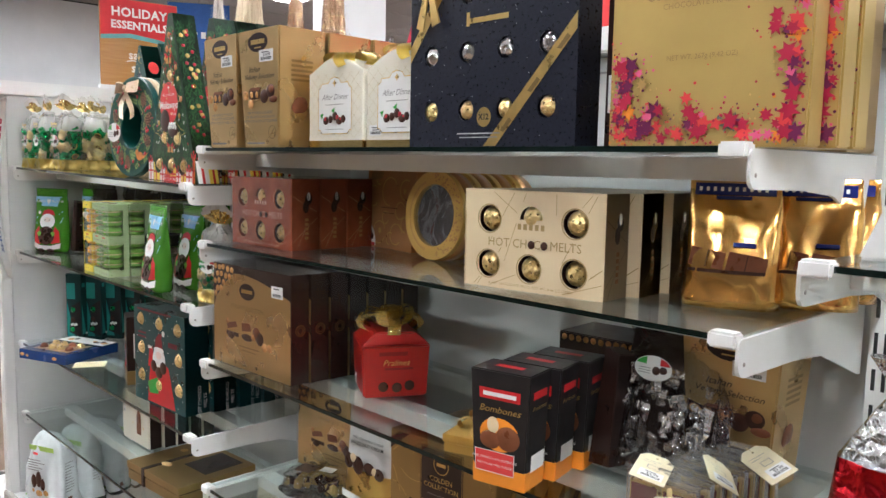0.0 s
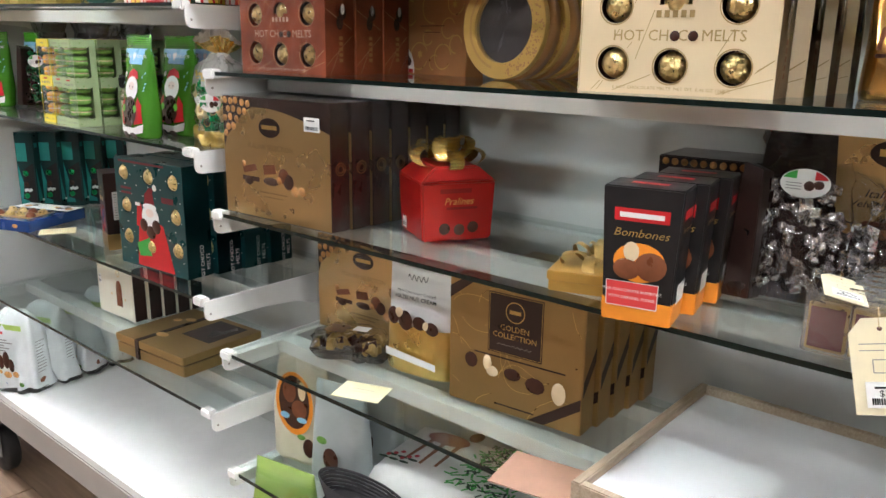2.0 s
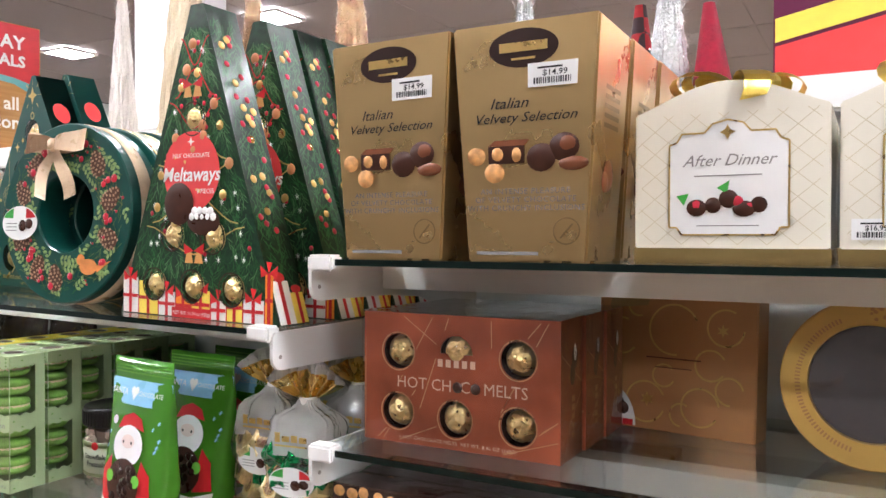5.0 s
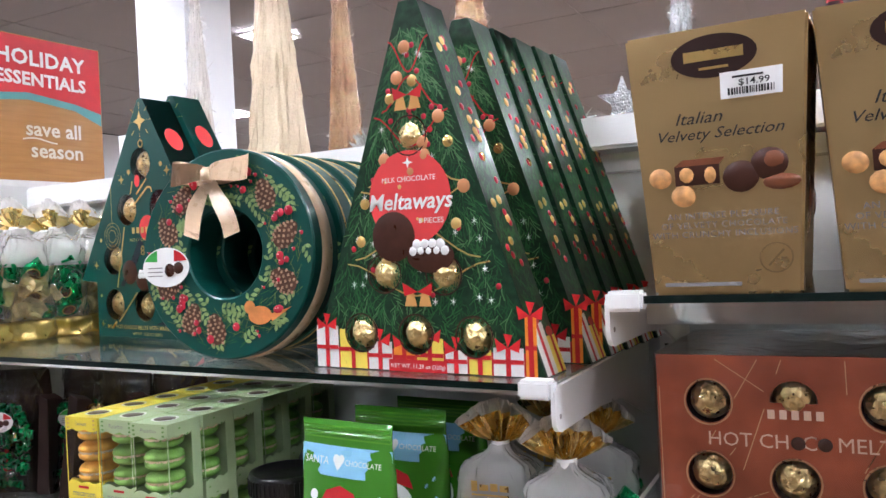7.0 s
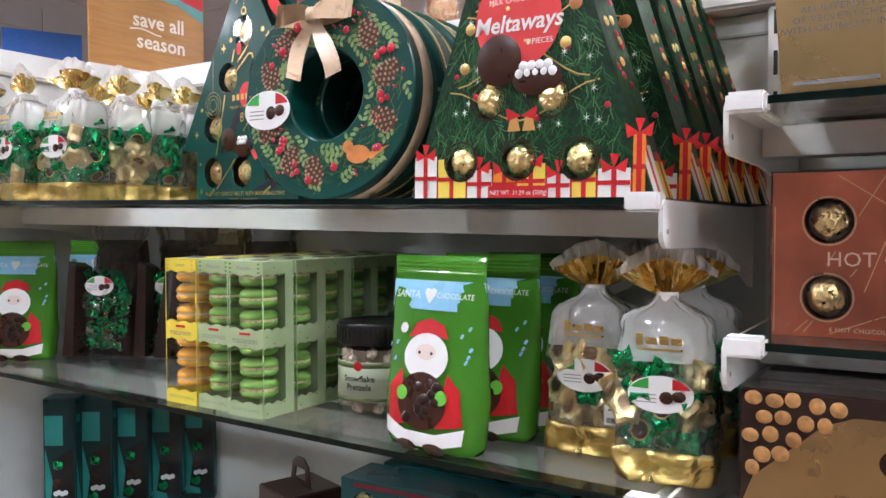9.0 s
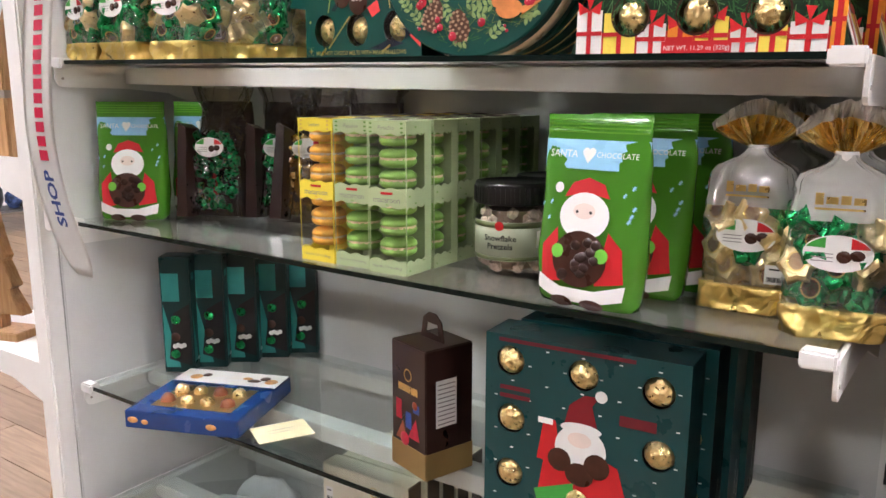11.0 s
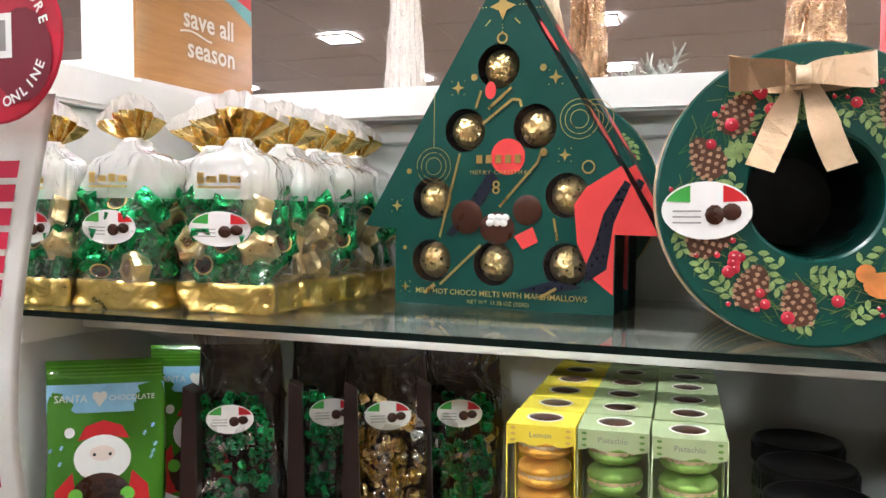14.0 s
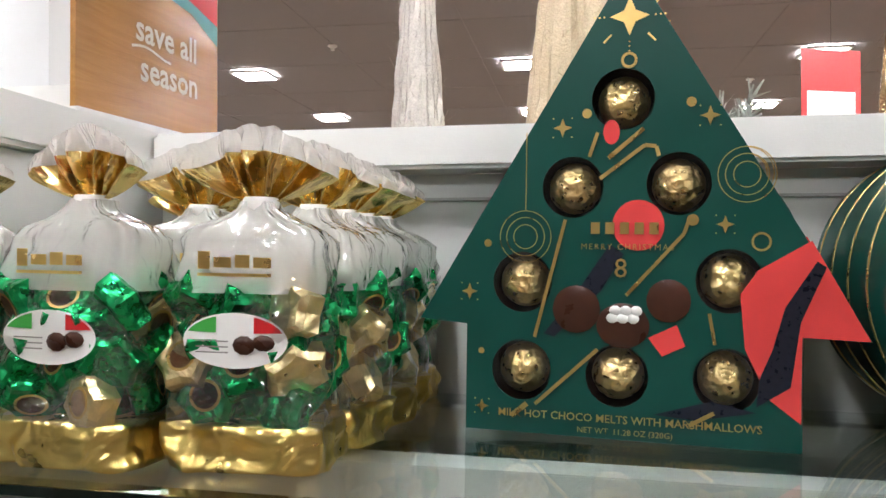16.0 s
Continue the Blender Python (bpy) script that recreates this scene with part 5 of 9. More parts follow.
def pretzel_jar():
    t = thing("pretzel_jar", "clear plastic jar of coated pretzels, black lid", "jar", group="pretzel jars")
    R = 0.046
    rng = random.Random(6)
    part("jar", revolve([(R * 0.9, 0), (R, 0.006), (R, 0.077), (R * 0.92, 0.083), (R * 0.88, 0.086)], 40), WINDOW_FILM, t, smooth=True)
    bm = bmesh.new()
    for k in range(110):
        a, q = rng.uniform(0, 6.28), R * math.sqrt(rng.uniform(0.45, 0.8))
        ball(rng.uniform(0.006, 0.009), (q * math.cos(a), q * math.sin(a), rng.uniform(0.009, 0.078)), 0.8, 0.5, k, 1, bm)
    part("pretzels", bm, mat("coated_pretzel", (0.62, 0.50, 0.40), 0.5, 0, 0.45, 110, 0.4, 200), t)
    part("pretzel_core", revolve([(0.001, 0.008), (R * 0.7, 0.008), (R * 0.7, 0.078), (0.001, 0.078)], 20), mat("pretzel_inside", (0.3, 0.22, 0.16), 0.7), t)
    part("wrap_label", revolve([(R + 0.0004, 0.02), (R + 0.0009, 0.02), (R + 0.0009, 0.067), (R + 0.0004, 0.067)], 40), mat("sage_label", (0.42, 0.46, 0.33), 0.5), t, "sage green paper wrap label", True)
    part("label_border", revolve([(R + 0.0009, 0.06), (R + 0.0012, 0.06), (R + 0.0012, 0.0665), (R + 0.0009, 0.0665)], 40), mat("olive_label", (0.16, 0.19, 0.09), 0.5), t, smooth=True)
    part("label_border", revolve([(R + 0.0009, 0.021), (R + 0.0012, 0.021), (R + 0.0012, 0.025), (R + 0.0009, 0.025)], 40), mat("olive_label", (0.16, 0.19, 0.09), 0.5), t, smooth=True)
    lid = part("lid", revolve([(R * 0.98, 0.086), (R * 1.02, 0.087), (R * 1.02, 0.109), (R * 0.99, 0.112), (R * 0.9, 0.1125), (R * 0.88, 0.111), (0.001, 0.111)], 40), BLACK_CARD, t, "ribbed black screw lid", True)
    bm = bmesh.new()
    for k in range(48):
        a = 2 * math.pi * k / 48
        box(-0.0008, 0.0008, -0.0012, 0.0004, 0.089, 0.107, bm=bm)
        bm.verts.ensure_lookup_table()
        for v in bm.verts[-8:]:
            v.co = Matrix.Rotation(a, 3, "Z") @ (v.co + Vector((0, -R * 1.02, 0)))
    part("lid_ribs", bm, BLACK_CARD, lid)

    def skin(u, v, w):
        a = u / R
        return Vector(((R + 0.001 + w) * math.sin(a), -(R + 0.001 + w) * math.cos(a), v))

    text(t, "Snowflake", 0, 0.0475, 0.0098, INK, skin, 0.0006, bold=0.0002)
    text(t, "Pretzels", 0, 0.0375, 0.0098, INK, skin, 0.0006, bold=0.0002)
    art(t, "red_dot", RED, [disc(0, 0.0625, 0.0055, n=16)], skin, 0.0008)
    art(t, "facts_label", PAPER, [rect(0.045, 0.036, 0.062, 0.056)], skin, 0.0008)
    return t


jar = pretzel_jar()
jar.matrix_basis = pose(-0.424, 0.127, on_left("s2", -0.428), 0, 0, 10)
copies(jar, [pose(-0.424 + 0.004 * k, 0.127 + 0.0945 * k, on_left("s2", -0.428), 0, 0, 40 * k) for k in (1, 2)])


# ---- third shelf, left bay ----
def truffle_box():
    t = thing("truffle_box", "slim deep teal carton with a die-cut slanted front", "chocolate box", group="teal cartons")
    W, D, H = 0.055, 0.042, 0.215
    part("carton", box(-W / 2, W / 2, 0, D, 0, H, 0.0015), TEAL2, t)
    m = front(0)
    art(t, "teal_panel", mat("teal_light", (0.03, 0.28, 0.26), 0.35), [rect(-W / 2 + 0.003, H * 0.62, -W / 2 + 0.034, H * 0.86), [(-W / 2 + 0.003, 0.01), (-W / 2 + 0.03, 0.01), (-W / 2 + 0.003, H * 0.6)]], m, 0.0006)
    art(t, "dark_window", BLACK_CARD, [[(-W / 2 + 0.01, H * 0.12), (W / 2 - 0.004, H * 0.06), (W / 2 - 0.004, H * 0.6), (-W / 2 + 0.022, H * 0.52)]], m, 0.0008)
    for k in range(3):
        part("green_truffle", ball(0.012, (-0.006 + 0.002 * k, 0.004, 0.035 + 0.032 * k), 0.6, 0.05, k), GREEN_FOIL if k % 2 == 0 else CHOC, t, smooth=True)
    art(t, "white_mark", PAPER, [disc(-0.004 + 0.0055 * k, H * 0.24 + 0.002 * (k % 2), 0.0045, n=10) for k in range(4)], m, 0.0066)
    art(t, "side_print", mat("teal_light", (0.03, 0.28, 0.26), 0.35), [rect(0.004, H * 0.8, 0.018, H * 0.86), [(0.002, 0.02), (0.02, 0.02), (0.002, H * 0.55)]], side(W / 2), 0.0006)
    art(t, "side_mark", PAPER, [disc(0.02 + 0.004 * k, H * 0.1, 0.0035, n=8) for k in range(4)], side(W / 2), 0.0008)
    return t


tb = truffle_box()
tb.matrix_basis = pose(-1.118, 0.135, ZL["s3"], 0, 0, 34)
copies(tb, [pose(-1.118 + 0.027 * k, 0.135 + 0.052 * k, ZL["s3"], 0, 0, 36) for k in range(1, 5)])

t = thing("blue_chocolate_box", "flat glossy blue chocolate box with a clear window", "chocolate box", (-0.933, 0.058, ZL["s3"]), 22)
part("carton", box(-0.094, 0.094, -0.095, 0.095, 0, 0.028, 0.0015), mat("royal_blue_card", (0.012, 0.05, 0.19), 0.25, 0, 0.1, 20, coat=0.5), t)
art(t, "gold_tray", GOLD_CARD, [rect(-0.066, -0.07, 0.07, 0.022)], top(0.028), 0.0006)
for k in range(8):
    part("praline", ball(0.012, (-0.05 + 0.034 * (k % 4), -0.045 + 0.04 * (k // 4), 0.029), 1, 0.15, k), GOLD_BALL if k % 3 else CHOC2, t, smooth=True)
    t.children[-1].scale.z = 0.999
art(t, "white_band", PAPER, [rect(-0.092, 0.036, 0.092, 0.093)], top(0.028), 0.0008)
art(t, "nut_picture", NUT, [disc(-0.06, 0.058, 0.011, n=12), disc(0.03, 0.066, 0.009, 0.006, 12), disc(0.075, 0.06, 0.011, n=12)], top(0.028), 0.0012)
art(t, "chocolate_picture", CHOC, [disc(-0.045, 0.068, 0.008, n=12), disc(0.045, 0.058, 0.012, 0.007, 12), disc(0.06, 0.07, 0.009, n=12)], top(0.028), 0.0014)
art(t, "nut_picture", NUT, [disc(-0.08, 0.014, 0.009, 0.005, 12), disc(0.05, 0.014, 0.009, 0.005, 12), disc(-0.06, 0.012, 0.006, 0.004, 12)], front(-0.095), 0.0008)
for x, y, rz, z in ((-0.777, 0.06, 62, ZL["s3"]), (0.335, 0.052, 20, ZR["s4"])):
    n = thing("paper_note", "pale yellow paper note lying on glass", "note", (x, y, z), rz, group="paper notes")
    part("sheet", box(-0.042, 0.042, -0.03, 0.03, 0.0005, 0.0016), mat("yellow_paper", (0.80, 0.74, 0.48), 0.7), n)
    art(n, "pencil_marks", GREY_INK, [rect(-0.02, -0.004, 0.012, -0.003), rect(-0.02, 0.006, 0.018, 0.007)], top(0.0016), 0.0004)

t = thing("handled_chocolate_box", "tall dark brown chocolate carton with a handle", "chocolate box", (-0.545, 0.07, ZL["s3"]), -18)
W = 0.078
part("carton", box(-W / 2, W / 2, 0, W, 0, 0.178, 0.0015), DARK_BROWN, t)
part("gold_foot", box(-W / 2 - 0.0008, W / 2 + 0.0008, -0.0008, W + 0.0008, 0, 0.038, 0.001), BRONZE_CARD, t)
h = holed([(-0.026, 0.176), (0.026, 0.176), (0.02, 0.205), (0.008, 0.214), (-0.008, 0.214), (-0.02, 0.205)], [[(-0.014, 0.186), (-0.012, 0.2), (0.012, 0.2), (0.014, 0.186)]], 0.002)
h.transform(Matrix.Translation((0, W / 2, 0)))
part("handle", h, DARK_BROWN, t)
m = front(0)
art(t, "gold_mark", COPPER_GOLD, [rect(-0.022, 0.112, 0.022, 0.122)] + arc(0, 0.136, 0.008, 0.0016, n=16), m, 0.0008)
art(t, "picture_red", BERRY, [rect(-0.028, 0.07, -0.015, 0.098), [(0.0, 0.05), (0.018, 0.08), (0.026, 0.05)], disc(-0.008, 0.045, 0.01, n=12)], m, 0.0008)
art(t, "picture_blue", mat("picture_blue", (0.03, 0.08, 0.3), 0.4), [rect(-0.005, 0.062, 0.008, 0.085), rect(0.012, 0.088, 0.026, 0.1)], m, 0.001)
art(t, "picture_copper", COPPER_CARD, [[(-0.028, 0.042), (-0.012, 0.07), (0.0, 0.042)], disc(0.016, 0.098, 0.006, n=10)], m, 0.001)
art(t, "facts_label", PAPER, [rect(0.016, 0.07, 0.05, 0.135)], side(W / 2), 0.0008)
art(t, "facts_lines", GREY_INK, [rect(0.019, 0.074 + 0.006 * k, 0.047, 0.0755 + 0.006 * k) for k in range(10)], side(W / 2), 0.0011)


def figure_carton():
    """The large deep green carton with eight foil balls round a figure of plain shapes."""
    t = thing("green_gift_carton", "large deep green carton with eight gold foil balls", "chocolate box", group="green gift cartons")
    W, H, D = 0.235, 0.23, 0.06
    spots = [(-0.086, 0.2), (0.002, 0.198), (0.085, 0.195), (-0.084, 0.13), (0.088, 0.125), (-0.085, 0.062), (0.0, 0.05), (0.088, 0.055)]
    walled(t, W, H, D, mat("petrol_card", (0.003, 0.05, 0.053), 0.3, 0, 0.1, 20, coat=0.3), [disc(u, v, 0.0175, n=24)[::-1] for u, v in spots], tray=0.03)
    gold_balls(t, spots, 0.0172, 0.009)
    m = front(0)
    art(t, "dash_print", PAPER, [rect(-0.105 + 0.021 * i, 0.012 + 0.0205 * j, -0.101 + 0.021 * i, 0.0135 + 0.0205 * j) for i in range(11) for j in range(11) if (i + j) % 2 and min(math.hypot(-0.103 + 0.021 * i - u, 0.013 + 0.0205 * j - v) for u, v in spots) > 0.02], m, 0.0005)
    art(t, "red_print", RED, [[(-0.055, 0.004), (-0.04, 0.1), (0.0, 0.115), (0.045, 0.1), (0.075, 0.004)], [(-0.05, 0.09), (-0.042, 0.14), (-0.028, 0.14), (-0.02, 0.09)]], m, 0.0009)
    art(t, "hat_print", mat("maroon_hat_print", (0.2, 0.012, 0.018), 0.4), [[(-0.018, 0.137), (-0.012, 0.162), (0.004, 0.176), (0.022, 0.177), (0.014, 0.165), (0.022, 0.135)]], m, 0.0009)
    art(t, "white_print", PAPER, [disc(0.002, 0.112, 0.03, 0.028, 24), disc(0.002, 0.136, 0.024, 0.007, 18), disc(0.024, 0.178, 0.007, n=12), rect(-0.049, 0.134, -0.031, 0.141)], m, 0.0012)
    art(t, "green_print", GREEN, [[(-0.052, 0.052), (-0.005, 0.07), (-0.002, 0.03), (-0.045, 0.025)]], m, 0.0015)
    art(t, "chocolate_print", CHOC, [disc(-0.022, 0.095, 0.014, n=16), disc(0.022, 0.096, 0.015, n=16), disc(0.002, 0.082, 0.017, 0.014, 16)], m, 0.0018)
    art(t, "face_print", mat("pale_pink", (0.78, 0.66, 0.6), 0.5), [disc(0.001, 0.123, 0.014, 0.009, 18)], m, 0.0014)
    art(t, "mark_bar", mat("dull_red_print", (0.14, 0.012, 0.02), 0.4), [rect(0.045, 0.15, 0.085, 0.162), rect(-0.098, 0.155, -0.06, 0.16), rect(-0.098, 0.165, -0.06, 0.17), rect(-0.1, 0.222, 0.06, 0.2265)], m, 0.0008)
    text(t, "HOT CHOCO", 0.036, 0.03, 0.012, PAPER, side(W / 2), 0.001, turn=90)
    text(t, "MELTS", 0.05, 0.03, 0.012, PAPER, side(W / 2), 0.001, turn=90)
    return t


sc = figure_carton()
sc.matrix_basis = pose(-0.288, 0.045, ZL["s3"], 0, 0, 4)
copies(sc, [pose(-0.284 + 0.004 * k, 0.048 + 0.064 * k, ZL["s3"], 0, 0, 3) for k in (1, 2, 3)])


# ---- fourth shelf and deck, left bay ----
t = thing("ivory_chocolate_box", "upright ivory chocolate box standing in a row", "chocolate box", group="ivory boxes")
part("carton", box(-0.085, 0.085, 0, 0.036, 0, 0.142, 0.0015), IVORY, t)
part("dark_spine", box(-0.0852, 0.0858, 0.002, 0.0345, 0.001, 0.141), DARK_BROWN, t)
m = front(0)
art(t, "brown_picture", CHOC2, [disc(0.02, 0.08, 0.014, 0.02, 16), rect(0.006, 0.03, 0.034, 0.075)], m, 0.0007)
art(t, "gold_mark", COPPER_GOLD, arc(0.02, 0.118, 0.008, 0.002, n=14) + [rect(0.045, 0.05, 0.05, 0.056), rect(-0.02, 0.055, -0.014, 0.061)], m, 0.0007)
price(t, -0.07, 0.09, m, 0.014, 0.026)
t.matrix_basis = pose(-0.7, 0.155, ZL["s4"], 0, 0, 2)
copies(t, [pose(-0.695 + 0.003 * k, 0.155 + 0.038 * k, ZL["s4"], 0, 0, 2) for k in range(1, 5)])

t = thing("flat_bronze_box", "flat bronze two-tier gift box lying on glass", "gift box", (-0.352, 0.152, ZL["s4"]), 4)
part("lower_tray", box(-0.125, 0.125, -0.105, 0.105, 0, 0.024, 0.001), BRONZE_CARD, t)
part("dark_gap", box(-0.121, 0.121, -0.101, 0.101, 0.024, 0.028), DARK_BROWN, t)
part("lid", box(-0.127, 0.127, -0.107, 0.107, 0.028, 0.046, 0.001), BRONZE_CARD, t)
art(t, "dark_label", DARK_BROWN, [rect(0.0, -0.02, 0.1, 0.09)], top(0.046), 0.0007)
art(t, "almond_picture", mat("almond", (0.75, 0.5, 0.22), 0.5), [disc(-0.06, 0.05, 0.017, 0.01, 14), disc(-0.03, -0.05, 0.02, 0.011, 14), disc(-0.085, 0.03, 0.012, 0.01, 12)], top(0.046), 0.001)
part("ribbon_band", box(-0.05, -0.036, -0.1085, 0.1085, 0.001, 0.0472), DARK_BROWN, t)

for k in range(4):
    t = thing("coffee_bag", "white printed stand-up pouch with brown and green print", "pouch", (-1.058 - 0.006 * k, 0.035 + 0.086 * k, DK), 24 - 2 * k, group="white pouches")
    part("pouch", loft([(0, 0.07, 0.04, 0), (0.012, 0.075, 0.046, 0), (0.06, 0.076, 0.046, 0), (0.12, 0.075, 0.043, 0), (0.17, 0.072, 0.036, 0), (0.2, 0.066, 0.027, 0), (0.222, 0.054, 0.015, 0), (0.236, 0.034, 0.006, 0)], 48, 3.4, 0.55, k * 3.0, 32), mat("white_pouch", (0.70, 0.73, 0.74), 0.26, 0, 0.12, 10, 0.5, 30), t, smooth=True)
    m = front(-0.047)
    rng = random.Random(60 + k)
    art(t, "brown_picture", CHOC, [disc(0.0, 0.1, 0.012, 0.026, 12), disc(-0.02, 0.092, 0.011, 0.022, 12), disc(0.016, 0.085, 0.01, 0.02, 12)], m, 0.003)
    art(t, "nut_picture", NUT, [disc(-0.03, 0.062, 0.012, 0.009, 12), disc(0.0, 0.056, 0.014, 0.01, 12), disc(0.028, 0.06, 0.011, 0.009, 12)], m, 0.003)
    art(t, "leaf_picture", LEAF, [disc(-0.048 + 0.006 * (q % 3), 0.02 + 0.008 * q, 0.01, 0.005, 10) for q in range(5)] + [disc(0.04, 0.03, 0.012, 0.007, 10)], m, 0.002)
    art(t, "blue_print", mat("blue_patch", (0.05, 0.16, 0.4), 0.4), [disc(-0.02, 0.026, 0.014, 0.01, 12)], m, 0.0025)
    art(t, "lime_print", mat("lime_band", (0.42, 0.6, 0.14), 0.4), [rect(-0.05, 0.185, 0.05, 0.2)], front(-0.034), 0.002)
    art(t, "red_print", CORAL, [rect(-0.03, 0.172, -0.01, 0.18)], front(-0.039), 0.002)
    art(t, "small_print", GREY_INK, [rect(-0.045, 0.125 + 0.008 * q, -0.045 + rng.uniform(0.03, 0.08), 0.128 + 0.008 * q) for q in range(5)], m, 0.001)
    art(t, "small_print", GREY_INK, [rect(-0.02, 0.06 + 0.009 * q, -0.02 + rng.uniform(0.02, 0.035), 0.062 + 0.009 * q) for q in range(11)], side(0.0765), 0.001)
    art(t, "brown_print", CHOC2, [disc(-0.005, 0.035, 0.012, 0.008, 12)], side(0.0765), 0.001)
    part("dark_foot", loft([(0, 0.0705, 0.0405, 0), (0.003, 0.073, 0.043, 0), (0.014, 0.0765, 0.0475, 0)], 48, 3.4, 0.55, k * 3.0, 32), mat("foot_print", (0.04, 0.04, 0.035), 0.4), t)


# ---- upper display, right bay ----
def gold_carton():
    """The tall gold carton that widens to its top."""
    t = thing("gold_praline_carton", "tall tapered gold praline carton with dark oval mark", "chocolate box", group="gold praline cartons")
    W0, W1, H, D0, D1 = 0.108, 0.134, 0.205, 0.085, 0.098
    part("carton", frustum(W0, D0, W1, D1, H, 0.0, 0.002), GOLD_CARD, t)
    lean = (D1 - D0) / 2 / H

    def face(u, v, w):
        return Vector((u * (W0 + (W1 - W0) * v / H) / W0, -lean * v - w, v))

    def flank(u, v, w):
        return Vector((W0 / 2 + (W1 - W0) / 2 * v / H + w, D0 / 2 + u * (D0 + (D1 - D0) * v / H) / D0, v))

    ov = art(t, "oval_mark", DARK_BROWN, [disc(0, 0.182, 0.026, 0.0165, 28)], face, 0.0006)
    art(ov, "mark_bar", COPPER_GOLD, [rect(-0.018, 0.179, 0.018, 0.187), rect(-0.009, 0.172, 0.009, 0.174)] + arc(0, 0, 0.001, 0.0005, n=4), face, 0.0011)
    price(t, 0.022, 0.158, face, 0.037, 0.02, "$14.99")
    text(t, "Italian", -0.012, 0.136, 0.013, INK, face, 0.0008, shear=0.35)
    text(t, "Velvety Selection", 0.0, 0.1235, 0.0118, INK, face, 0.0008, shear=0.35)
    art(t, "chocolate_picture", CHOC, [disc(0.014, 0.089, 0.012, n=16), disc(0.032, 0.097, 0.012, n=16), rect(-0.03, 0.085, 0.0, 0.1)], face, 0.0008)
    art(t, "chocolate_picture", CHOC2, [[(-0.03, 0.1), (0.0, 0.1), (0.004, 0.105), (-0.024, 0.105)], disc(0.034, 0.099, 0.008, n=14), disc(0.04, 0.083, 0.012, 0.006, 12)], face, 0.0012)
    art(t, "nut_picture", NUT, [disc(-0.04, 0.092, 0.008, n=12), disc(-0.025, 0.077, 0.0085, n=12), disc(-0.022, 0.093, 0.005, 0.006, 10), disc(-0.006, 0.092, 0.004, 0.0065, 10)], face, 0.0015)
    for k, s in enumerate(("AN INTENSE PLEASURE", "OF VELVETY CHOCOLATE", "WITH CRUNCHY INCLUSIONS")):
        text(t, s, 0, 0.061 - 0.0072 * k, 0.0068, GREY_INK, face, 0.0008, space=1.1)
    art(t, "round_seal", BRONZE_CARD, arc(0.036, 0.027, 0.011, 0.0012, n=20) + line([(0.031, 0.021), (0.041, 0.033)], 0.0016), face, 0.0008)
    art(t, "weight_line", GREY_INK, [rect(-0.045, 0.0065, 0.012, 0.0095)], face, 0.0008)
    art(t, "side_line_print", BRONZE_CARD, [rect(-0.02, 0.115 + 0.008 * k, 0.02, 0.119 + 0.008 * k) for k in range(5)], flank, 0.0007)
    art(t, "chocolate_picture", CHOC2, [disc(0.0, 0.075, 0.014, n=18), disc(-0.008, 0.07, 0.01, n=14)], flank, 0.0008)
    return t


gc = gold_carton()
gc.matrix_basis = pose(0.107, 0.006, ZR["s1"], 0, 0, -2)
copies(gc, [pose(0.243, 0.005, ZR["s1"], 0, 0, 1)] + [pose(0.105 + 0.138 * i, 0.005 + 0.102 * k, ZR["s1"], 0, 0, 1) for i in (0, 1) for k in (1, 2)])
copy_thing(gc, pose(1.03, 0.21, ZR["s3"], 0, 0, 0))


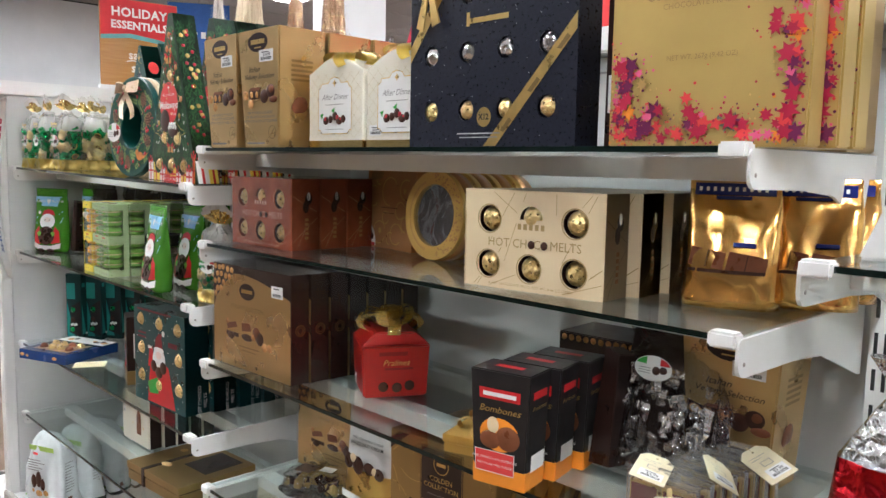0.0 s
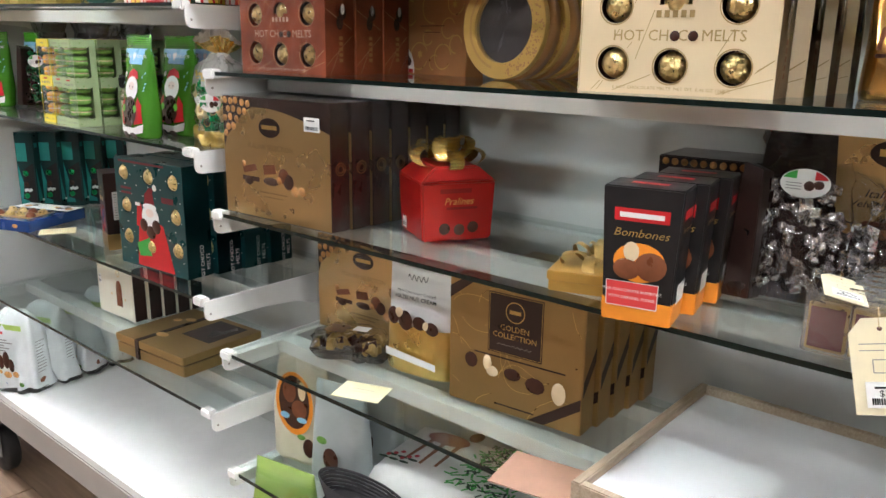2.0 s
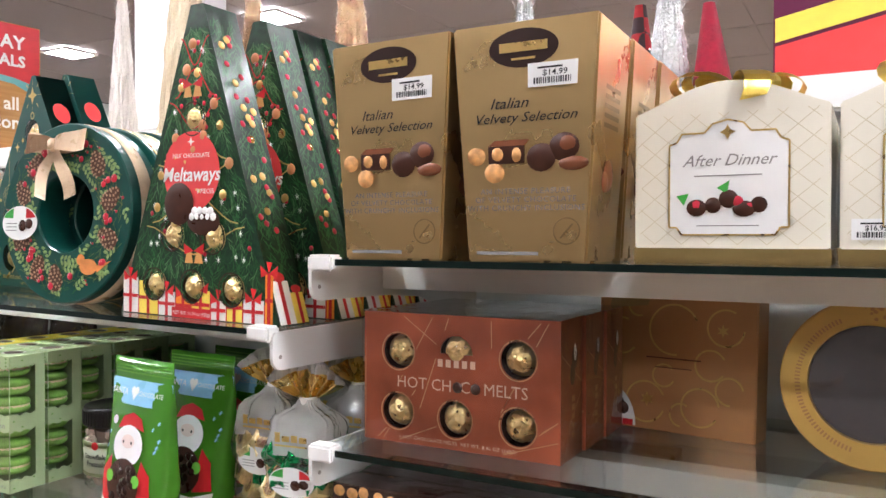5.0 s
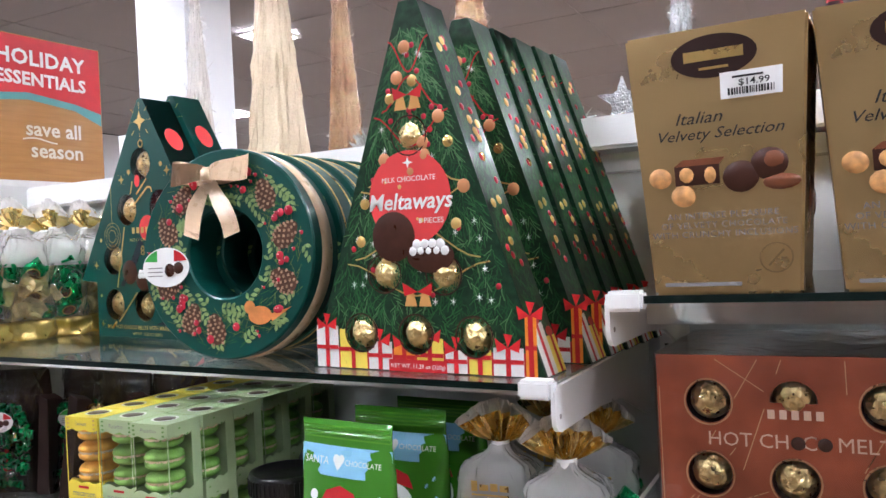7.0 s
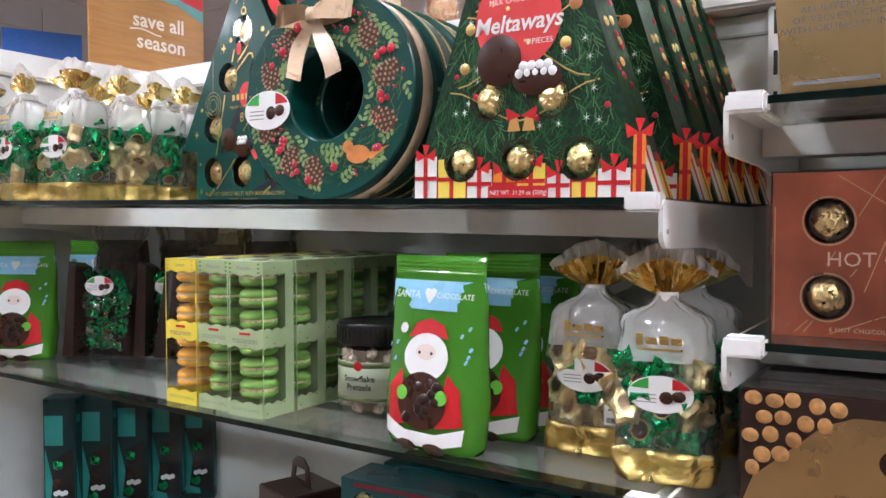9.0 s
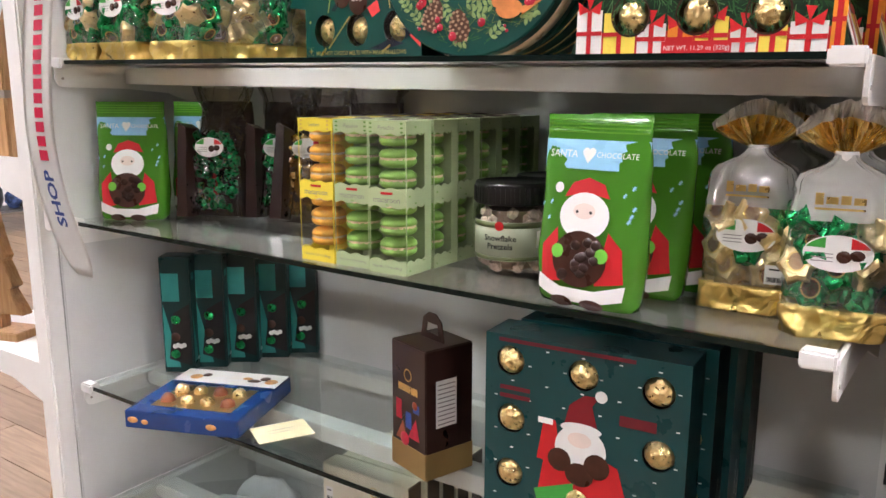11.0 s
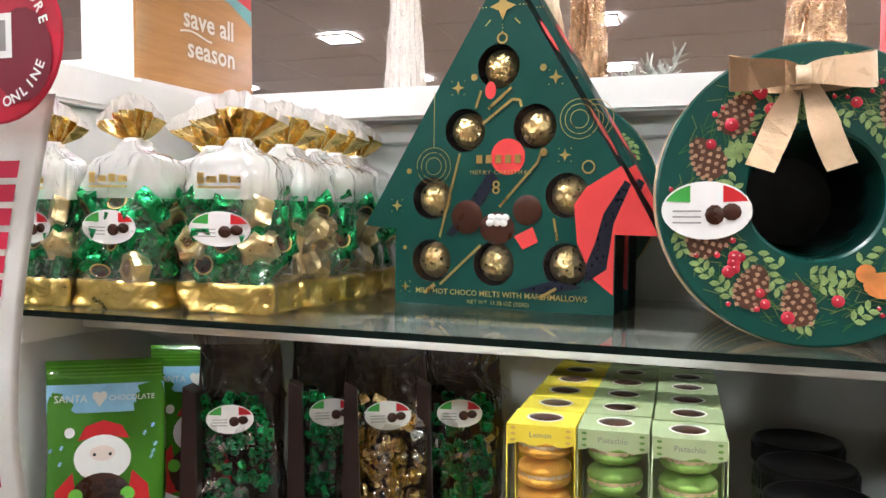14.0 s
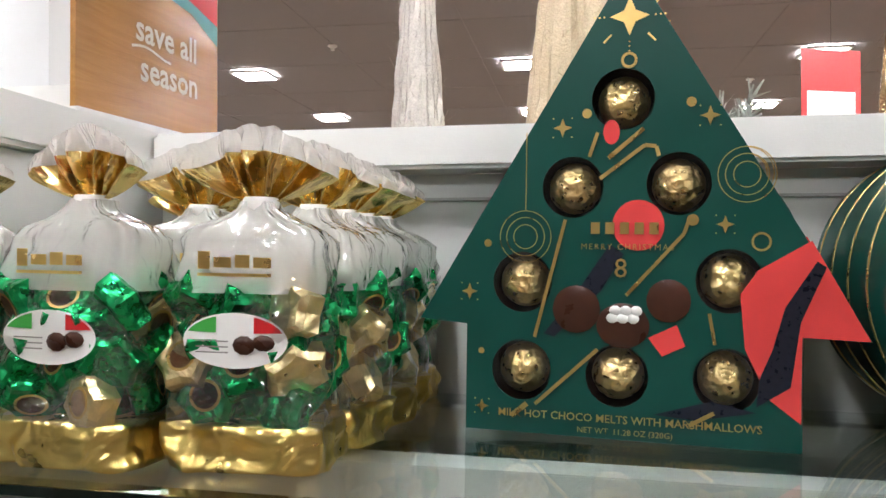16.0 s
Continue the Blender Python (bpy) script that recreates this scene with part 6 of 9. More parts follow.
def dinner_carton():
    """The cream carton with an arched lid, gold foot and gold bow."""
    t = thing("cream_gift_carton", "cream quilted gift carton, arched lid, gold bow", "chocolate box", group="cream gift cartons")
    W, H, D = 0.15, 0.125, 0.1
    arch = [(-W / 2, 0), (W / 2, 0), (W / 2, H)] + [(W / 2 * (1 - i / 6), H + 0.024 * math.sin(math.pi / 2 * i / 6) ** 1.2) for i in range(1, 12) if i < 7]
    arch += [(-W / 2 * (i / 6), H + 0.024 * math.sin(math.pi / 2 * (1 - i / 6)) ** 1.2) for i in range(1, 6)] + [(-W / 2, H)]
    part("carton", prism(arch, 0, D, 0.0012), IVORY, t)
    part("gold_foot", box(-W / 2 - 0.0008, W / 2 + 0.0008, -0.0008, D + 0.0008, 0, 0.014, 0.001), mat("gold_gloss", (0.8, 0.6, 0.25), 0.2, 1.0, 0.08, 20), t)
    m = front(0)
    quilt = []
    for k in range(-8, 16):
        for s in (1, -1):
            a, b = (k * 0.022 - 0.08, 0.016), (k * 0.022 - 0.08 + s * 0.125, 0.016 + 0.107)
            lo, hi = -W / 2 + 0.002, W / 2 - 0.002
            pts = []
            for f in range(26):
                u, v = a[0] + (b[0] - a[0]) * f / 25, a[1] + (b[1] - a[1]) * f / 25
                if lo < u < hi:
                    pts.append((u, v))
            if len(pts) > 2:
                quilt += line([pts[0], pts[-1]], 0.0006)
    art(t, "quilt_print", mat("quilt_line", (0.62, 0.55, 0.38), 0.5), quilt, m, 0.0005)
    fr = [(-0.046, 0.03), (-0.04, 0.03), (-0.036, 0.024), (0.036, 0.024), (0.04, 0.03), (0.046, 0.03), (0.046, 0.098), (0.04, 0.1), (0.036, 0.107), (0.018, 0.107), (0.012, 0.114), (0, 0.117), (-0.012, 0.114), (-0.018, 0.107), (-0.036, 0.107), (-0.04, 0.1), (-0.046, 0.098)]
    pl = art(t, "white_panel", PAPER, [fr], m, 0.0007, "white printed panel with gold frame")
    art(pl, "gold_frame", COPPER_GOLD, line(fr + fr[:1], 0.0014) + [star(0, 0.107, 0.006, 0.003, 4)], m, 0.0011)
    text(pl, "After Dinner", 0, 0.084, 0.0135, GREY_INK, m, 0.0012, shear=0.4)
    art(pl, "small_print", GREY_INK, [rect(-0.026, 0.0715, 0.026, 0.0725), rect(-0.024, 0.031, 0.024, 0.0318)], m, 0.001)
    art(pl, "chocolate_picture", CHOC, [disc(-0.024, 0.046, 0.008, 0.007, 14), disc(-0.011, 0.048, 0.0065, n=14), disc(0.001, 0.053, 0.0075, n=14), disc(0.013, 0.045, 0.009, 0.0065, 14), disc(0.024, 0.048, 0.0065, n=14)], m, 0.0012)
    art(pl, "berry_picture", BERRY, [disc(-0.024, 0.0475, 0.005, n=12), disc(0.008, 0.051, 0.0045, n=12), disc(0.016, 0.047, 0.0045, 0.003, 12)], m, 0.0016)
    art(pl, "leaf_picture", GREEN, [[(-0.04, 0.056), (-0.03, 0.058), (-0.034, 0.048)], [(-0.008, 0.062), (0.002, 0.068), (0.0, 0.057)]], m, 0.0018)
    bow(t, (0, D * 0.4, H + 0.012), 0.056, foil("bow_gold", (0.80, 0.58, 0.12), 0.3, 20, 0.3, 0.75), 5, "gold_bow", 3, 0.3)
    return t


dc = dinner_carton()
dc.matrix_basis = pose(0.4, 0.05, ZR["s1"], 0, 0, 0)
d2 = copy_thing(dc, pose(0.556, 0.052, ZR["s1"], 0, 0, -1))
price(d2, -0.052, 0.028, front(0), 0.03, 0.016, "$16.99")
copies(dc, [pose(0.4, 0.16, ZR["s1"]), pose(0.556, 0.16, ZR["s1"])])

# the navy box with twelve sweets and a ribbon
t = thing("navy_praline_box", "large navy praline box with twelve foil sweets and gold ribbon", "chocolate box", (0.758, 0.03, ZR["s1"]), -1)
W, H = 0.3, 0.262
spots = [(-0.105 + 0.07 * i, 0.05 + 0.077 * j) for i in range(4) for j in range(3)]
walled(t, W, H, 0.045, NAVY, [disc(u, v, 0.0145, n=20)[::-1] for u, v in spots], tray=0.02, tray_mat=NAVY)
for i, (u, v) in enumerate(spots):
    part("foil_sweet", ball(0.0142, (u, 0.008, v), 0.8, 0.1, i, 2), GOLD_BALL if (i * 7) % 3 == 0 else SILVER_FOIL, t, smooth=True)
m = front(0)
art(t, "gold_ribbon", COPPER_GOLD, [[(0.0, 0.002), (0.022, 0.002), (0.149, 0.138), (0.149, 0.158)], [(-0.149, 0.12), (-0.149, 0.142), (-0.06, 0.258), (-0.04, 0.258)]], m, 0.0008, "printed gold ribbon")
art(t, "ribbon_mark", BRONZE_CARD, [[(0.03 + 0.045 * k, 0.022 + 0.048 * k), (0.036 + 0.045 * k, 0.02 + 0.048 * k), (0.05 + 0.045 * k, 0.034 + 0.048 * k), (0.045 + 0.045 * k, 0.038 + 0.048 * k)] for k in range(3)], m, 0.0012)
art(t, "gold_mark", COPPER_GOLD, [rect(-0.03, 0.163, 0.04, 0.17), rect(-0.036, 0.16, -0.03, 0.178)], m, 0.0008)
art(t, "count_disc", COPPER_GOLD, [disc(0.0, 0.04, 0.013, n=20)], m, 0.0009)
text(t, "X12", 0.0, 0.04, 0.011, INK, m, 0.0013, bold=0.0003)
art(t, "small_print", mat("pale_ink", (0.5, 0.5, 0.5), 0.5), [rect(-0.05, 0.018, 0.03, 0.0195), rect(-0.045, 0.013, 0.025, 0.0142)], m, 0.0008)
rng = random.Random(12)
art(t, "star_print", mat("pale_ink", (0.5, 0.5, 0.5), 0.5), [disc(rng.uniform(-0.14, 0.14), rng.uniform(0.01, 0.25), 0.0007, n=5) for k in range(70)], m, 0.0005)
b = bow(t, (-0.1, -0.012, 0.232), 0.032, COPPER_GOLD, 2, "gold_bow", 5)
part("ribbon_tail", prism([(-0.106, 0.225), (-0.098, 0.225), (-0.08, 0.17), (-0.095, 0.165)], -0.01, -0.008), COPPER_GOLD, b)
part("ribbon_tail", prism([(-0.108, 0.225), (-0.1, 0.225), (-0.112, 0.16), (-0.126, 0.166)], -0.011, -0.009), COPPER_GOLD, b)

# dark box seen between
t = thing("dark_festive_box", "narrow dark chocolate box with a white sticker", "chocolate box", (0.905, 0.17, ZR["s1"]), 0)
part("carton", box(-0.055, 0.055, 0, 0.06, 0, 0.25, 0.0015), DARK_BROWN, t)
art(t, "white_sticker", PAPER, [rect(-0.05, 0.05, 0.0, 0.1)], front(0), 0.0008)
art(t, "chocolate_picture", CHOC, [disc(-0.03, 0.08, 0.01, n=12), disc(-0.02, 0.065, 0.011, n=12)], front(0), 0.0012)
art(t, "star_print", RED, [star(-0.03, 0.18, 0.008, 0.003, 6), star(-0.01, 0.15, 0.006, 0.002, 6)], front(0), 0.0008)


def floral_box():
    t = thing("floral_gold_box", "large matt gold praline box with painted flower splashes", "chocolate box", group="floral gold boxes")
    W, H = 0.222, 0.24
    part("carton", box(-W / 2, W / 2, 0, 0.034, 0, H, 0.002), mat("matt_gold_card", (0.55, 0.39, 0.13), 0.4, 0.45, 0.06, 12), t)
    m = front(0)
    rng = random.Random(21)
    inks = ((COPPER_GOLD, 20), (mat("petrol_print", (0.16, 0.24, 0.17), 0.4), 12), (ORANGE, 22), (PINK, 40), (CORAL, 44), (PLUM, 30), (mat("crimson_leaf_print", (0.42, 0.015, 0.05), 0.4), 46))
    for i, (ink, count) in enumerate(inks):
        sh = []
        for k in range(count):
            edge = rng.random()
            if edge < 0.45:
                c = (rng.uniform(-W / 2, W / 2), abs(rng.gauss(0.0, 0.022)))
            elif edge < 0.75:
                c = (W / 2 - abs(rng.gauss(0.0, 0.018)), rng.uniform(0.0, H))
            else:
                c = (-W / 2 + abs(rng.gauss(0.0, 0.016)), rng.uniform(0.0, 0.1))
            # a ragged leaf with five or six points, then a few drops of paint thrown off it
            n, big, t0 = rng.choice((5, 6, 7)), rng.uniform(0.005, 0.013), rng.uniform(0, 360)
            made = [[(c[0] + big * (rng.uniform(0.8, 1.1) if q % 2 else rng.uniform(0.35, 0.55)) * math.cos(radians(t0 + 180 * q / n)), c[1] + big * (rng.uniform(0.8, 1.1) if q % 2 else rng.uniform(0.35, 0.55)) * math.sin(radians(t0 + 180 * q / n))) for q in range(2 * n)]]
            made += [disc(c[0] + rng.gauss(0, 0.013), c[1] + rng.gauss(0, 0.013), rng.uniform(0.0004, 0.0018), n=7) for q in range(4)]
            sh += [p for p in made if all(abs(u) < W / 2 - 0.001 and 0.001 < v < H - 0.001 for u, v in p)]
        art(t, "flower_print", ink, sh, m, 0.0005 + 0.0002 * i)
    art(t, "round_mark", BRONZE_CARD, arc(-0.005, 0.205, 0.021, 0.0018, n=30) + [rect(-0.018, 0.203, 0.008, 0.211)], m, 0.0024)
    text(t, "GOLDEN COLLECTION", 0.0, 0.159, 0.0125, BRONZE_CARD, m, 0.0024, bold=0.0002)
    text(t, "CHOCOLATE PRALINES", 0.0, 0.147, 0.0088, BRONZE_CARD, m, 0.0024)
    text(t, "NET WT. 267g (9.42 OZ)", 0.0, 0.093, 0.0075, BRONZE_CARD, m, 0.0024)
    b = art(t, "bow_sticker", PAPER, [rect(-W / 2 + 0.01, H - 0.05, -W / 2 + 0.045, H - 0.012)], m, 0.0024)
    part("copper_bow", ball(0.007, (-W / 2 + 0.032, -0.006, H - 0.02), 0.7), COPPER_GOLD, b, smooth=True)
    art(b, "copper_ribbon", mat("copper_ribbon", (0.62, 0.33, 0.12), 0.3, 0.7), [[(-W / 2 + 0.032, H - 0.02), (-W / 2 + 0.002, H - 0.075), (-W / 2 + 0.002, H - 0.06), (-W / 2 + 0.026, H - 0.015)], [(-W / 2 + 0.03, H - 0.02), (-W / 2 + 0.022, H - 0.06), (-W / 2 + 0.036, H - 0.055), (-W / 2 + 0.04, H - 0.02)], disc(-W / 2 + 0.05, H - 0.012, 0.016, 0.007, 14), disc(-W / 2 + 0.016, H - 0.014, 0.014, 0.007, 14)], m, 0.003)
    return t


fb = floral_box()
fb.matrix_basis = pose(1.064, 0.03, ZR["s1"])
copies(fb, [pose(1.078, 0.069, ZR["s1"]), pose(1.08, 0.108, ZR["s1"])])
t = thing("tall_bronze_carton", "tall plain bronze carton standing on glass", "chocolate box", (1.09, 0.24, ZR["s1"]), 0)
part("carton", box(-0.05, 0.05, 0, 0.09, 0, 0.22, 0.002), BRONZE_CARD, t)
part("lid_flap", box(-0.049, 0.049, 0.001, 0.089, 0.2203, 0.2215), GOLD_CARD, t)


# ---- second shelf, right bay ----
def melts_carton(card, line_mat, ink, label, group):
    """A carton with six round windows on foil balls, printed with crossing gold lines."""
    t = thing("hot_chocolate_carton", label, "chocolate box", group=group)
    W, H, D = 0.216, 0.132, 0.06
    spots = [(-0.066, 0.093), (0.066, 0.093), (-0.067, 0.032), (-0.001, 0.03), (0.066, 0.03)]
    half = [(-0.018, 0.094)] + disc(0, 0.094, 0.018, n=14, a0=180, a1=0)[1:]
    walled(t, W, H, D, card, [disc(u, v, 0.018, n=26)[::-1] for u, v in spots] + [half], tray=0.032)
    gold_balls(t, spots + [(0.0, 0.097)], 0.0165, 0.012)
    m = front(0)
    rng = random.Random(9)
    ls = []
    for k in range(13):
        a = (rng.uniform(-W / 2, W / 2), rng.choice((0.003, H - 0.003)))
        b = (max(-W / 2 + 0.002, min(W / 2 - 0.002, a[0] + rng.uniform(-0.07, 0.07))), rng.uniform(0.02, H - 0.02))
        pts = [(a[0] + (b[0] - a[0]) * q / 16, a[1] + (b[1] - a[1]) * q / 16) for q in range(17)]
        for p, q in zip(pts, pts[1:]):
            if all(math.hypot(p[0] - u, p[1] - v) > 0.021 and math.hypot(q[0] - u, q[1] - v) > 0.021 for u, v in spots + [(0, 0.1)]):
                ls += line([p, q], 0.0008)
    art(t, "gold_line_print", line_mat, ls, m, 0.0005)
    art(t, "window_rim", line_mat, [q for u, v in spots for q in arc(u, v, 0.0192, 0.0014, n=24)], m, 0.0007)
    art(t, "mark_bar", ink, [rect(-0.02 + 0.009 * k, 0.081, -0.0145 + 0.009 * k, 0.0885) for k in range(5)], m, 0.0009)
    text(t, "HOT CH", -0.004, 0.062, 0.0165, ink, m, 0.0009, align="RIGHT")
    text(t, "C", 0.0105, 0.062, 0.0165, ink, m, 0.0009)
    text(t, "MELTS", 0.03, 0.062, 0.0165, ink, m, 0.0009, align="LEFT")
    art(t, "dot_print", CHOC, [disc(0.002, 0.062, 0.0055, n=14), disc(0.0215, 0.062, 0.0055, n=14)], m, 0.0009)
    text(t, "6 HOT CHOCOLATE MELTS  NET WT. 8.46 OZ (240G)", 0, 0.0065, 0.005, ink, m, 0.0009, space=1.1)
    s = side(W / 2)
    art(t, "side_window", DARK_BROWN, [disc(0.036, 0.095, 0.008, 0.011, 16), disc(0.03, 0.08, 0.007, 0.011, 16)], s, 0.0008)
    art(t, "side_highlight", PAPER, [disc(0.036, 0.1, 0.004, 0.008, 12)], s, 0.0012)
    art(t, "side_mark", BROWN_CARD, [rect(0.028, 0.02 + 0.0085 * k, 0.036, 0.0255 + 0.0085 * k) for k in range(5)], s, 0.0008)
    art(t, "side_line_print", line_mat, line([(0.002, 0.015), (0.055, 0.06)], 0.0008) + line([(0.002, 0.1), (0.055, 0.07)], 0.0008) + line([(0.01, 0.002), (0.03, 0.04)], 0.0008), s, 0.0006)
    return t


SHRINK = clear("tight_film", (0.98, 0.98, 0.98), 0.07, 1.5, bump=0.3, bscale=22)
LINE_COPPER = mat("copper_line", (0.7, 0.4, 0.22), 0.3, 0.8)
LINE_GOLD = mat("pale_gold_line", (0.45, 0.3, 0.13), 0.35, 0.4)
cop = melts_carton(COPPER_CARD, LINE_COPPER, mat("rose_ink", (0.8, 0.55, 0.42), 0.4), "copper red carton with six windows on gold foil balls", "copper cartons")
part("shrink_wrap", box(-0.1092, 0.1092, -0.0032, 0.0612, 0.0, 0.1332), SHRINK, cop)
cop.matrix_basis = pose(0.147, 0.06, ZR["s2"], 0, 0, 0)
copies(cop, [pose(0.148 + 0.002 * k, 0.06 + 0.0608 * k, ZR["s2"], 0, 0, 0.6) for k in range(1, 3)])
crm = melts_carton(CREAM_CARD, LINE_GOLD, LINE_GOLD, "cream carton with six windows on gold foil balls", "cream cartons")
crm.matrix_basis = pose(0.825, 0.052, ZR["s2"], 0, 0, 6)
copies(crm, [pose(0.829 + 0.006 * k, 0.054 + 0.0625 * k, ZR["s2"], 0, 0, 6) for k in range(1, 4)])

# the brown box with circles, leaning back
t = thing("brown_circle_box", "square coppery brown chocolate box printed with gold circles", "chocolate box", (0.315, 0.235, ZR["s2"]), -8, rx=-4)
part("carton", box(-0.087, 0.087, 0, 0.04, 0, 0.152, 0.0012), BROWN_CARD, t)
m = front(0)
rng = random.Random(14)
cs = []
for u, v, r in ((0.03, 0.03, 0.02), (0.055, 0.115, 0.019), (0.0, 0.11, 0.027), (-0.06, 0.1, 0.02), (0.04, 0.075, 0.016), (-0.01, 0.06, 0.012), (0.06, 0.05, 0.014), (-0.04, 0.135, 0.012), (-0.03, 0.03, 0.022), (0.01, 0.02, 0.012)):
    cs += arc(u, v, r, 0.002, rng.uniform(0, 90), rng.uniform(250, 360), 24)
cs += [star(-0.028, 0.033, 0.008, 0.004, 6), star(0.052, 0.112, 0.007, 0.003, 6)]
art(t, "circle_print", COPPER_GOLD, cs, m, 0.0006)
art(t, "line_print", CHOC2, [rect(-0.03, 0.078, 0.03, 0.0795), rect(-0.02, 0.068, 0.02, 0.0692)], m, 0.0008)
art(t, "window_patch", BRONZE_CARD, [[(-0.075, 0.13), (-0.03, 0.135), (-0.025, 0.148), (-0.07, 0.149)]], m, 0.0009)
q = art(t, "corner_sticker", PAPER, [[(-0.082, 0.002)] + disc(-0.082, 0.002, 0.042, 0.047, 12, 0, 90)], m, 0.0011, "white quarter-round corner sticker")
art(q, "chocolate_picture", CHOC, [disc(-0.07, 0.022, 0.006, n=10), disc(-0.06, 0.027, 0.006, n=10), disc(-0.055, 0.02, 0.007, n=10)], m, 0.0015)
art(q, "flag_green", GREEN, [rect(-0.082, 0.002, -0.07, 0.0085)], m, 0.0015)
art(q, "flag_red", RED, [rect(-0.055, 0.002, -0.043, 0.0085)], m, 0.0015)


def round_tin():
    t = thing("round_truffle_box", "round gold box with a large clear window on cocoa truffles", "chocolate box", group="round gold boxes")
    R, r = 0.0765, 0.053
    g = mat("golden_rim_card", (0.72, 0.45, 0.12), 0.38, 0.25, 0.06, 20, coat=0.2)
    part("lid_ring", revolve([(r, 0.0), (r, -0.002), (R - 0.001, -0.002), (R, -0.001), (R, 0.036), (r, 0.036), (r, 0.0)], 64, "y", (0, 0.002, R)), g, t)
    part("window", revolve([(0.0005, 0.004), (r - 0.0006, 0.004), (r - 0.0006, 0.0046), (0.0005, 0.0046)], 48, "y", (0, 0, R)), clear("creased_film", (0.95, 0.95, 0.95), 0.06, 2.6, 0.03, bump=0.9, bscale=16), t)
    part("cocoa_tray", revolve([(0.0005, 0.01), (r - 0.0003, 0.01), (r - 0.0003, 0.03), (0.0005, 0.03)], 48, "y", (0, 0, R)), mat("cocoa_paper", (0.05, 0.03, 0.03), 0.5, 0, 0.4, 25, 0.5, 40), t)
    part("side_band", revolve([(R, 0.01), (R + 0.0012, 0.01), (R + 0.0012, 0.034), (R, 0.034)], 64, "y", (0, 0, R)), BROWN_CARD, t, smooth=True)
    m = front(0, 0, R)
    rng = random.Random(5)
    fl = []
    for k in range(160):
        a, q = rng.uniform(-80, 95), rng.uniform(r + 0.002, R - 0.002)
        fl.append(disc(q * math.cos(radians(a)), q * math.sin(radians(a)), rng.uniform(0.0007, 0.0022), n=6))
    art(t, "fleck_print", BROWN_CARD, fl, m, 0.0006)
    ds = []
    for k in range(46):
        a = 115 + 3.1 * k
        c, s = math.cos(radians(a)), math.sin(radians(a))
        ds += line([((r + 0.006) * c, (r + 0.006) * s), ((r + 0.0105) * c, (r + 0.0105) * s)], 0.0016)
    art(t, "ring_lettering", BROWN_CARD, ds, m, 0.0006)
    return t


rt = round_tin()
rt.matrix_basis = pose(0.503, 0.175, ZR["s2"] + 0.001, -4, 0, -3)
copies(rt, [pose(0.503 + 0.008 * k, 0.175 + 0.041 * k, ZR["s2"] + 0.001, -3, 0, -3) for k in range(1, 4)])


def gold_pouch():
    t = thing("gold_chocolate_pouch", "shiny gold foil stand-up pouch of chocolate squares", "pouch", group="gold foil pouches")
    W, H = 0.054, 0.155
    prof = [(0, W, 0.026, 0), (0.01, W * 1.02, 0.03, 0), (0.06, W, 0.026, 0), (0.11, W, 0.015, 0), (0.14, W, 0.003, 0), (H, W, 0.0015, 0)]
    part("pouch", loft(prof, 44, 3, 0.15, 4, 30), foil("amber_foil", (0.86, 0.5, 0.16), 0.2, 9, 0.4), t, smooth=True)

    def skin(u, v, w):
        for (z0, w0, d0, _), (z1, w1, d1, _) in zip(prof, prof[1:]):
            if v <= z1:
                f = max(0, (v - z0) / (z1 - z0))
                hd = d0 + (d1 - d0) * f
                break
        k = max(0.0, 1 - min(1, abs(u) / W) ** 3) ** (1 / 3)
        return Vector((u, -hd * k * 1.04 - w - 0.001, v))

    blue = mat("deep_blue_print", (0.01, 0.02, 0.16), 0.25, 0, coat=0.5)
    bd = art(t, "blue_banner", blue, [rect(-0.046, 0.134, 0.046, 0.148), rect(-0.02, 0.129, 0.02, 0.133)], skin, 0.0006, "blue printed banner")
    art(bd, "mark_bar", PAPER, [rect(-0.041 + 0.0083 * k, 0.1385, -0.0375 + 0.0083 * k, 0.1435) for k in range(10)], skin, 0.0012)
    art(t, "chocolate_picture", CHOC2, [[(-0.046, 0.05), (-0.005, 0.046), (-0.002, 0.066), (-0.042, 0.072)], [(-0.002, 0.046), (0.042, 0.042), (0.044, 0.062), (0.002, 0.068)]], skin, 0.0007)
    art(t, "edge_print", CHOC, line([(-0.025, 0.049), (-0.022, 0.069)], 0.001) + line([(0.02, 0.045), (0.023, 0.065)], 0.001) + [rect(-0.046, 0.042, 0.042, 0.046)], skin, 0.0011)
    art(t, "blue_print", blue, [rect(0.005, 0.074, 0.03, 0.079)], skin, 0.0007)
    return t


gp = gold_pouch()
gp.matrix_basis = pose(1.043, 0.165, ZR["s2"], -2, 0, 16)
copies(gp, [pose(1.108, 0.235, ZR["s2"], -2, 0, 22), pose(1.05, 0.29, ZR["s2"], -2, 0, 15), pose(1.1, 0.32, ZR["s2"], -2, 0, 12)])


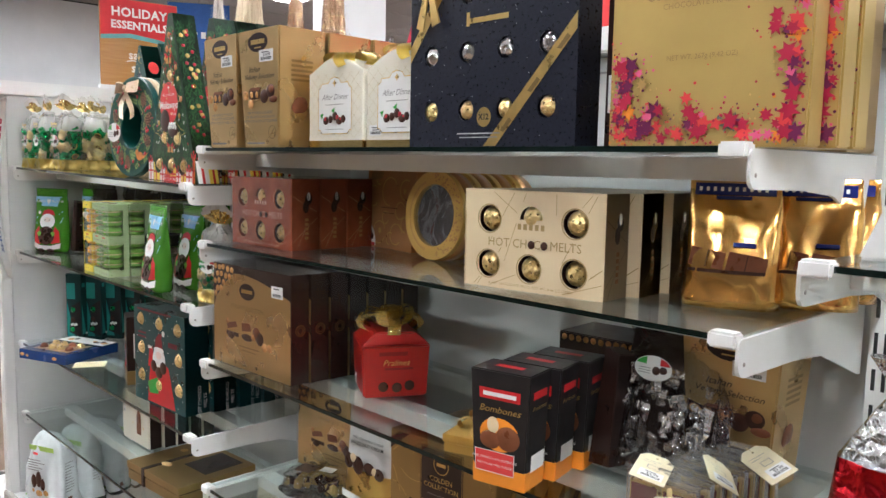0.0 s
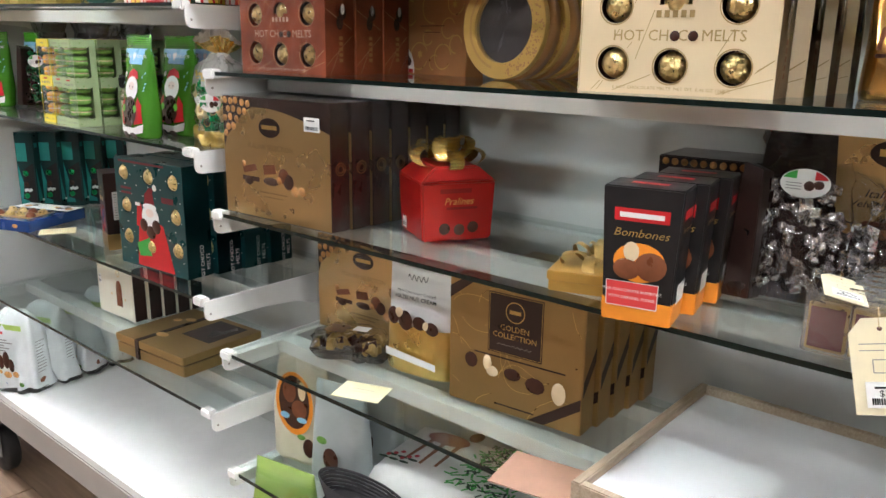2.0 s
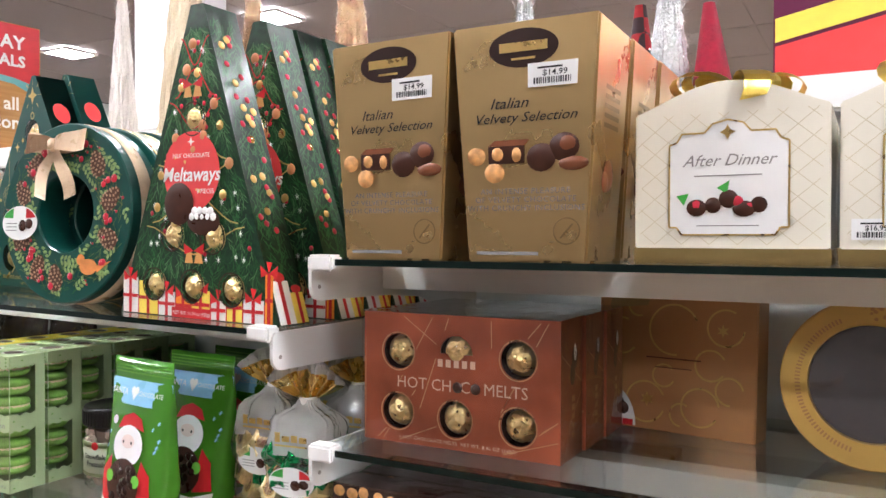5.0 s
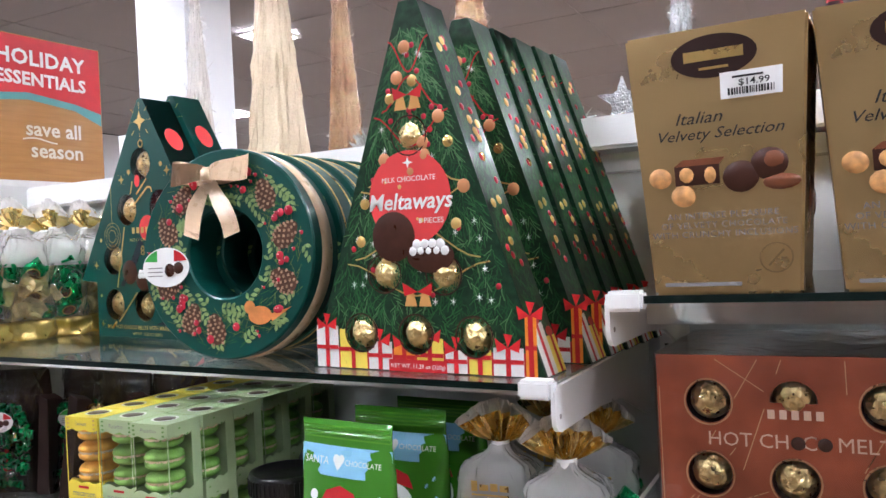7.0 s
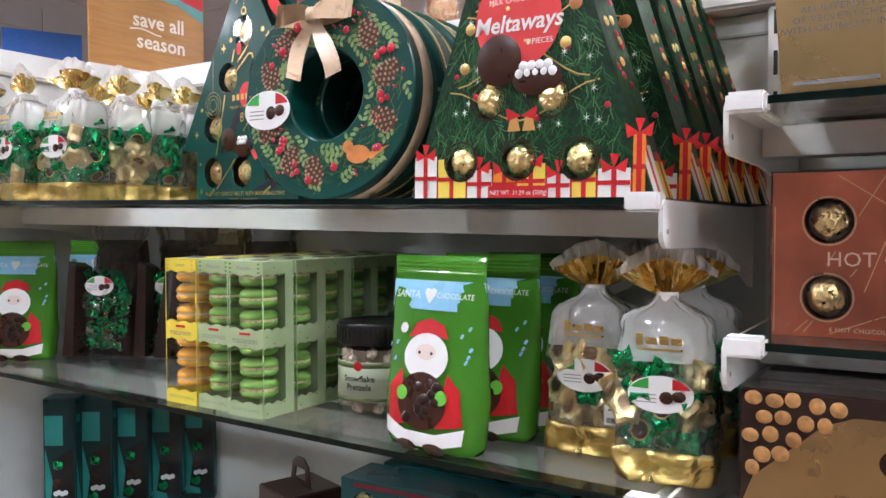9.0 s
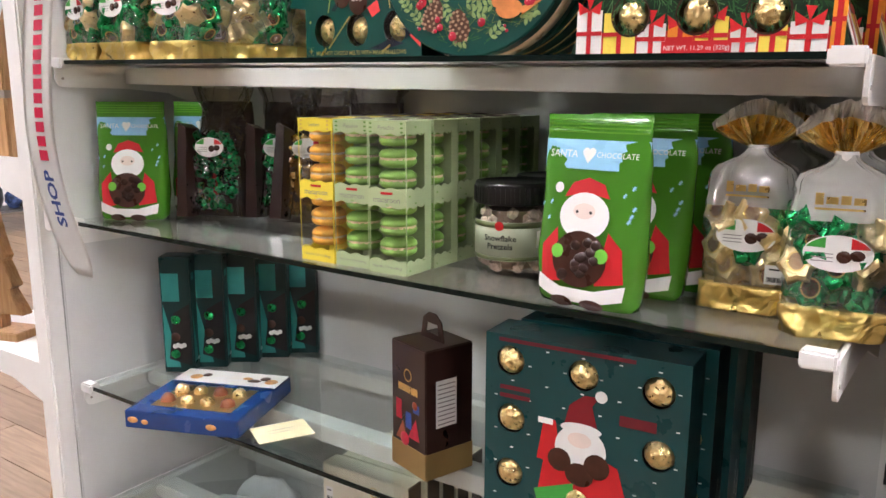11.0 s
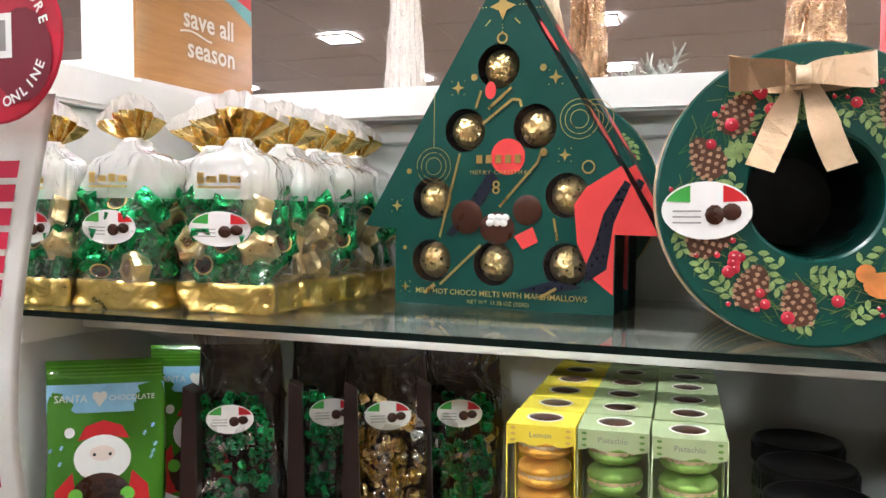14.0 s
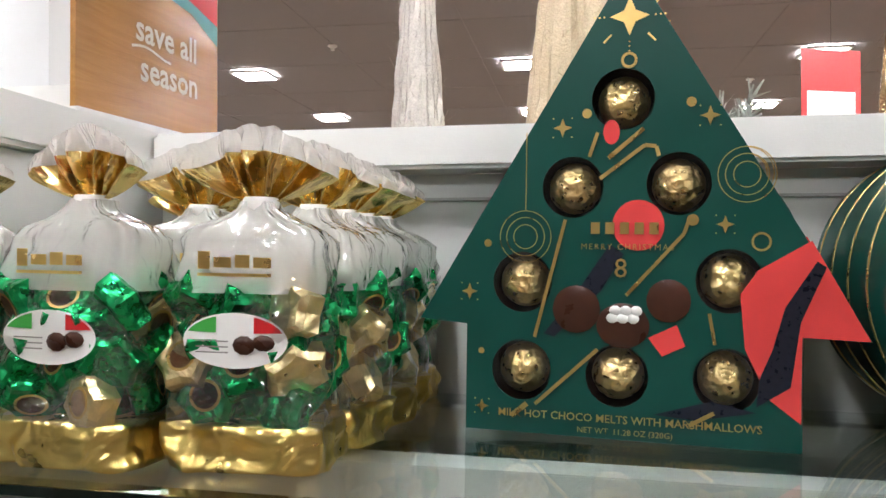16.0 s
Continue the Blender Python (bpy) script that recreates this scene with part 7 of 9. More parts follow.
# ---- third shelf, right bay ----
def selection_box():
    t = thing("hazelnut_selection_box", "large gold and dark brown selection box, shrink-wrapped", "chocolate box", group="selection boxes")
    W, H, D = 0.268, 0.202, 0.04
    part("carton", box(-W / 2, W / 2, 0, D, 0, H, 0.0012), DARK_BROWN, t)
    m = front(0)
    curve = [(-W / 2 + 0.001, 0.001), (W / 2 - 0.001, 0.001), (W / 2 - 0.001, 0.155)] + [(W / 2 - 0.001 - (W - 0.002) * f, 0.155 + 0.032 * math.sin(math.pi * min(1, f * 1.25) / 1.6) - 0.06 * max(0, f - 0.75) * 4) for f in (0.1, 0.2, 0.3, 0.4, 0.5, 0.6, 0.7, 0.78, 0.86, 0.93, 0.97)] + [(-W / 2 + 0.001, 0.11)]
    art(t, "gold_field", GOLD_CARD, [curve], m, 0.0005, "printed gold field")
    rng = random.Random(17)
    nuts = []
    for i in range(6):
        for j in range(6):
            u = -W / 2 + 0.009 + 0.0148 * i + 0.007 * (j % 2) + rng.uniform(-0.0022, 0.0022)
            v = H - 0.0085 - 0.0142 * j + rng.uniform(-0.0022, 0.0022)
            if u / 0.0148 - (v - H) / 0.0142 < 6 - W / 2 / 0.0148:
                nuts.append(disc(u, v, rng.uniform(0.0054, 0.0068), rng.uniform(0.0054, 0.0066), 14))
    art(t, "hazelnut_print", NUT, nuts, m, 0.0008)
    ov = art(t, "oval_mark", DARK_BROWN, [disc(-0.01, 0.155, 0.027, 0.016, 28)], m, 0.0008)
    art(ov, "mark_bar", COPPER_GOLD, [rect(-0.029, 0.152, 0.009, 0.159)], m, 0.0012)
    text(t, "ITALIAN SELECTION", -0.01, 0.122, 0.0125, BRONZE_CARD, m, 0.0009)
    art(t, "chocolate_picture", CHOC2, [[(-0.085, 0.085), (-0.05, 0.092), (-0.045, 0.082), (-0.08, 0.074)], [(-0.03, 0.092), (0.0, 0.095), (0.004, 0.08), (-0.028, 0.076)], disc(0.022, 0.078, 0.013, n=16)], m, 0.0009)
    art(t, "chocolate_picture", CHOC, [rect(-0.085, 0.062, -0.04, 0.07), disc(0.034, 0.07, 0.013, n=16), disc(-0.01, 0.066, 0.02, 0.007, 14), disc(-0.068, 0.062, 0.012, 0.007, 14)], m, 0.0012)
    art(t, "nut_picture", NUT, [disc(-0.08, 0.09, 0.006, n=12), disc(0.05, 0.056, 0.009, n=12), disc(0.066, 0.058, 0.008, n=12), disc(0.012, 0.07, 0.007, n=12)], m, 0.0015)
    art(t, "small_print", BRONZE_CARD, [rect(-0.04, 0.045, 0.03, 0.047), rect(-0.03, 0.038, 0.02, 0.0395)], m, 0.0009)
    s = side(W / 2)
    art(t, "side_mark", BRONZE_CARD, arc(D / 2, 0.1, 0.01, 0.0012, n=18) + arc(D / 2, 0.1, 0.006, 0.001, n=14), s, 0.0006)
    part("shrink_wrap", box(-W / 2 - 0.0012, W / 2 + 0.0012, -0.004, D + 0.0012, 0.0, H + 0.0014), clear("shrink_film", (0.98, 0.98, 0.98), 0.06, 1.3, bump=0.35, bscale=18), t)
    return t


sb = selection_box()
sb.matrix_basis = pose(0.157, 0.03, ZR["s3"], 0, 0, 2)
price(sb, 0.098, 0.168, front(-0.0042), 0.036, 0.022)
copies(sb, [pose(0.158 + 0.0025 * k, 0.031 + 0.0425 * k, ZR["s3"], 0, 0, 1) for k in range(1, 7)])
copy_thing(sb, pose(0.17, 0.225, ZR["s4"], 0, 0, 3))

t = thing("red_bow_box", "red tapered gift box with a gold ribbon bow", "gift box", (0.413, 0.165, ZR["s3"]), -30)
part("carton", frustum(0.112, 0.112, 0.12, 0.12, 0.092, -0.056, 0.003), mat("red_gift_card", (0.40, 0.013, 0.01), 0.34, 0, 0.1, 14, coat=0.4), t)
part("folded_lid", frustum(0.12, 0.12, 0.1, 0.07, 0.022, -0.06, 0.003), mat("red_gift_card", (0.40, 0.013, 0.01), 0.34), t)
t.children[-1].matrix_basis = pose(0, 0, 0.092)
part("gold_edge", box(-0.0603, 0.0603, -0.0603, 0.0603, 0.0912, 0.0926, 0.0006), mat("red_gift_card", (0.40, 0.013, 0.01), 0.34), t)
m = front(-0.058)
text(t, "Pralines", 0.0, 0.062, 0.015, COPPER_GOLD, side(0.0595), 0.0012, shear=0.3)
art(t, "chocolate_picture", CHOC, [disc(-0.022, 0.02, 0.009, n=14), disc(0.002, 0.018, 0.009, n=14), disc(0.024, 0.021, 0.009, n=14)], side(0.0565), 0.0025)
price(t, -0.034, 0.018, front(-0.056), 0.02, 0.024)
art(t, "side_mark", mat("dark_red_print", (0.22, 0.01, 0.01), 0.4), [rect(-0.03, 0.075, 0.02, 0.082), rect(-0.02, 0.05, 0.03, 0.054)], side(0.0575), 0.004)
bow(t, (0, 0, 0.112), 0.064, mat("bow_gilt", (0.98, 0.74, 0.27), 0.24, 0.85, 0.1, 40), 6, "gold_bow", 7, 1.0)

t = thing("flat_gold_gift", "flat gold gift box tied with a gold ribbon bow", "gift box", (0.735, 0.085, ZR["s3"]), 18)
part("lower_box", box(-0.05, 0.05, -0.05, 0.05, 0, 0.014, 0.001), mat("satin_gold_card", (0.66, 0.4, 0.1), 0.35, 0.6, 0.08, 20), t)
part("lid", box(-0.052, 0.052, -0.052, 0.052, 0.0142, 0.026, 0.001), mat("satin_gold_card", (0.66, 0.4, 0.1), 0.35, 0.6), t)
bow(t, (-0.005, -0.005, 0.026), 0.042, mat("satin_gold_ribbon", (0.75, 0.52, 0.2), 0.35, 0.3, 0.1, 40), 4, "satin_bow", 9, 1.2)


def black_carton():
    t = thing("caramel_bonbon_carton", "tapered black carton with an orange foot", "chocolate box", group="black bonbon cartons")
    W, H, D = 0.074, 0.15, 0.05
    part("carton", frustum(W, D, W * 1.17, D * 1.12, H, 0, 0.0015), BLACK_CARD, t)
    part("orange_foot", frustum(W + 0.0015, D + 0.0015, W * 1.03 + 0.0015, D * 1.02 + 0.0015, 0.026, -0.0008, 0.001), ORANGE, t)
    lean = D * 0.06 / H

    def face(u, v, w):
        return Vector((u * (1 + 0.17 * v / H), -lean * v - w, v))

    def flank(u, v, w):
        return Vector((W / 2 * (1 + 0.17 * v / H) + w, D / 2 + u, v))

    rb = art(t, "red_banner", RED, [rect(-0.026, 0.113, 0.026, 0.127)], face, 0.0006)
    art(rb, "mark_bar", PAPER, [rect(-0.021, 0.117, 0.021, 0.1225)], face, 0.001)
    text(t, "Bombones", 0, 0.1, 0.0125, COPPER_GOLD, face, 0.0007, shear=0.3)
    art(t, "glow_disc", ORANGE, [disc(0.0, 0.068, 0.026, 0.022, 24)], face, 0.0006)
    art(t, "chocolate_picture", CHOC2, [disc(0.012, 0.065, 0.016, n=18), disc(-0.012, 0.06, 0.014, 0.012, 16)], face, 0.001)
    art(t, "cream_swirl", CREAM_CARD, [disc(-0.008, 0.08, 0.008, 0.011, 12), disc(-0.014, 0.066, 0.007, 0.005, 10)], face, 0.0014)
    rl = art(t, "coral_label", CORAL, [rect(-0.032, 0.018, 0.022, 0.046)], face, 0.0022, "coral printed label with pale border")
    art(rl, "label_border", PAPER, line([(-0.032, 0.018), (0.022, 0.018), (0.022, 0.046), (-0.032, 0.046), (-0.032, 0.018)], 0.0009), face, 0.0026)
    text(rl, "MILK CHOCOLATE BOMBONS", -0.005, 0.036, 0.0046, PAPER, face, 0.0026)
    text(rl, "WITH CARAMEL FUDGE", -0.005, 0.028, 0.0046, PAPER, face, 0.0026)
    art(t, "side_banner", RED, [rect(-0.018, 0.118, 0.018, 0.128)], flank, 0.0007)
    text(t, "Bombones", 0, 0.106, 0.0085, COPPER_GOLD, flank, 0.0007, shear=0.3)
    art(t, "side_label", PAPER, [rect(-0.015, 0.024, 0.02, 0.046)], flank, 0.0016)
    art(t, "top_banner", RED, [rect(-0.02, 0.018, 0.02, 0.03)], top(H), 0.0007)
    return t


bc = black_carton()
bc.matrix_basis = pose(0.838, -0.012, ZR["s3"], 0, 0, 12)
copies(bc, [pose(0.838 + 0.002 * k, -0.012 + 0.058 * k, ZR["s3"], 0, 0, 12) for k in (1, 2)])

t = thing("dark_nut_box", "dark box printed with hazelnuts, gold side", "chocolate box", (0.8, 0.25, ZR["s3"]), 4)
part("carton", box(-0.07, 0.07, 0, 0.1, 0, 0.15, 0.0015), DARK_BROWN, t)
art(t, "hazelnut_print", NUT, [disc(-0.06 + 0.013 * k, 0.142, 0.005, n=10) for k in range(10)] + [disc(-0.06 + 0.013 * k, 0.008, 0.005, n=10) for k in range(10)], front(0), 0.0007)
art(t, "gold_side", BRONZE_CARD, [rect(0.004, 0.004, 0.096, 0.13)], side(0.07), 0.0007)
art(t, "hazelnut_print", NUT, [disc(0.01 + 0.014 * k, 0.02, 0.006, n=10) for k in range(6)] + [disc(0.03 + 0.02 * k, 0.05, 0.007, n=10) for k in range(3)], side(0.07), 0.0012)

gold_glass_bag("dark_truffle_bag", "large dark clear bag of silver-wrapped chocolates", 0.957, 0.185, 2, ZR["s3"], SILVER_FOIL, 23, w=0.08, h=0.19, lay=-10, oval=(-0.012, 0.14))

# clear cases of chocolate squares, each with a cream hang tag
t = thing("chocolate_bar_case", "clear plastic case of wrapped chocolate squares", "chocolate case", group="clear chocolate cases")
CASE = clear("case_plastic", (0.95, 0.95, 0.94), 0.1, 3.4, 0.16, bump=0.3, bscale=30)
part("case", box(-0.042, 0.042, 0, 0.016, 0, 0.062, 0.002), CASE, t)
part("case_lip", box(-0.02, 0.02, 0.003, 0.013, 0.062, 0.07, 0.002), CASE, t)
for x in (-0.02, 0.02):
    sq = part("chocolate_square", box(x - 0.0185, x + 0.0185, 0.003, 0.013, 0.003, 0.052, 0.001), COPPER_GOLD, t)
    art(sq, "maroon_label", mat("maroon_print", (0.16, 0.012, 0.012), 0.3), [rect(x - 0.016, 0.006, x + 0.016, 0.048)], front(0.003), 0.0006)
t.matrix_basis = pose(1.04, 0.03, ZR["s3"], 0, 0, 3)
copies(t, [pose(1.042 + 0.003 * k, 0.03 + 0.0215 * k, ZR["s3"], 0, 0, 3 + (k % 3 - 1) * 2) for k in range(1, 8)])


def hang_tag(at, rx, ry, rz):
    t = thing("hang_tag", "cream card hang tag with bar code on a string", "tag", at, rz, group="hang tags", rx=rx, ry=ry)
    w, h = 0.026, 0.085
    card = [(-w, -h), (w, -h), (w, -0.01), (w * 0.55, 0.004), (-w * 0.55, 0.004), (-w, -0.01)]
    part("card", holed(card, [disc(0, -0.006, 0.0022, n=10)[::-1]], 0.0008), mat("cream_tag", (0.78, 0.70, 0.48), 0.6), t)
    m = front(0)
    art(t, "line_print", GREY_INK, [rect(-0.018, -0.02, 0.012, -0.0192), rect(-0.018, -0.026, 0.002, -0.0252)] + line([(-0.008, -0.034), (0.01, -0.034), (0.01, -0.046), (-0.008, -0.046), (-0.008, -0.034)], 0.0009), m, 0.0005)
    price(t, 0.002, -0.066, m, 0.036, 0.024, "$3.99", "price_label")
    part("string", box(-0.0005, 0.0005, 0.0, 0.012, -0.005, 0.012), mat("twine", (0.5, 0.36, 0.16), 0.8), t)
    return t


tg = hang_tag((1.07, -0.004, ZR["s3"] + 0.056), -8, -14, 8)
copies(tg, [pose(1.07, 0.1, ZR["s3"] + 0.074, -82, 30, 40) @ Matrix.Diagonal((0.7, 1, 0.7, 1)), pose(1.085, 0.155, ZR["s3"] + 0.076, -80, -25, 60) @ Matrix.Diagonal((0.7, 1, 0.7, 1)), pose(1.02, 0.06, ZR["s3"] + 0.073, -86, 12, 20) @ Matrix.Diagonal((0.75, 1, 0.75, 1))])


# ---- fourth and fifth shelves, right bay ----
def praline_box():
    t = thing("gold_praline_box", "gold praline box with a dark square label, swirls", "chocolate box", group="gold praline boxes")
    W, H, D = 0.235, 0.205, 0.042
    part("carton", box(-W / 2, W / 2, 0, D, 0, H, 0.0012), BRONZE_CARD, t)
    m = front(0)
    sw = []
    rng = random.Random(31)
    for k in range(16):
        u, v, a = rng.uniform(-0.1, 0.1), rng.uniform(0.01, 0.19), rng.uniform(0, 360)
        pts = []
        for q in range(14):
            if abs(u) < W / 2 - 0.002 and 0.002 < v < H - 0.002:
                pts.append((u, v))
            u, v, a = u + 0.008 * math.cos(radians(a)), v + 0.008 * math.sin(radians(a)), a + rng.uniform(-4, 22)
        sw += line(pts, 0.0009)
    art(t, "swirl_print", COPPER_GOLD, sw, m, 0.0005)
    lb = art(t, "dark_label", DARK_BROWN, [rect(-0.045, 0.098, 0.05, 0.195)], m, 0.0007, "dark brown square label")
    art(lb, "label_mark", COPPER_GOLD, arc(0.002, 0.168, 0.016, 0.0016, n=24) + [rect(-0.008, 0.165, 0.012, 0.171)] + line([(-0.043, 0.1), (0.048, 0.1), (0.048, 0.193), (-0.043, 0.193), (-0.043, 0.1)], 0.0007), m, 0.0011)
    text(lb, "GOLDEN", 0.002, 0.141, 0.0125, COPPER_GOLD, m, 0.0011)
    text(lb, "COLLECTION", 0.002, 0.128, 0.0125, COPPER_GOLD, m, 0.0011)
    art(lb, "script_line", GREY_INK, line([(-0.028 + 0.004 * k, 0.112 + 0.003 * (k % 2)) for k in range(16)], 0.0008), m, 0.0011)
    art(t, "chocolate_picture", CHOC, [disc(-0.075, 0.075, 0.012, 0.013, 10), disc(0.0, 0.068, 0.015, 0.01, 10), disc(0.04, 0.06, 0.017, 0.013, 10)], m, 0.0008)
    art(t, "chocolate_picture", CREAM_CARD, [disc(-0.045, 0.077, 0.008, 0.013, 12), disc(-0.036, 0.065, 0.011, 0.009, 12), disc(0.08, 0.058, 0.012, 0.018, 12)], m, 0.001)
    art(t, "small_print", DARK_BROWN, [rect(-0.07, 0.09, 0.09, 0.0925), rect(-0.03, 0.012, 0.04, 0.0145)], m, 0.0009)
    art(t, "corner_ribbon", DARK_BROWN, [[(0.03, 0.002), (0.058, 0.002), (W / 2 - 0.001, 0.042), (W / 2 - 0.001, 0.06)], [(-W / 2 + 0.001, 0.17), (-W / 2 + 0.001, 0.19), (-0.095, H - 0.001), (-0.072, H - 0.001)]], m, 0.0012)
    art(t, "side_ribbon", DARK_BROWN, [[(0.002, 0.06), (0.002, 0.085), (0.04, 0.13), (0.04, 0.105)]], side(W / 2), 0.0008)
    return t


pb = praline_box()
pb.matrix_basis = pose(0.565, 0.15, ZR["s4"], 0, 0, 5)
copies(pb, [pose(0.566 + 0.003 * k, 0.15 + 0.0435 * k, ZR["s4"], 0, 0, 5) for k in range(1, 5)])

t = thing("hazelnut_pouch", "white and gold stand-up pouch of chocolate hazelnuts", "pouch", (0.35, 0.185, ZR["s4"]), 6)
prof = [(0, 0.066, 0.026, 0), (0.01, 0.068, 0.03, 0), (0.09, 0.068, 0.026, 0), (0.17, 0.067, 0.008, 0), (0.205, 0.067, 0.002, 0)]
part("pouch", loft(prof, 40, 3.2, 0.12, 6, 30), mat("white_gloss_pouch", (0.76, 0.75, 0.74), 0.28, 0, 0.05, 12, 0.2, 25), t, smooth=True)
m = front(-0.034)
part("gold_lower", loft([(0.0005, 0.0664, 0.0264, 0), (0.01, 0.0686, 0.0306, 0), (0.09, 0.0686, 0.0268, 0)], 40, 3.2, 0.12, 6, 30, False), foil("pouch_gold", (0.75, 0.52, 0.18), 0.3, 14, 0.3), t, smooth=True)
text(t, "Milk Chocolate Coated", 0, 0.148, 0.0085, INK, front(-0.02), 0.001)
text(t, "HAZELNUT CREAM", 0, 0.138, 0.01, INK, front(-0.022), 0.001, bold=0.0001)
art(t, "script_mark", INK, line([(-0.022 + 0.003 * k, 0.172 + 0.006 * math.sin(k * 1.9)) for k in range(15)], 0.0012), front(-0.013), 0.001)
art(t, "chocolate_picture", CHOC, [disc(-0.04, 0.105, 0.012, 0.016, 14), disc(-0.015, 0.1, 0.015, 0.018, 14), disc(0.015, 0.1, 0.015, 0.012, 14), disc(0.04, 0.095, 0.014, 0.012, 14)], front(-0.031), 0.001)
art(t, "cream_picture", CREAM_CARD, [disc(-0.028, 0.112, 0.009, n=12), disc(0.028, 0.098, 0.008, n=12)], front(-0.031), 0.0014)
art(t, "white_label", PAPER, [[(-0.055, 0.032), (0.05, 0.022), (0.05, 0.034), (-0.055, 0.046)]], m, 0.001)

t = thing("gold_lying_bag", "gold and clear bag of pralines lying flat", "bag of sweets", (0.185, 0.17, ZR["s4"]), 20)
part("wrapper", loft([(0.0, 0.08, 0.055, 0), (0.018, 0.085, 0.06, 0), (0.034, 0.06, 0.04, 0)], 48, 3, 0.8, 3, 40), CRINKLED, t, smooth=True)
part("sweet_heap", lumps(26, 0.06, 0.036, 0.012, 0.022, 0.011, 31), mat("praline_wrap", (0.5, 0.36, 0.14), 0.35, 0.5), t)
part("sweet_heap", lumps(12, 0.06, 0.036, 0.012, 0.024, 0.011, 32), CHOC, t)
art(t, "white_label", PAPER, [rect(0.0, 0.0, 0.03, 0.024)], top(0.034), 0.004)
art(t, "dark_label", CHOC, [rect(-0.05, -0.02, -0.01, 0.02)], top(0.034), 0.004)

t = thing("orange_truffle_pouch", "ivory and orange printed pouch of chocolate", "pouch", (0.082, 0.135, ZR["s5"]), 14)
prof = [(0, 0.064, 0.03, 0), (0.01, 0.068, 0.034, 0), (0.1, 0.066, 0.026, 0), (0.18, 0.06, 0.008, 0), (0.21, 0.052, 0.002, 0)]
part("pouch", loft(prof, 36, 3, 0.2, 8, 30), mat("ivory_pouch", (0.7, 0.64, 0.5), 0.35, 0, 0.08, 12, 0.2, 25), t, smooth=True)
m = front(-0.036)
art(t, "orange_panel", ORANGE, [disc(0, 0.125, 0.044, 0.066, 24)], front(-0.031), 0.001)
art(t, "dark_panel", CHOC, [disc(0.0, 0.128, 0.036, 0.056, 24)], front(-0.031), 0.002)
art(t, "brown_print", CHOC2, [disc(-0.01, 0.15, 0.016, 0.024, 14), disc(0.012, 0.115, 0.018, 0.02, 14)], front(-0.031), 0.0026)
art(t, "blue_print", SKY, [disc(-0.022, 0.098, 0.011, 0.007, 12), disc(0.018, 0.094, 0.012, 0.006, 12)], front(-0.031), 0.003)
art(t, "cream_shape", CREAM_CARD, [disc(0.02, 0.155, 0.009, 0.02, 12)], front(-0.031), 0.003)
art(t, "nut_picture", CHOC, [disc(0.035, 0.04, 0.014, 0.02, 14)], m, 0.001)
art(t, "green_leaf", LEAF, [disc(0.018, 0.06, 0.01, 0.006, 12)], m, 0.0014)
for k, (x, y) in enumerate(((0.195, 0.13), (0.19, 0.225))):
    t = thing("silver_green_pouch", "pale grey printed pouch with green leaf print", "pouch", (x, y, ZR["s5"]), 10, group="pale pouches")
    part("pouch", loft([(0, 0.058, 0.03, 0), (0.01, 0.06, 0.033, 0), (0.1, 0.06, 0.026, 0), (0.17, 0.058, 0.006, 0), (0.19, 0.057, 0.002, 0)], 32, 3, 0.2, 11 + k, 30), mat("grey_pouch", (0.42, 0.46, 0.46), 0.35, 0.2, 0.1, 12, 0.2, 25), t, smooth=True)
    art(t, "nut_picture", CHOC, [disc(0.0, 0.05, 0.018, 0.024, 14)], front(-0.034), 0.001)
    art(t, "green_leaf", LEAF, [disc(-0.02, 0.085, 0.012, 0.008, 12)], front(-0.034), 0.001)
t = thing("lime_snack_pouch", "lime green printed snack pouch on lower glass", "pouch", (0.045, 0.2, ZR["s5"]), 20)
part("pouch", loft([(0, 0.05, 0.02, 0), (0.09, 0.05, 0.018, 0), (0.13, 0.05, 0.002, 0)], 32, 3, 0.2, 15, 30), mat("lime_print", (0.24, 0.33, 0.07), 0.35, 0, 0.1, 12), t, smooth=True)
art(t, "dark_print", INK, [rect(0.0, 0.02, 0.03, 0.03), disc(-0.02, 0.06, 0.012, n=12)], front(-0.021), 0.001)
t = thing("lime_snack_pouch", "lime green printed snack pouch on the deck", "pouch", (0.11, 0.06, DK), 10)
part("pouch", loft([(0, 0.075, 0.03, 0), (0.1, 0.075, 0.026, 0), (0.19, 0.07, 0.002, 0)], 32, 3, 0.2, 16, 30), mat("lime_print", (0.24, 0.33, 0.07), 0.35, 0, 0.1, 12), t, smooth=True)
art(t, "dark_print", INK, [rect(0.0 + 0.02 * k, 0.05, 0.012 + 0.02 * k, 0.064) for k in range(3)] + [disc(-0.03, 0.09, 0.014, n=12)], front(-0.031), 0.001)

# folded towel with a printed tree and deer of plain shapes
t = thing("printed_towel", "white cotton towel printed with a fir and deer", "towel", (0.365, 0.245, ZR["s5"]), 10)
bm = bmesh.new()
N = 16
grid = [[bm.verts.new((-0.13 + 0.34 * i / N, -0.1 + 0.2 * j / N, 0.05 + 0.008 * noise.noise(Vector((i * 0.35, j * 0.3, 2.0))) - (0.046 if i in (0, N) or j in (0, N) else 0))) for j in range(N + 1)] for i in range(N + 1)]
for i in range(N):
    for j in range(N):
        bm.faces.new((grid[i][j], grid[i + 1][j], grid[i + 1][j + 1], grid[i][j + 1]))
part("cloth", bm, mat("white_cotton", (0.76, 0.75, 0.73), 0.9, 0, 0.05, 40, 0.3, 500), t, smooth=True)
m = top(0.058)
rng = random.Random(40)
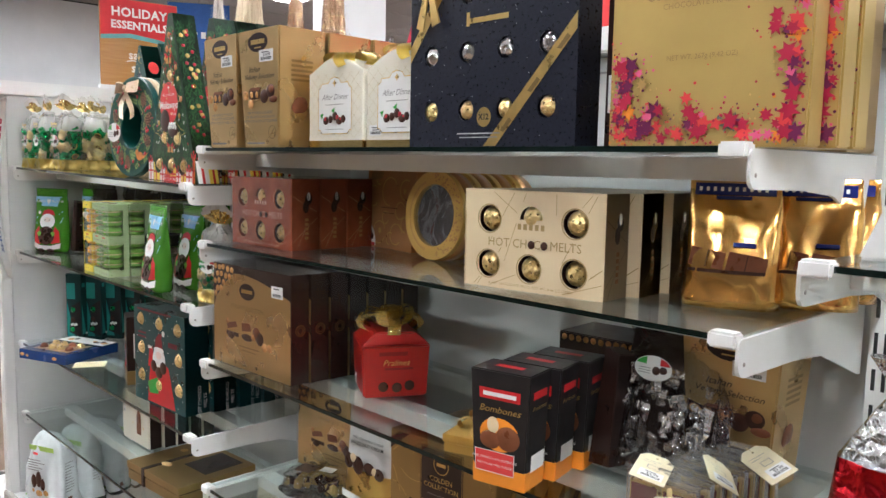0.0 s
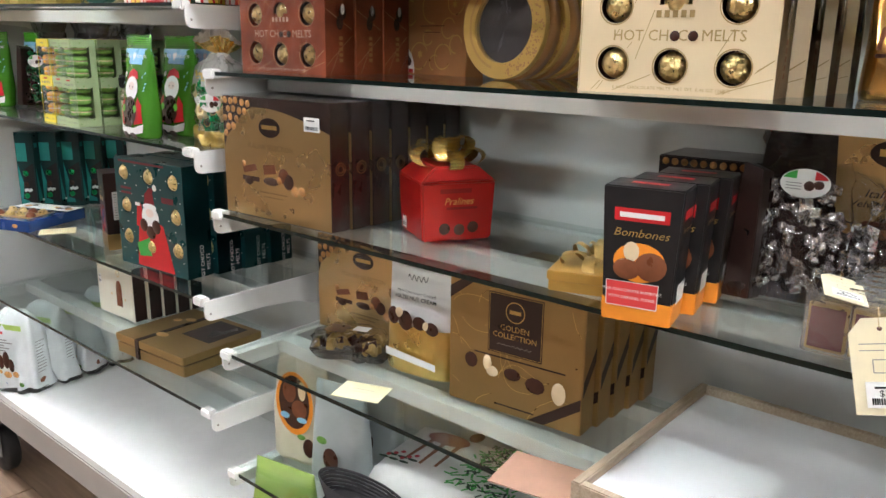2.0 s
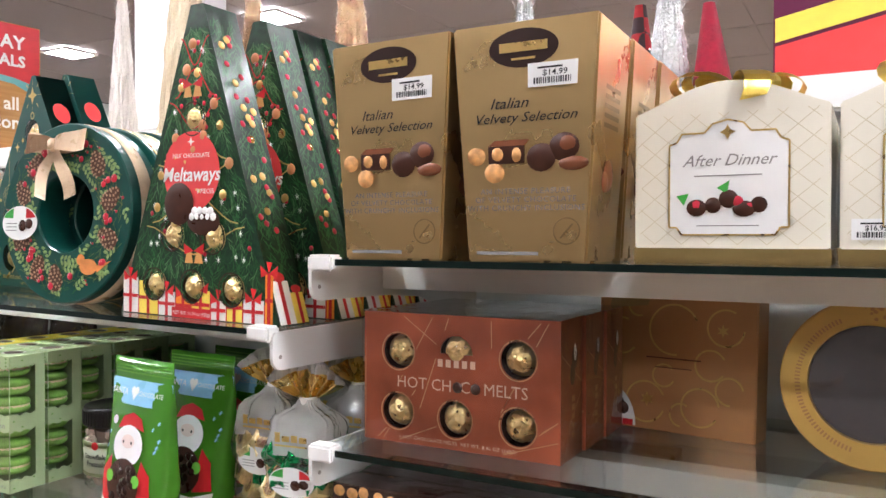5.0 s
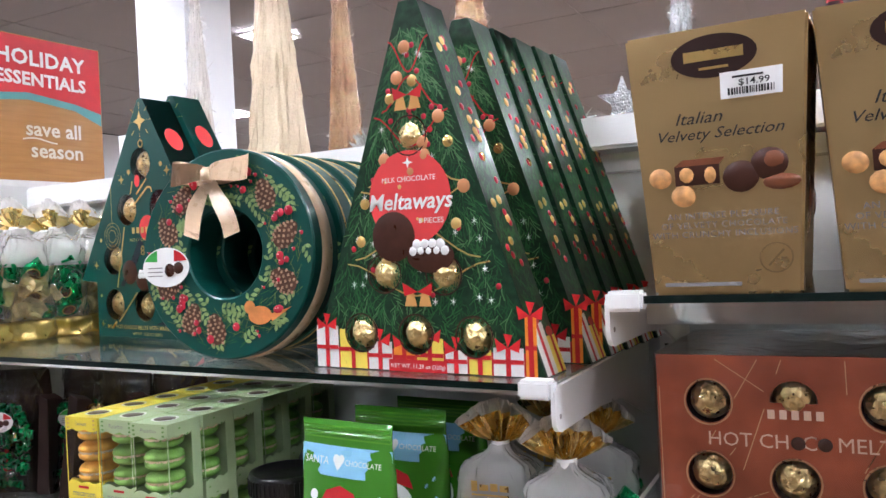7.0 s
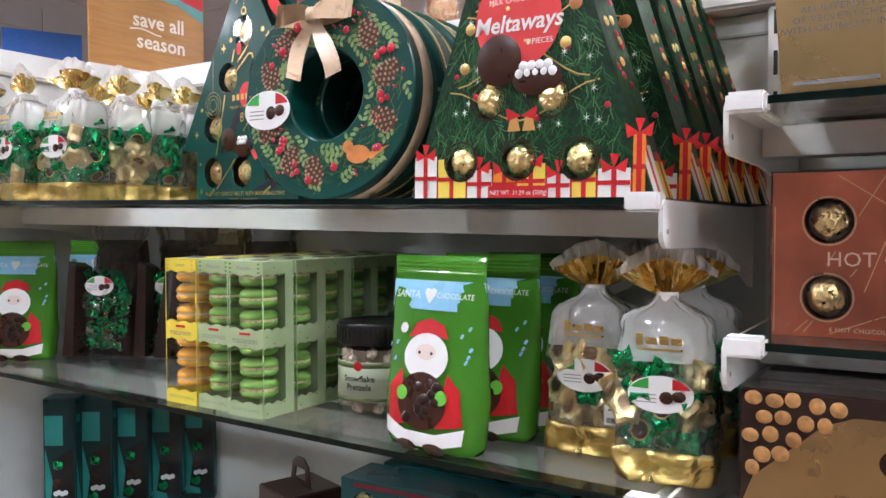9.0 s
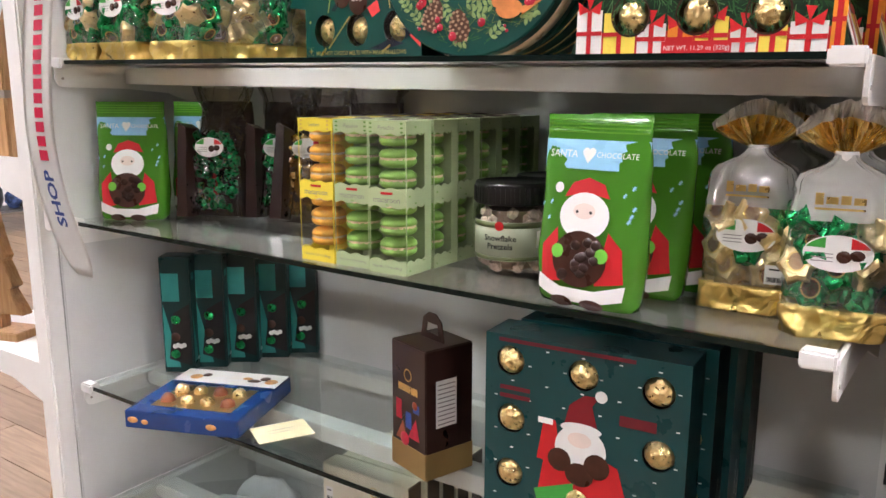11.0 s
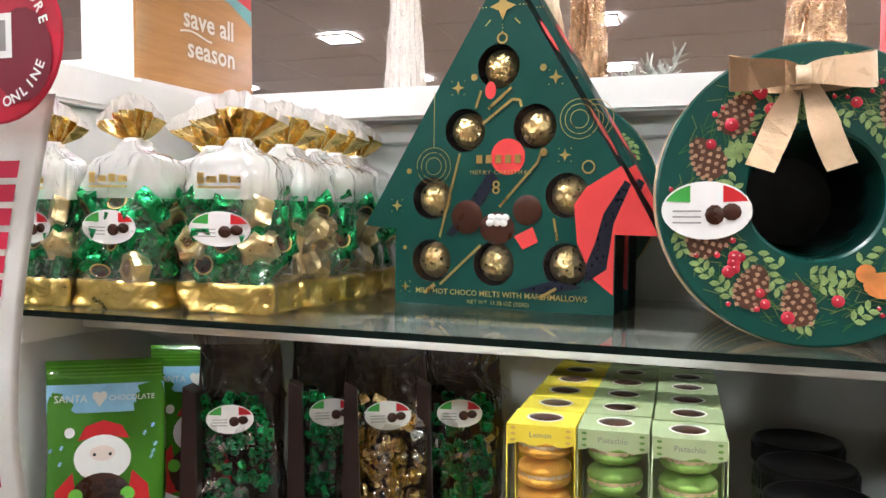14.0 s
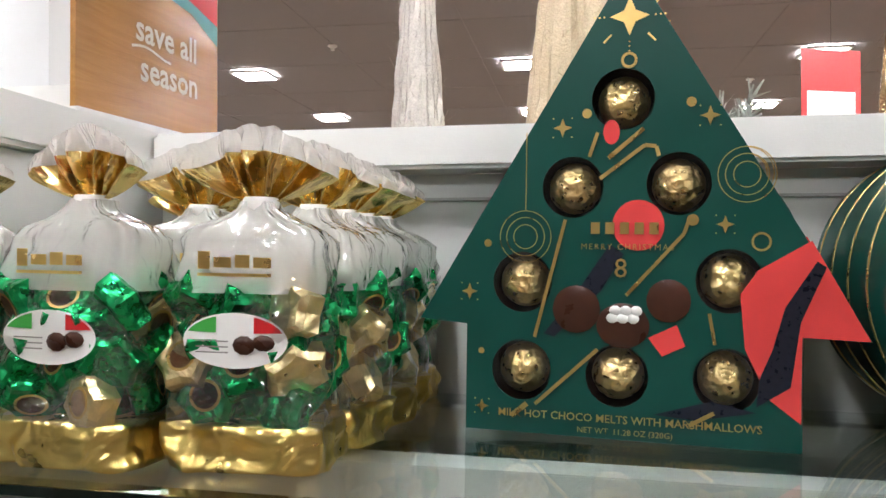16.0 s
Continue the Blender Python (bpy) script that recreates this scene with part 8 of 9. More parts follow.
art(t, "fir_print", GREEN, [q for k in range(130) for v in [rng.uniform(-0.09, 0.09)] for u in [0.1 + rng.uniform(-1, 1) * (0.075 - 0.35 * (v + 0.0) * 0.5) * 0.8] for b in [rng.uniform(0, 6.3)] for q in line([(u, v), (u + 0.016 * math.cos(b), v + 0.016 * math.sin(b))], 0.004)], m, 0.001)
art(t, "fir_print", PINE, [q for k in range(80) for v in [rng.uniform(-0.09, 0.08)] for u in [0.1 + rng.uniform(-1, 1) * 0.05] for b in [rng.uniform(0, 6.3)] for q in line([(u, v), (u + 0.014 * math.cos(b), v + 0.014 * math.sin(b))], 0.004)], m, 0.002)
art(t, "deer_print", mat("deer_print", (0.25, 0.1, 0.05), 0.7), [disc(-0.03, 0.05, 0.045, 0.022, 18), disc(0.012, 0.085, 0.014, 0.02, 14), [(-0.06, 0.05), (-0.05, 0.05), (-0.062, -0.05), (-0.068, -0.05)], [(-0.035, 0.04), (-0.025, 0.04), (-0.03, -0.055), (-0.036, -0.055)], [(-0.005, 0.045), (0.005, 0.045), (0.0, -0.05), (-0.006, -0.05)]], m, 0.0015)
art(t, "holly_print", BERRY, [disc(-0.1 + 0.01 * k, -0.055 + 0.01 * (k % 3), 0.005, n=10) for k in range(6)], m, 0.0015)
art(t, "holly_print", PINE, [disc(-0.105 + 0.011 * k, -0.065 + 0.014 * (k % 2), 0.011, 0.004, 10) for k in range(6)], m, 0.001)

t = thing("wicker_basket", "low dark grey round wicker basket", "basket", (0.31, 0.07, ZR["s5"]), 0)
bm = bmesh.new()
for k in range(7):
    r0 = 0.085 + 0.003 * k
    for q in range(40):
        a0, a1 = 2 * math.pi * q / 40, 2 * math.pi * (q + 1) / 40
        pts = []
        for a in (a0, a1):
            for i in range(5):
                b = 2 * math.pi * i / 5
                rr = r0 + 0.0035 * math.cos(b)
                pts.append(bm.verts.new((rr * math.cos(a), rr * 0.6 * math.sin(a), 0.004 + 0.0065 * k + 0.0035 * math.sin(b))))
        for i in range(5):
            bm.faces.new((pts[i], pts[(i + 1) % 5], pts[5 + (i + 1) % 5], pts[5 + i]))
part("woven_wall", bm, mat("dark_wicker", (0.045, 0.042, 0.045), 0.8, 0, 0.3, 60), t)
part("base", revolve([(0.001, 0.001), (0.082, 0.001), (0.082, 0.006), (0.001, 0.006)], 32), mat("dark_wicker", (0.045, 0.042, 0.045), 0.8), t)
t.children[-1].scale = (1, 0.6, 1)

# white tray in a pale wood frame, lying on the glass
t = thing("framed_tray", "large flat white tray in a pale wooden frame", "tray", (0.955, 0.165, ZR["s4"]), 0)
part("tray_panel", box(-0.163, 0.163, -0.178, 0.178, 0.0, 0.04), mat("white_board", (0.72, 0.73, 0.74), 0.35, 0, 0.08, 5), t)
for x0, x1, y0, y1 in ((-0.176, -0.163, -0.191, 0.191), (0.163, 0.176, -0.191, 0.191), (-0.163, 0.163, 0.178, 0.191), (-0.163, 0.163, -0.191, -0.178)):
    part("frame_strip", box(x0, x1, y0, y1, 0.0, 0.052, 0.0015), FRAME_WOOD, t)
t = thing("kraft_card", "brown kraft paper card with a punched hole", "card", (0.705, 0.03, ZR["s4"] + 0.002), 10)
cardm = holed(rect(-0.06, -0.045, 0.06, 0.045), [disc(0.04, 0.02, 0.004, n=10)[::-1]], 0.002)
cardm.transform(Matrix.Rotation(radians(-90), 4, "X"))
part("card", cardm, mat("kraft_paper", (0.45, 0.27, 0.19), 0.8), t)


# ---- neighbouring bay ----
t = thing("holly_bag", "white triangular gift bag printed with holly", "gift bag", (1.27, 0.08, 1.29), 0)
part("bag", prism([(-0.06, 0), (0.06, 0), (0.012, 0.12), (-0.012, 0.12)], 0, 0.06, 0.003), mat("white_gloss_card", (0.78, 0.78, 0.76), 0.35), t)
art(t, "leaf_picture", GREEN, [disc(-0.02, 0.03, 0.014, 0.007, 12), disc(0.012, 0.03, 0.014, 0.007, 12)], front(0), 0.0008)
art(t, "berry_picture", RED, [disc(-0.005, 0.035, 0.006, n=12), disc(0.004, 0.028, 0.006, n=12)], front(0), 0.0012)
t = thing("red_sweets_bag", "red and silver bag of wrapped sweets", "bag of sweets", (1.27, 0.08, 1.0), 0)
part("bag", loft([(0, 0.06, 0.035, 0), (0.03, 0.066, 0.04, 0), (0.1, 0.06, 0.034, 0), (0.15, 0.03, 0.016, 0), (0.17, 0.016, 0.01, 0)], 36, 3, 0.3, 3, 50), foil("red_foil", (0.6, 0.02, 0.03), 0.25, 40), t, smooth=True)
part("silver_top", loft([(0.1, 0.0605, 0.0345, 0), (0.15, 0.031, 0.017, 0), (0.17, 0.017, 0.011, 0), (0.2, 0.04, 0.014, 0)], 36, 3, 0.3, 3, 50, False), SILVER_FOIL, t, smooth=True)

# ---- rear side of the gondola: a shelf with glitter trees ----
rs = slab("rear_shelf", "white shelf on the gondola's far side", "shelf", XL, XE, BACK + 0.06, 0.79, 1.28, 1.3, WHITE_METAL)


def glitter(name, col, metal=0.6, scale=180.0):
    m = foil(name, col, 0.22, scale * 2.2, 1.0, metal)
    return m


def cone_tree(x, y, r, h, material, label, strands=True, seed=1, z=1.3):
    """A cone of wound strands on a small foot."""
    t = thing("cone_tree", label, "decoration", (x, y, z), seed * 40, group="cone trees")
    rng = random.Random(seed)
    part("foot", revolve([(r * 0.5, 0), (r * 0.5, 0.012), (0.008, 0.014), (0.008, 0.05)], 16, cap=True), BRONZE_CARD, t)
    bm = bmesh.new()
    n, rows = 40, 30
    rings = []
    for j in range(rows + 1):
        f = j / rows
        ring = []
        for i in range(n):
            a = 2 * math.pi * i / n
            rr = (r * (1 - f) + 0.004) * (1 + 0.07 * rng.uniform(-1, 1) + (0.06 * math.sin(i * 2.6) if strands else 0))
            ring.append(bm.verts.new((rr * math.cos(a), rr * math.sin(a), 0.04 + (h - 0.04) * f)))
        rings.append(ring)
    for a, b in zip(rings, rings[1:]):
        for i in range(n):
            bm.faces.new((a[i], a[(i + 1) % n], b[(i + 1) % n], b[i]))
    bm.faces.new(rings[-1])
    part("cone", bm, material, t)
    bm = bmesh.new()
    for k in range(1500):
        f, a = rng.random() ** 0.8, rng.uniform(0, 6.28)
        rr = r * (1 - f) + 0.005
        c = Vector((rr * math.cos(a), rr * math.sin(a), 0.04 + (h - 0.04) * f))
        e = c + Vector((rng.gauss(0, 0.006) + math.cos(a) * 0.003, rng.gauss(0, 0.006) + math.sin(a) * 0.003, rng.gauss(0, 0.012)))
        d = Vector((-math.sin(a), math.cos(a), 0)) * 0.0009
        bm.faces.new([bm.verts.new(p) for p in (c - d, c + d, e + d * 0.4, e - d * 0.4)])
    tagged(part("tinsel", bm, material, t), kind="stuff")
    return t


CREAM_G = glitter("cream_glitter", (0.72, 0.60, 0.42), 0.25)
GOLD_G = glitter("brown_gold_glitter", (0.5, 0.33, 0.2), 0.85, 140)
WHITE_G = glitter("white_glitter", (0.74, 0.70, 0.64), 0.2)
SILVER_G = glitter("silver_glitter", (0.55, 0.56, 0.55), 0.7, 120)
cone_tree(-0.768, 0.57, 0.078, 0.92, CREAM_G, "tall cream glitter cone tree", True, 1)
cone_tree(-0.692, 0.69, 0.052, 0.8, GOLD_G, "slim brown-gold glitter cone tree", True, 2)
cone_tree(-0.965, 0.57, 0.05, 0.72, WHITE_G, "slim white glitter cone tree", True, 3)
cone_tree(-0.365, 0.6, 0.065, 0.78, GOLD_G, "brown-gold beaded cone tree", True, 4)
cone_tree(-0.02, 0.62, 0.05, 0.6, SILVER_G, "small silver glitter cone tree", True, 5)
cone_tree(0.245, 0.52, 0.06, 0.55, SILVER_G, "silver glitter cone tree beside red gnomes", True, 6)


def gnome_hat(x, y, r, h, material, label, seed):
    """A soft pointed fabric cone with a fur brim."""
    t = thing("fabric_cone", label, "decoration", (x, y, 1.3), 20 * seed, group="fabric cones")
    part("hat", loft([(0.1, r, r, 0), (0.18, r * 0.9, r * 0.9, 0), (0.28, r * 0.6, r * 0.6, 0.006), (h, 0.008, 0.008, 0.015)], 24, 2, 0.3, seed, 30), material, t, smooth=True)
    part("body", loft([(0, r * 0.9, r * 0.9, 0), (0.06, r, r, 0), (0.1, r * 0.98, r * 0.98, 0)], 24, 2, 0.2, seed, 30), mat("grey_felt", (0.25, 0.24, 0.24), 0.9, 0, 0.3, 60), t, smooth=True)
    part("brim", revolve([(r * 0.95, 0.09), (r * 1.12, 0.1), (r * 1.12, 0.115), (r * 0.95, 0.125)], 24), PINE, t, smooth=True)
    return t


def plaid():
    m = bpy.data.materials.new("red_plaid")
    m.use_nodes = True
    nt = m.node_tree
    b = nt.nodes["Principled BSDF"]
    tc = nt.nodes.new("ShaderNodeTexCoord")
    ck = nt.nodes.new("ShaderNodeTexChecker")
    ck.inputs["Scale"].default_value = 40
    ck.inputs["Color1"].default_value, ck.inputs["Color2"].default_value = (0.35, 0.01, 0.015, 1), (0.03, 0.012, 0.014, 1)
    nt.links.new(tc.outputs["Object"], ck.inputs["Vector"])
    nt.links.new(ck.outputs["Color"], b.inputs["Base Color"])
    b.inputs["Roughness"].default_value = 0.9
    return m


PLAID = plaid()
RED_FELT = mat("red_felt", (0.28, 0.012, 0.03), 0.9, 0, 0.25, 60, 0.2, 300)
gnome_hat(0.09, 0.5, 0.06, 0.42, RED_FELT, "dark red felt cone decoration", 1)
gnome_hat(0.2, 0.56, 0.055, 0.47, PLAID, "red and black plaid cone decoration", 2)
gnome_hat(0.31, 0.53, 0.055, 0.45, RED_FELT, "dark red felt cone decoration", 3)
gnome_hat(0.48, 0.53, 0.055, 0.42, RED_FELT, "dark red felt cone decoration", 4)

t = thing("blue_hanging_sign", "blue hanging shop sign far off", "sign", (-6.9, 3.5, 2.75), 62)
part("board", box(-0.33, 0.33, -0.01, 0.01, -0.35, 0.35), mat("blue_board", (0.02, 0.09, 0.32), 0.35), t)
art(t, "white_letter", PAPER, [rect(-0.25 + 0.09 * k, -0.03, -0.2 + 0.09 * k, 0.04) for k in range(6)], front(-0.01), 0.002)
part("hanging_wire", box(-0.002, 0.002, -0.002, 0.002, 0.35, ROOM_H + 0.02 - 2.75), INK, t)


def sprig(x, y, seed, label, n=7):
    t = thing("snowy_sprig", label, "decoration", (x, y, 1.3), 0, group="snowy sprigs")
    rng = random.Random(seed)
    bm = bmesh.new()
    part("stem", box(-0.004, 0.004, -0.004, 0.004, 0, 0.32), BROWN_CARD, t)
    for k in range(n):
        a, e = rng.uniform(0, 6.28), rng.uniform(0.3, 1.3)
        d = Vector((math.cos(a) * math.cos(e), math.sin(a) * math.cos(e), math.sin(e)))
        o = Vector((0, 0, rng.uniform(0.28, 0.32)))
        L = rng.uniform(0.05, 0.1)
        for q in range(34):
            c = o + d * L * q / 34
            r = Vector((rng.uniform(-1, 1), rng.uniform(-1, 1), rng.uniform(-0.2, 1))).normalized() * 0.022 + d * 0.01
            s = r.cross(d).normalized() * 0.003
            bm.faces.new([bm.verts.new(p) for p in (c - s, c + s, c + r + s * 0.3, c + r - s * 0.3)])
    tagged(part("needles", bm, mat("frosted_needles", (0.48, 0.52, 0.48), 0.8, 0, 0.35, 60), t), kind="stuff")
    return t


sprig(-0.585, 0.62, 3, "frosted fir sprig decoration")
sprig(-0.2, 0.6, 5, "frosted fir sprig decoration")
for x, y, z, mt, lb in ((-0.11, 0.6, 1.66, SILVER_G, "silver star ornament on a stick"), (-1.13, 0.6, 1.62, GOLD_G, "small gold star ornament on a stick")):
    t = thing("star_ornament", lb, "ornament", (x, y, z), 10)
    part("star", prism(star(0, 0.0, 0.042 if mt is SILVER_G else 0.026, 0.016, 5, 90), -0.008, 0.008, 0.003), mt, t)
    part("stick", box(-0.002, 0.002, -0.002, 0.002, 1.3 - z, 0), BRONZE_CARD, t)

# ---- signs ----
t = thing("season_sign", "holiday sign in red, teal and wood print", "sign", (-1.256, 0.291, 1.6), 85)
SW, SH = 0.262, 0.29
part("holder", box(-0.005, SW + 0.005, -0.01, 0.01, 0.006, 0.02, 0.002), CLIP, t)
part("stem", box(SW / 2 - 0.01, SW / 2 + 0.01, -0.006, 0.006, 0.004, 0.006), CLIP, t)
part("board", box(0, SW, -0.003, 0.003, 0.02, 0.02 + SH), wood("sign_wood_print", (0.36, 0.17, 0.05), (0.45, 0.23, 0.075), 5, 0.16, 0), t)
m = front(-0.003, 0, 0.02)
art(t, "red_field", RED, [[(0.002, SH * 0.57), (0.1, SH * 0.61), (0.2, SH * 0.57), (SW - 0.002, SH * 0.52), (SW - 0.002, SH - 0.002), (0.002, SH - 0.002)]], m, 0.0006)
art(t, "teal_band", mat("teal_print", (0.12, 0.34, 0.33), 0.4), [[(0.002, SH * 0.52), (0.1, SH * 0.56), (0.2, SH * 0.52), (SW - 0.002, SH * 0.43), (SW - 0.002, SH * 0.52), (0.2, SH * 0.57), (0.1, SH * 0.61), (0.002, SH * 0.57)]], m, 0.0009)
text(t, "HOLIDAY", SW / 2, SH * 0.845, 0.042, PAPER, m, 0.0014, bold=0.0012, space=1.05)
text(t, "ESSENTIALS", SW / 2, SH * 0.7, 0.036, PAPER, m, 0.0014, bold=0.0012, space=1.03)
text(t, "save all", SW * 0.58, SH * 0.36, 0.042, mat("sign_cream", (0.75, 0.7, 0.58), 0.5), m, 0.0014, bold=0.0008)
text(t, "season", SW * 0.6, SH * 0.21, 0.042, mat("sign_cream", (0.75, 0.7, 0.58), 0.5), m, 0.0014, bold=0.0008)
art(t, "underline", mat("sign_cream", (0.75, 0.7, 0.58), 0.5), line([(0.085 + 0.012 * k, SH * 0.285 + 0.004 * math.sin(k * 0.8)) for k in range(7)], 0.003), m, 0.0014)

t = thing("purple_sign", "plum and red shop sign with a yellow stripe", "sign", (0.39, 0.46, CAP - 0.3), 0)
part("board", box(0, 0.4, -0.003, 0.003, 0.0, 0.62), mat("plum_board", (0.11, 0.012, 0.045), 0.4), t)
art(t, "red_field", CORAL, [[(0.002, 0.002), (0.398, 0.002), (0.398, 0.44), (0.002, 0.36)]], front(-0.003), 0.0006)
art(t, "yellow_stripe", YELLOW, [[(0.002, 0.365), (0.398, 0.445), (0.398, 0.475), (0.002, 0.395)]], front(-0.003), 0.0012)
art(t, "white_letter", PAPER, [rect(0.1 + 0.032 * k, 0.5, 0.108 + 0.032 * k, 0.53) for k in range(5)], front(-0.003), 0.0012)

# hanging strip on the end post: a bowed paper banner below a round head
t = thing("hanging_strip_sign", "curling white paper strip sign with a round crimson head", "sign", (-1.137, -0.055, 1.012), 0)


def strip_skin(u, v, w):
    q = v - 0.248
    return Vector((u - 0.013 + (1.2 if q < 0 else 0.4) * q * q, -0.01 * math.sin(v * 8.0) - w, v))


bm = bmesh.new()
prev = None
for j in range(41):
    v = 0.53 * j / 40
    hw = 0.041 * (1.0 if j > 3 else (0.5, 0.78, 0.92, 0.98)[j])
    row = [bm.verts.new(strip_skin(hw * (i / 4 - 1), v, 0)) for i in range(9)]
    if prev:
        for i in range(8):
            bm.faces.new((prev[i], prev[i + 1], row[i + 1], row[i]))
    prev = row
bmesh.ops.solidify(bm, geom=bm.faces[:], thickness=0.0008)
part("strip", bm, PAPER, t, smooth=True)
text(t, "SHOP", 0.006, 0.118, 0.034, mat("blue_ink", (0.03, 0.06, 0.22), 0.5), strip_skin, 0.0016, turn=90, bold=0.001)
for k in range(14):
    art(t, "mark_bar", mat("crimson_ink", (0.5, 0.01, 0.05), 0.5), [rect(-0.008, 0.176 + 0.0215 * k, 0.016, 0.1915 + 0.0215 * k)], strip_skin, 0.0016)
part("clip", box(-0.052, -0.03, 0.004, 0.016, 0.06, 0.13, 0.002), CLIP, t)
part("clip", box(-0.052, -0.03, 0.004, 0.016, 0.46, 0.54, 0.002), CLIP, t)
HX, HZ = 0.026, 0.572
head = part("round_head", revolve([(0.001, -0.0015), (0.07, -0.0015), (0.072, 0.0), (0.07, 0.0015), (0.001, 0.0015)], 40, "y", (HX, -0.022, HZ)), mat("crimson_board", (0.42, 0.012, 0.035), 0.35, 0, 0.35, 18), t, "round crimson board with white lettering")
hm = front(-0.0235)
art(head, "dark_shape", mat("maroon_board", (0.16, 0.01, 0.025), 0.4), [disc(HX + 0.03, HZ - 0.014, 0.032, 0.04, 18)], hm, 0.0008)
art(head, "white_square", PAPER, [rect(HX - 0.02, HZ - 0.016, HX + 0.02, HZ + 0.022)], hm, 0.0012)
art(head, "grey_square", GREY_INK, [rect(HX - 0.014, HZ - 0.01, HX + 0.014, HZ + 0.016)], hm, 0.0016)
for words, a0, a1, sgn in (("FIND EVEN MORE", 165, 15, 1), ("TO LOVE ONLINE", 205, 335, -1)):
    for k, ch in enumerate(words):
        if ch != " ":
            a = a0 + (a1 - a0) * k / (len(words) - 1)
            text(head, ch, HX + 0.055 * math.cos(radians(a)), HZ + 0.055 * math.sin(radians(a)), 0.0125, PAPER, hm, 0.0016, turn=a - 90 * sgn, bold=0.0003)

# ---- end display with wooden decorations ----
e2 = thing("end_display", "white end display with arms and shelves", "shelving", kind="structure")
part("base_deck", box(-1.66, XL - 0.03, -0.02, 0.79, 0.165, 0.2, 0.003), DECK, e2)
part("deck_fascia", box(-1.68, -1.661, -0.03, 0.8, 0.125, 0.21, 0.003), FASCIA, e2)
part("deck_fascia", box(-1.66, XL - 0.032, -0.035, -0.021, 0.125, 0.21, 0.003), FASCIA, e2)
for z in (0.795, 1.17):
    sh = part("shelf_board", box(-1.74, XL - 0.03, 0.0, 0.78, z - 0.012, z, 0.002), WHITE_METAL, e2)
    for y in (-0.004, 0.784):
        pts = [(XL - 0.03, z + 0.01), (-1.74, z + 0.006), (-1.75, z - 0.01), (-1.74, z - 0.03), (-1.44, z - 0.04), (-1.32, z - 0.07), (-1.27, z - 0.12), (XL - 0.03, z - 0.17)]
        part("arm", prism(pts, y - 0.003, y + 0.003), WHITE_METAL, sh)


def wooden_house(x, y, z, w, h, rz, seed):
    t = thing("wooden_house", "pale wooden slatted house lantern", "decoration", (x, y, z), rz, group="wooden houses")
    n = 4
    for k in range(n):
        a = -w / 2 + w * k / n
        part("slat", box(a + 0.002, a + w / n - 0.002, -w / 2, -w / 2 + 0.012, 0, h, 0.002), PALE_WOOD, t)
        part("slat", box(w / 2 - 0.012, w / 2, a + 0.002, a + w / n - 0.002, 0, h, 0.002), PALE_WOOD, t)
    part("core", box(-w / 2 + 0.013, w / 2 - 0.013, -w / 2 + 0.013, w / 2, 0, h - 0.002), mat("dark_wood_core", (0.08, 0.04, 0.02), 0.7), t)
    part("lid", box(-w * 0.53, w * 0.53, -w * 0.53, w * 0.53, h, h + 0.012, 0.003), PALE_WOOD, t)
    for u, lean in ((-0.3, -0.03), (0.25, 0.035)):
        pts = [(w * u - 0.012, h + 0.012), (w * u + 0.012, h + 0.012), (w * u + lean + 0.022, h + 0.075), (w * u + lean + 0.012, h + 0.088), (w * u + lean - 0.012, h + 0.085), (w * u + lean - 0.02, h + 0.06)]
        part("antler", prism(pts, -w * 0.2, -w * 0.2 + 0.014, 0.003), PALE_WOOD, t)
    part("band", box(-w / 2 - 0.001, w / 2 + 0.001, -w / 2 - 0.001, w / 2 + 0.001, h * 0.46, h * 0.52), mat("twine_band", (0.3, 0.26, 0.22), 0.8), t)
    return t


def wooden_tree(x, y, z, r, h, seed):
    t = thing("wooden_tree", "turned pale wood tree decoration", "decoration", (x, y, z), 13 * seed, group="wooden trees")
    k = 5
    prof = [(r * 0.2, 0), (r * 0.2, h * 0.08)]
    for i in range(k):
        f = i / k
        prof += [(r * (1 - f), h * (0.08 + 0.92 * f)), (r * (1 - f) * 0.97, h * (0.1 + 0.92 * f)), (r * (1 - f - 0.75 / k) * 0.8 + 0.002, h * (0.08 + 0.92 * (f + 0.95 / k)))]
    part("tree", revolve(prof, 20, cap=True), PALE_WOOD, t, smooth=False)
    part("foot", revolve([(r * 0.6, 0), (r * 0.6, 0.012), (r * 0.2, 0.014)], 20, cap=True), PALE_WOOD, t)
    return t


def cut_out_tree(x, y, z, w, h, rz, seed):
    """A tree sawn from a thick board, with ragged tiers, a snow edge and a plank foot."""
    t = thing("wooden_cut_out_tree", "thick sawn wooden tree cut-out on a plank foot", "decoration", (x, y, z), rz, group="wooden cut-out trees")
    rng = random.Random(seed)
    right = []
    for k in range(4):
        f = k / 4
        right += [(w * (0.5 - 0.44 * f), 0.05 + (h - 0.05) * f), (w * (0.47 - 0.44 * f), 0.05 + (h - 0.05) * (f + 0.04)), (w * (0.29 - 0.25 * f), 0.05 + (h - 0.05) * (f + 0.22))]
    left = [(-u * rng.uniform(0.9, 1.05), v) for u, v in right[::-1]]
    part("tree", prism([(-w * 0.1, 0.018), (w * 0.1, 0.018), (w * 0.1, 0.05)] + right + [(0.0, h)] + left + [(-w * 0.1, 0.05)], -0.014, 0.014, 0.002), PALE_WOOD, t)
    part("foot", box(-w * 0.5, w * 0.5, -0.035, 0.035, 0.0, 0.018, 0.002), PALE_WOOD, t)
    return t


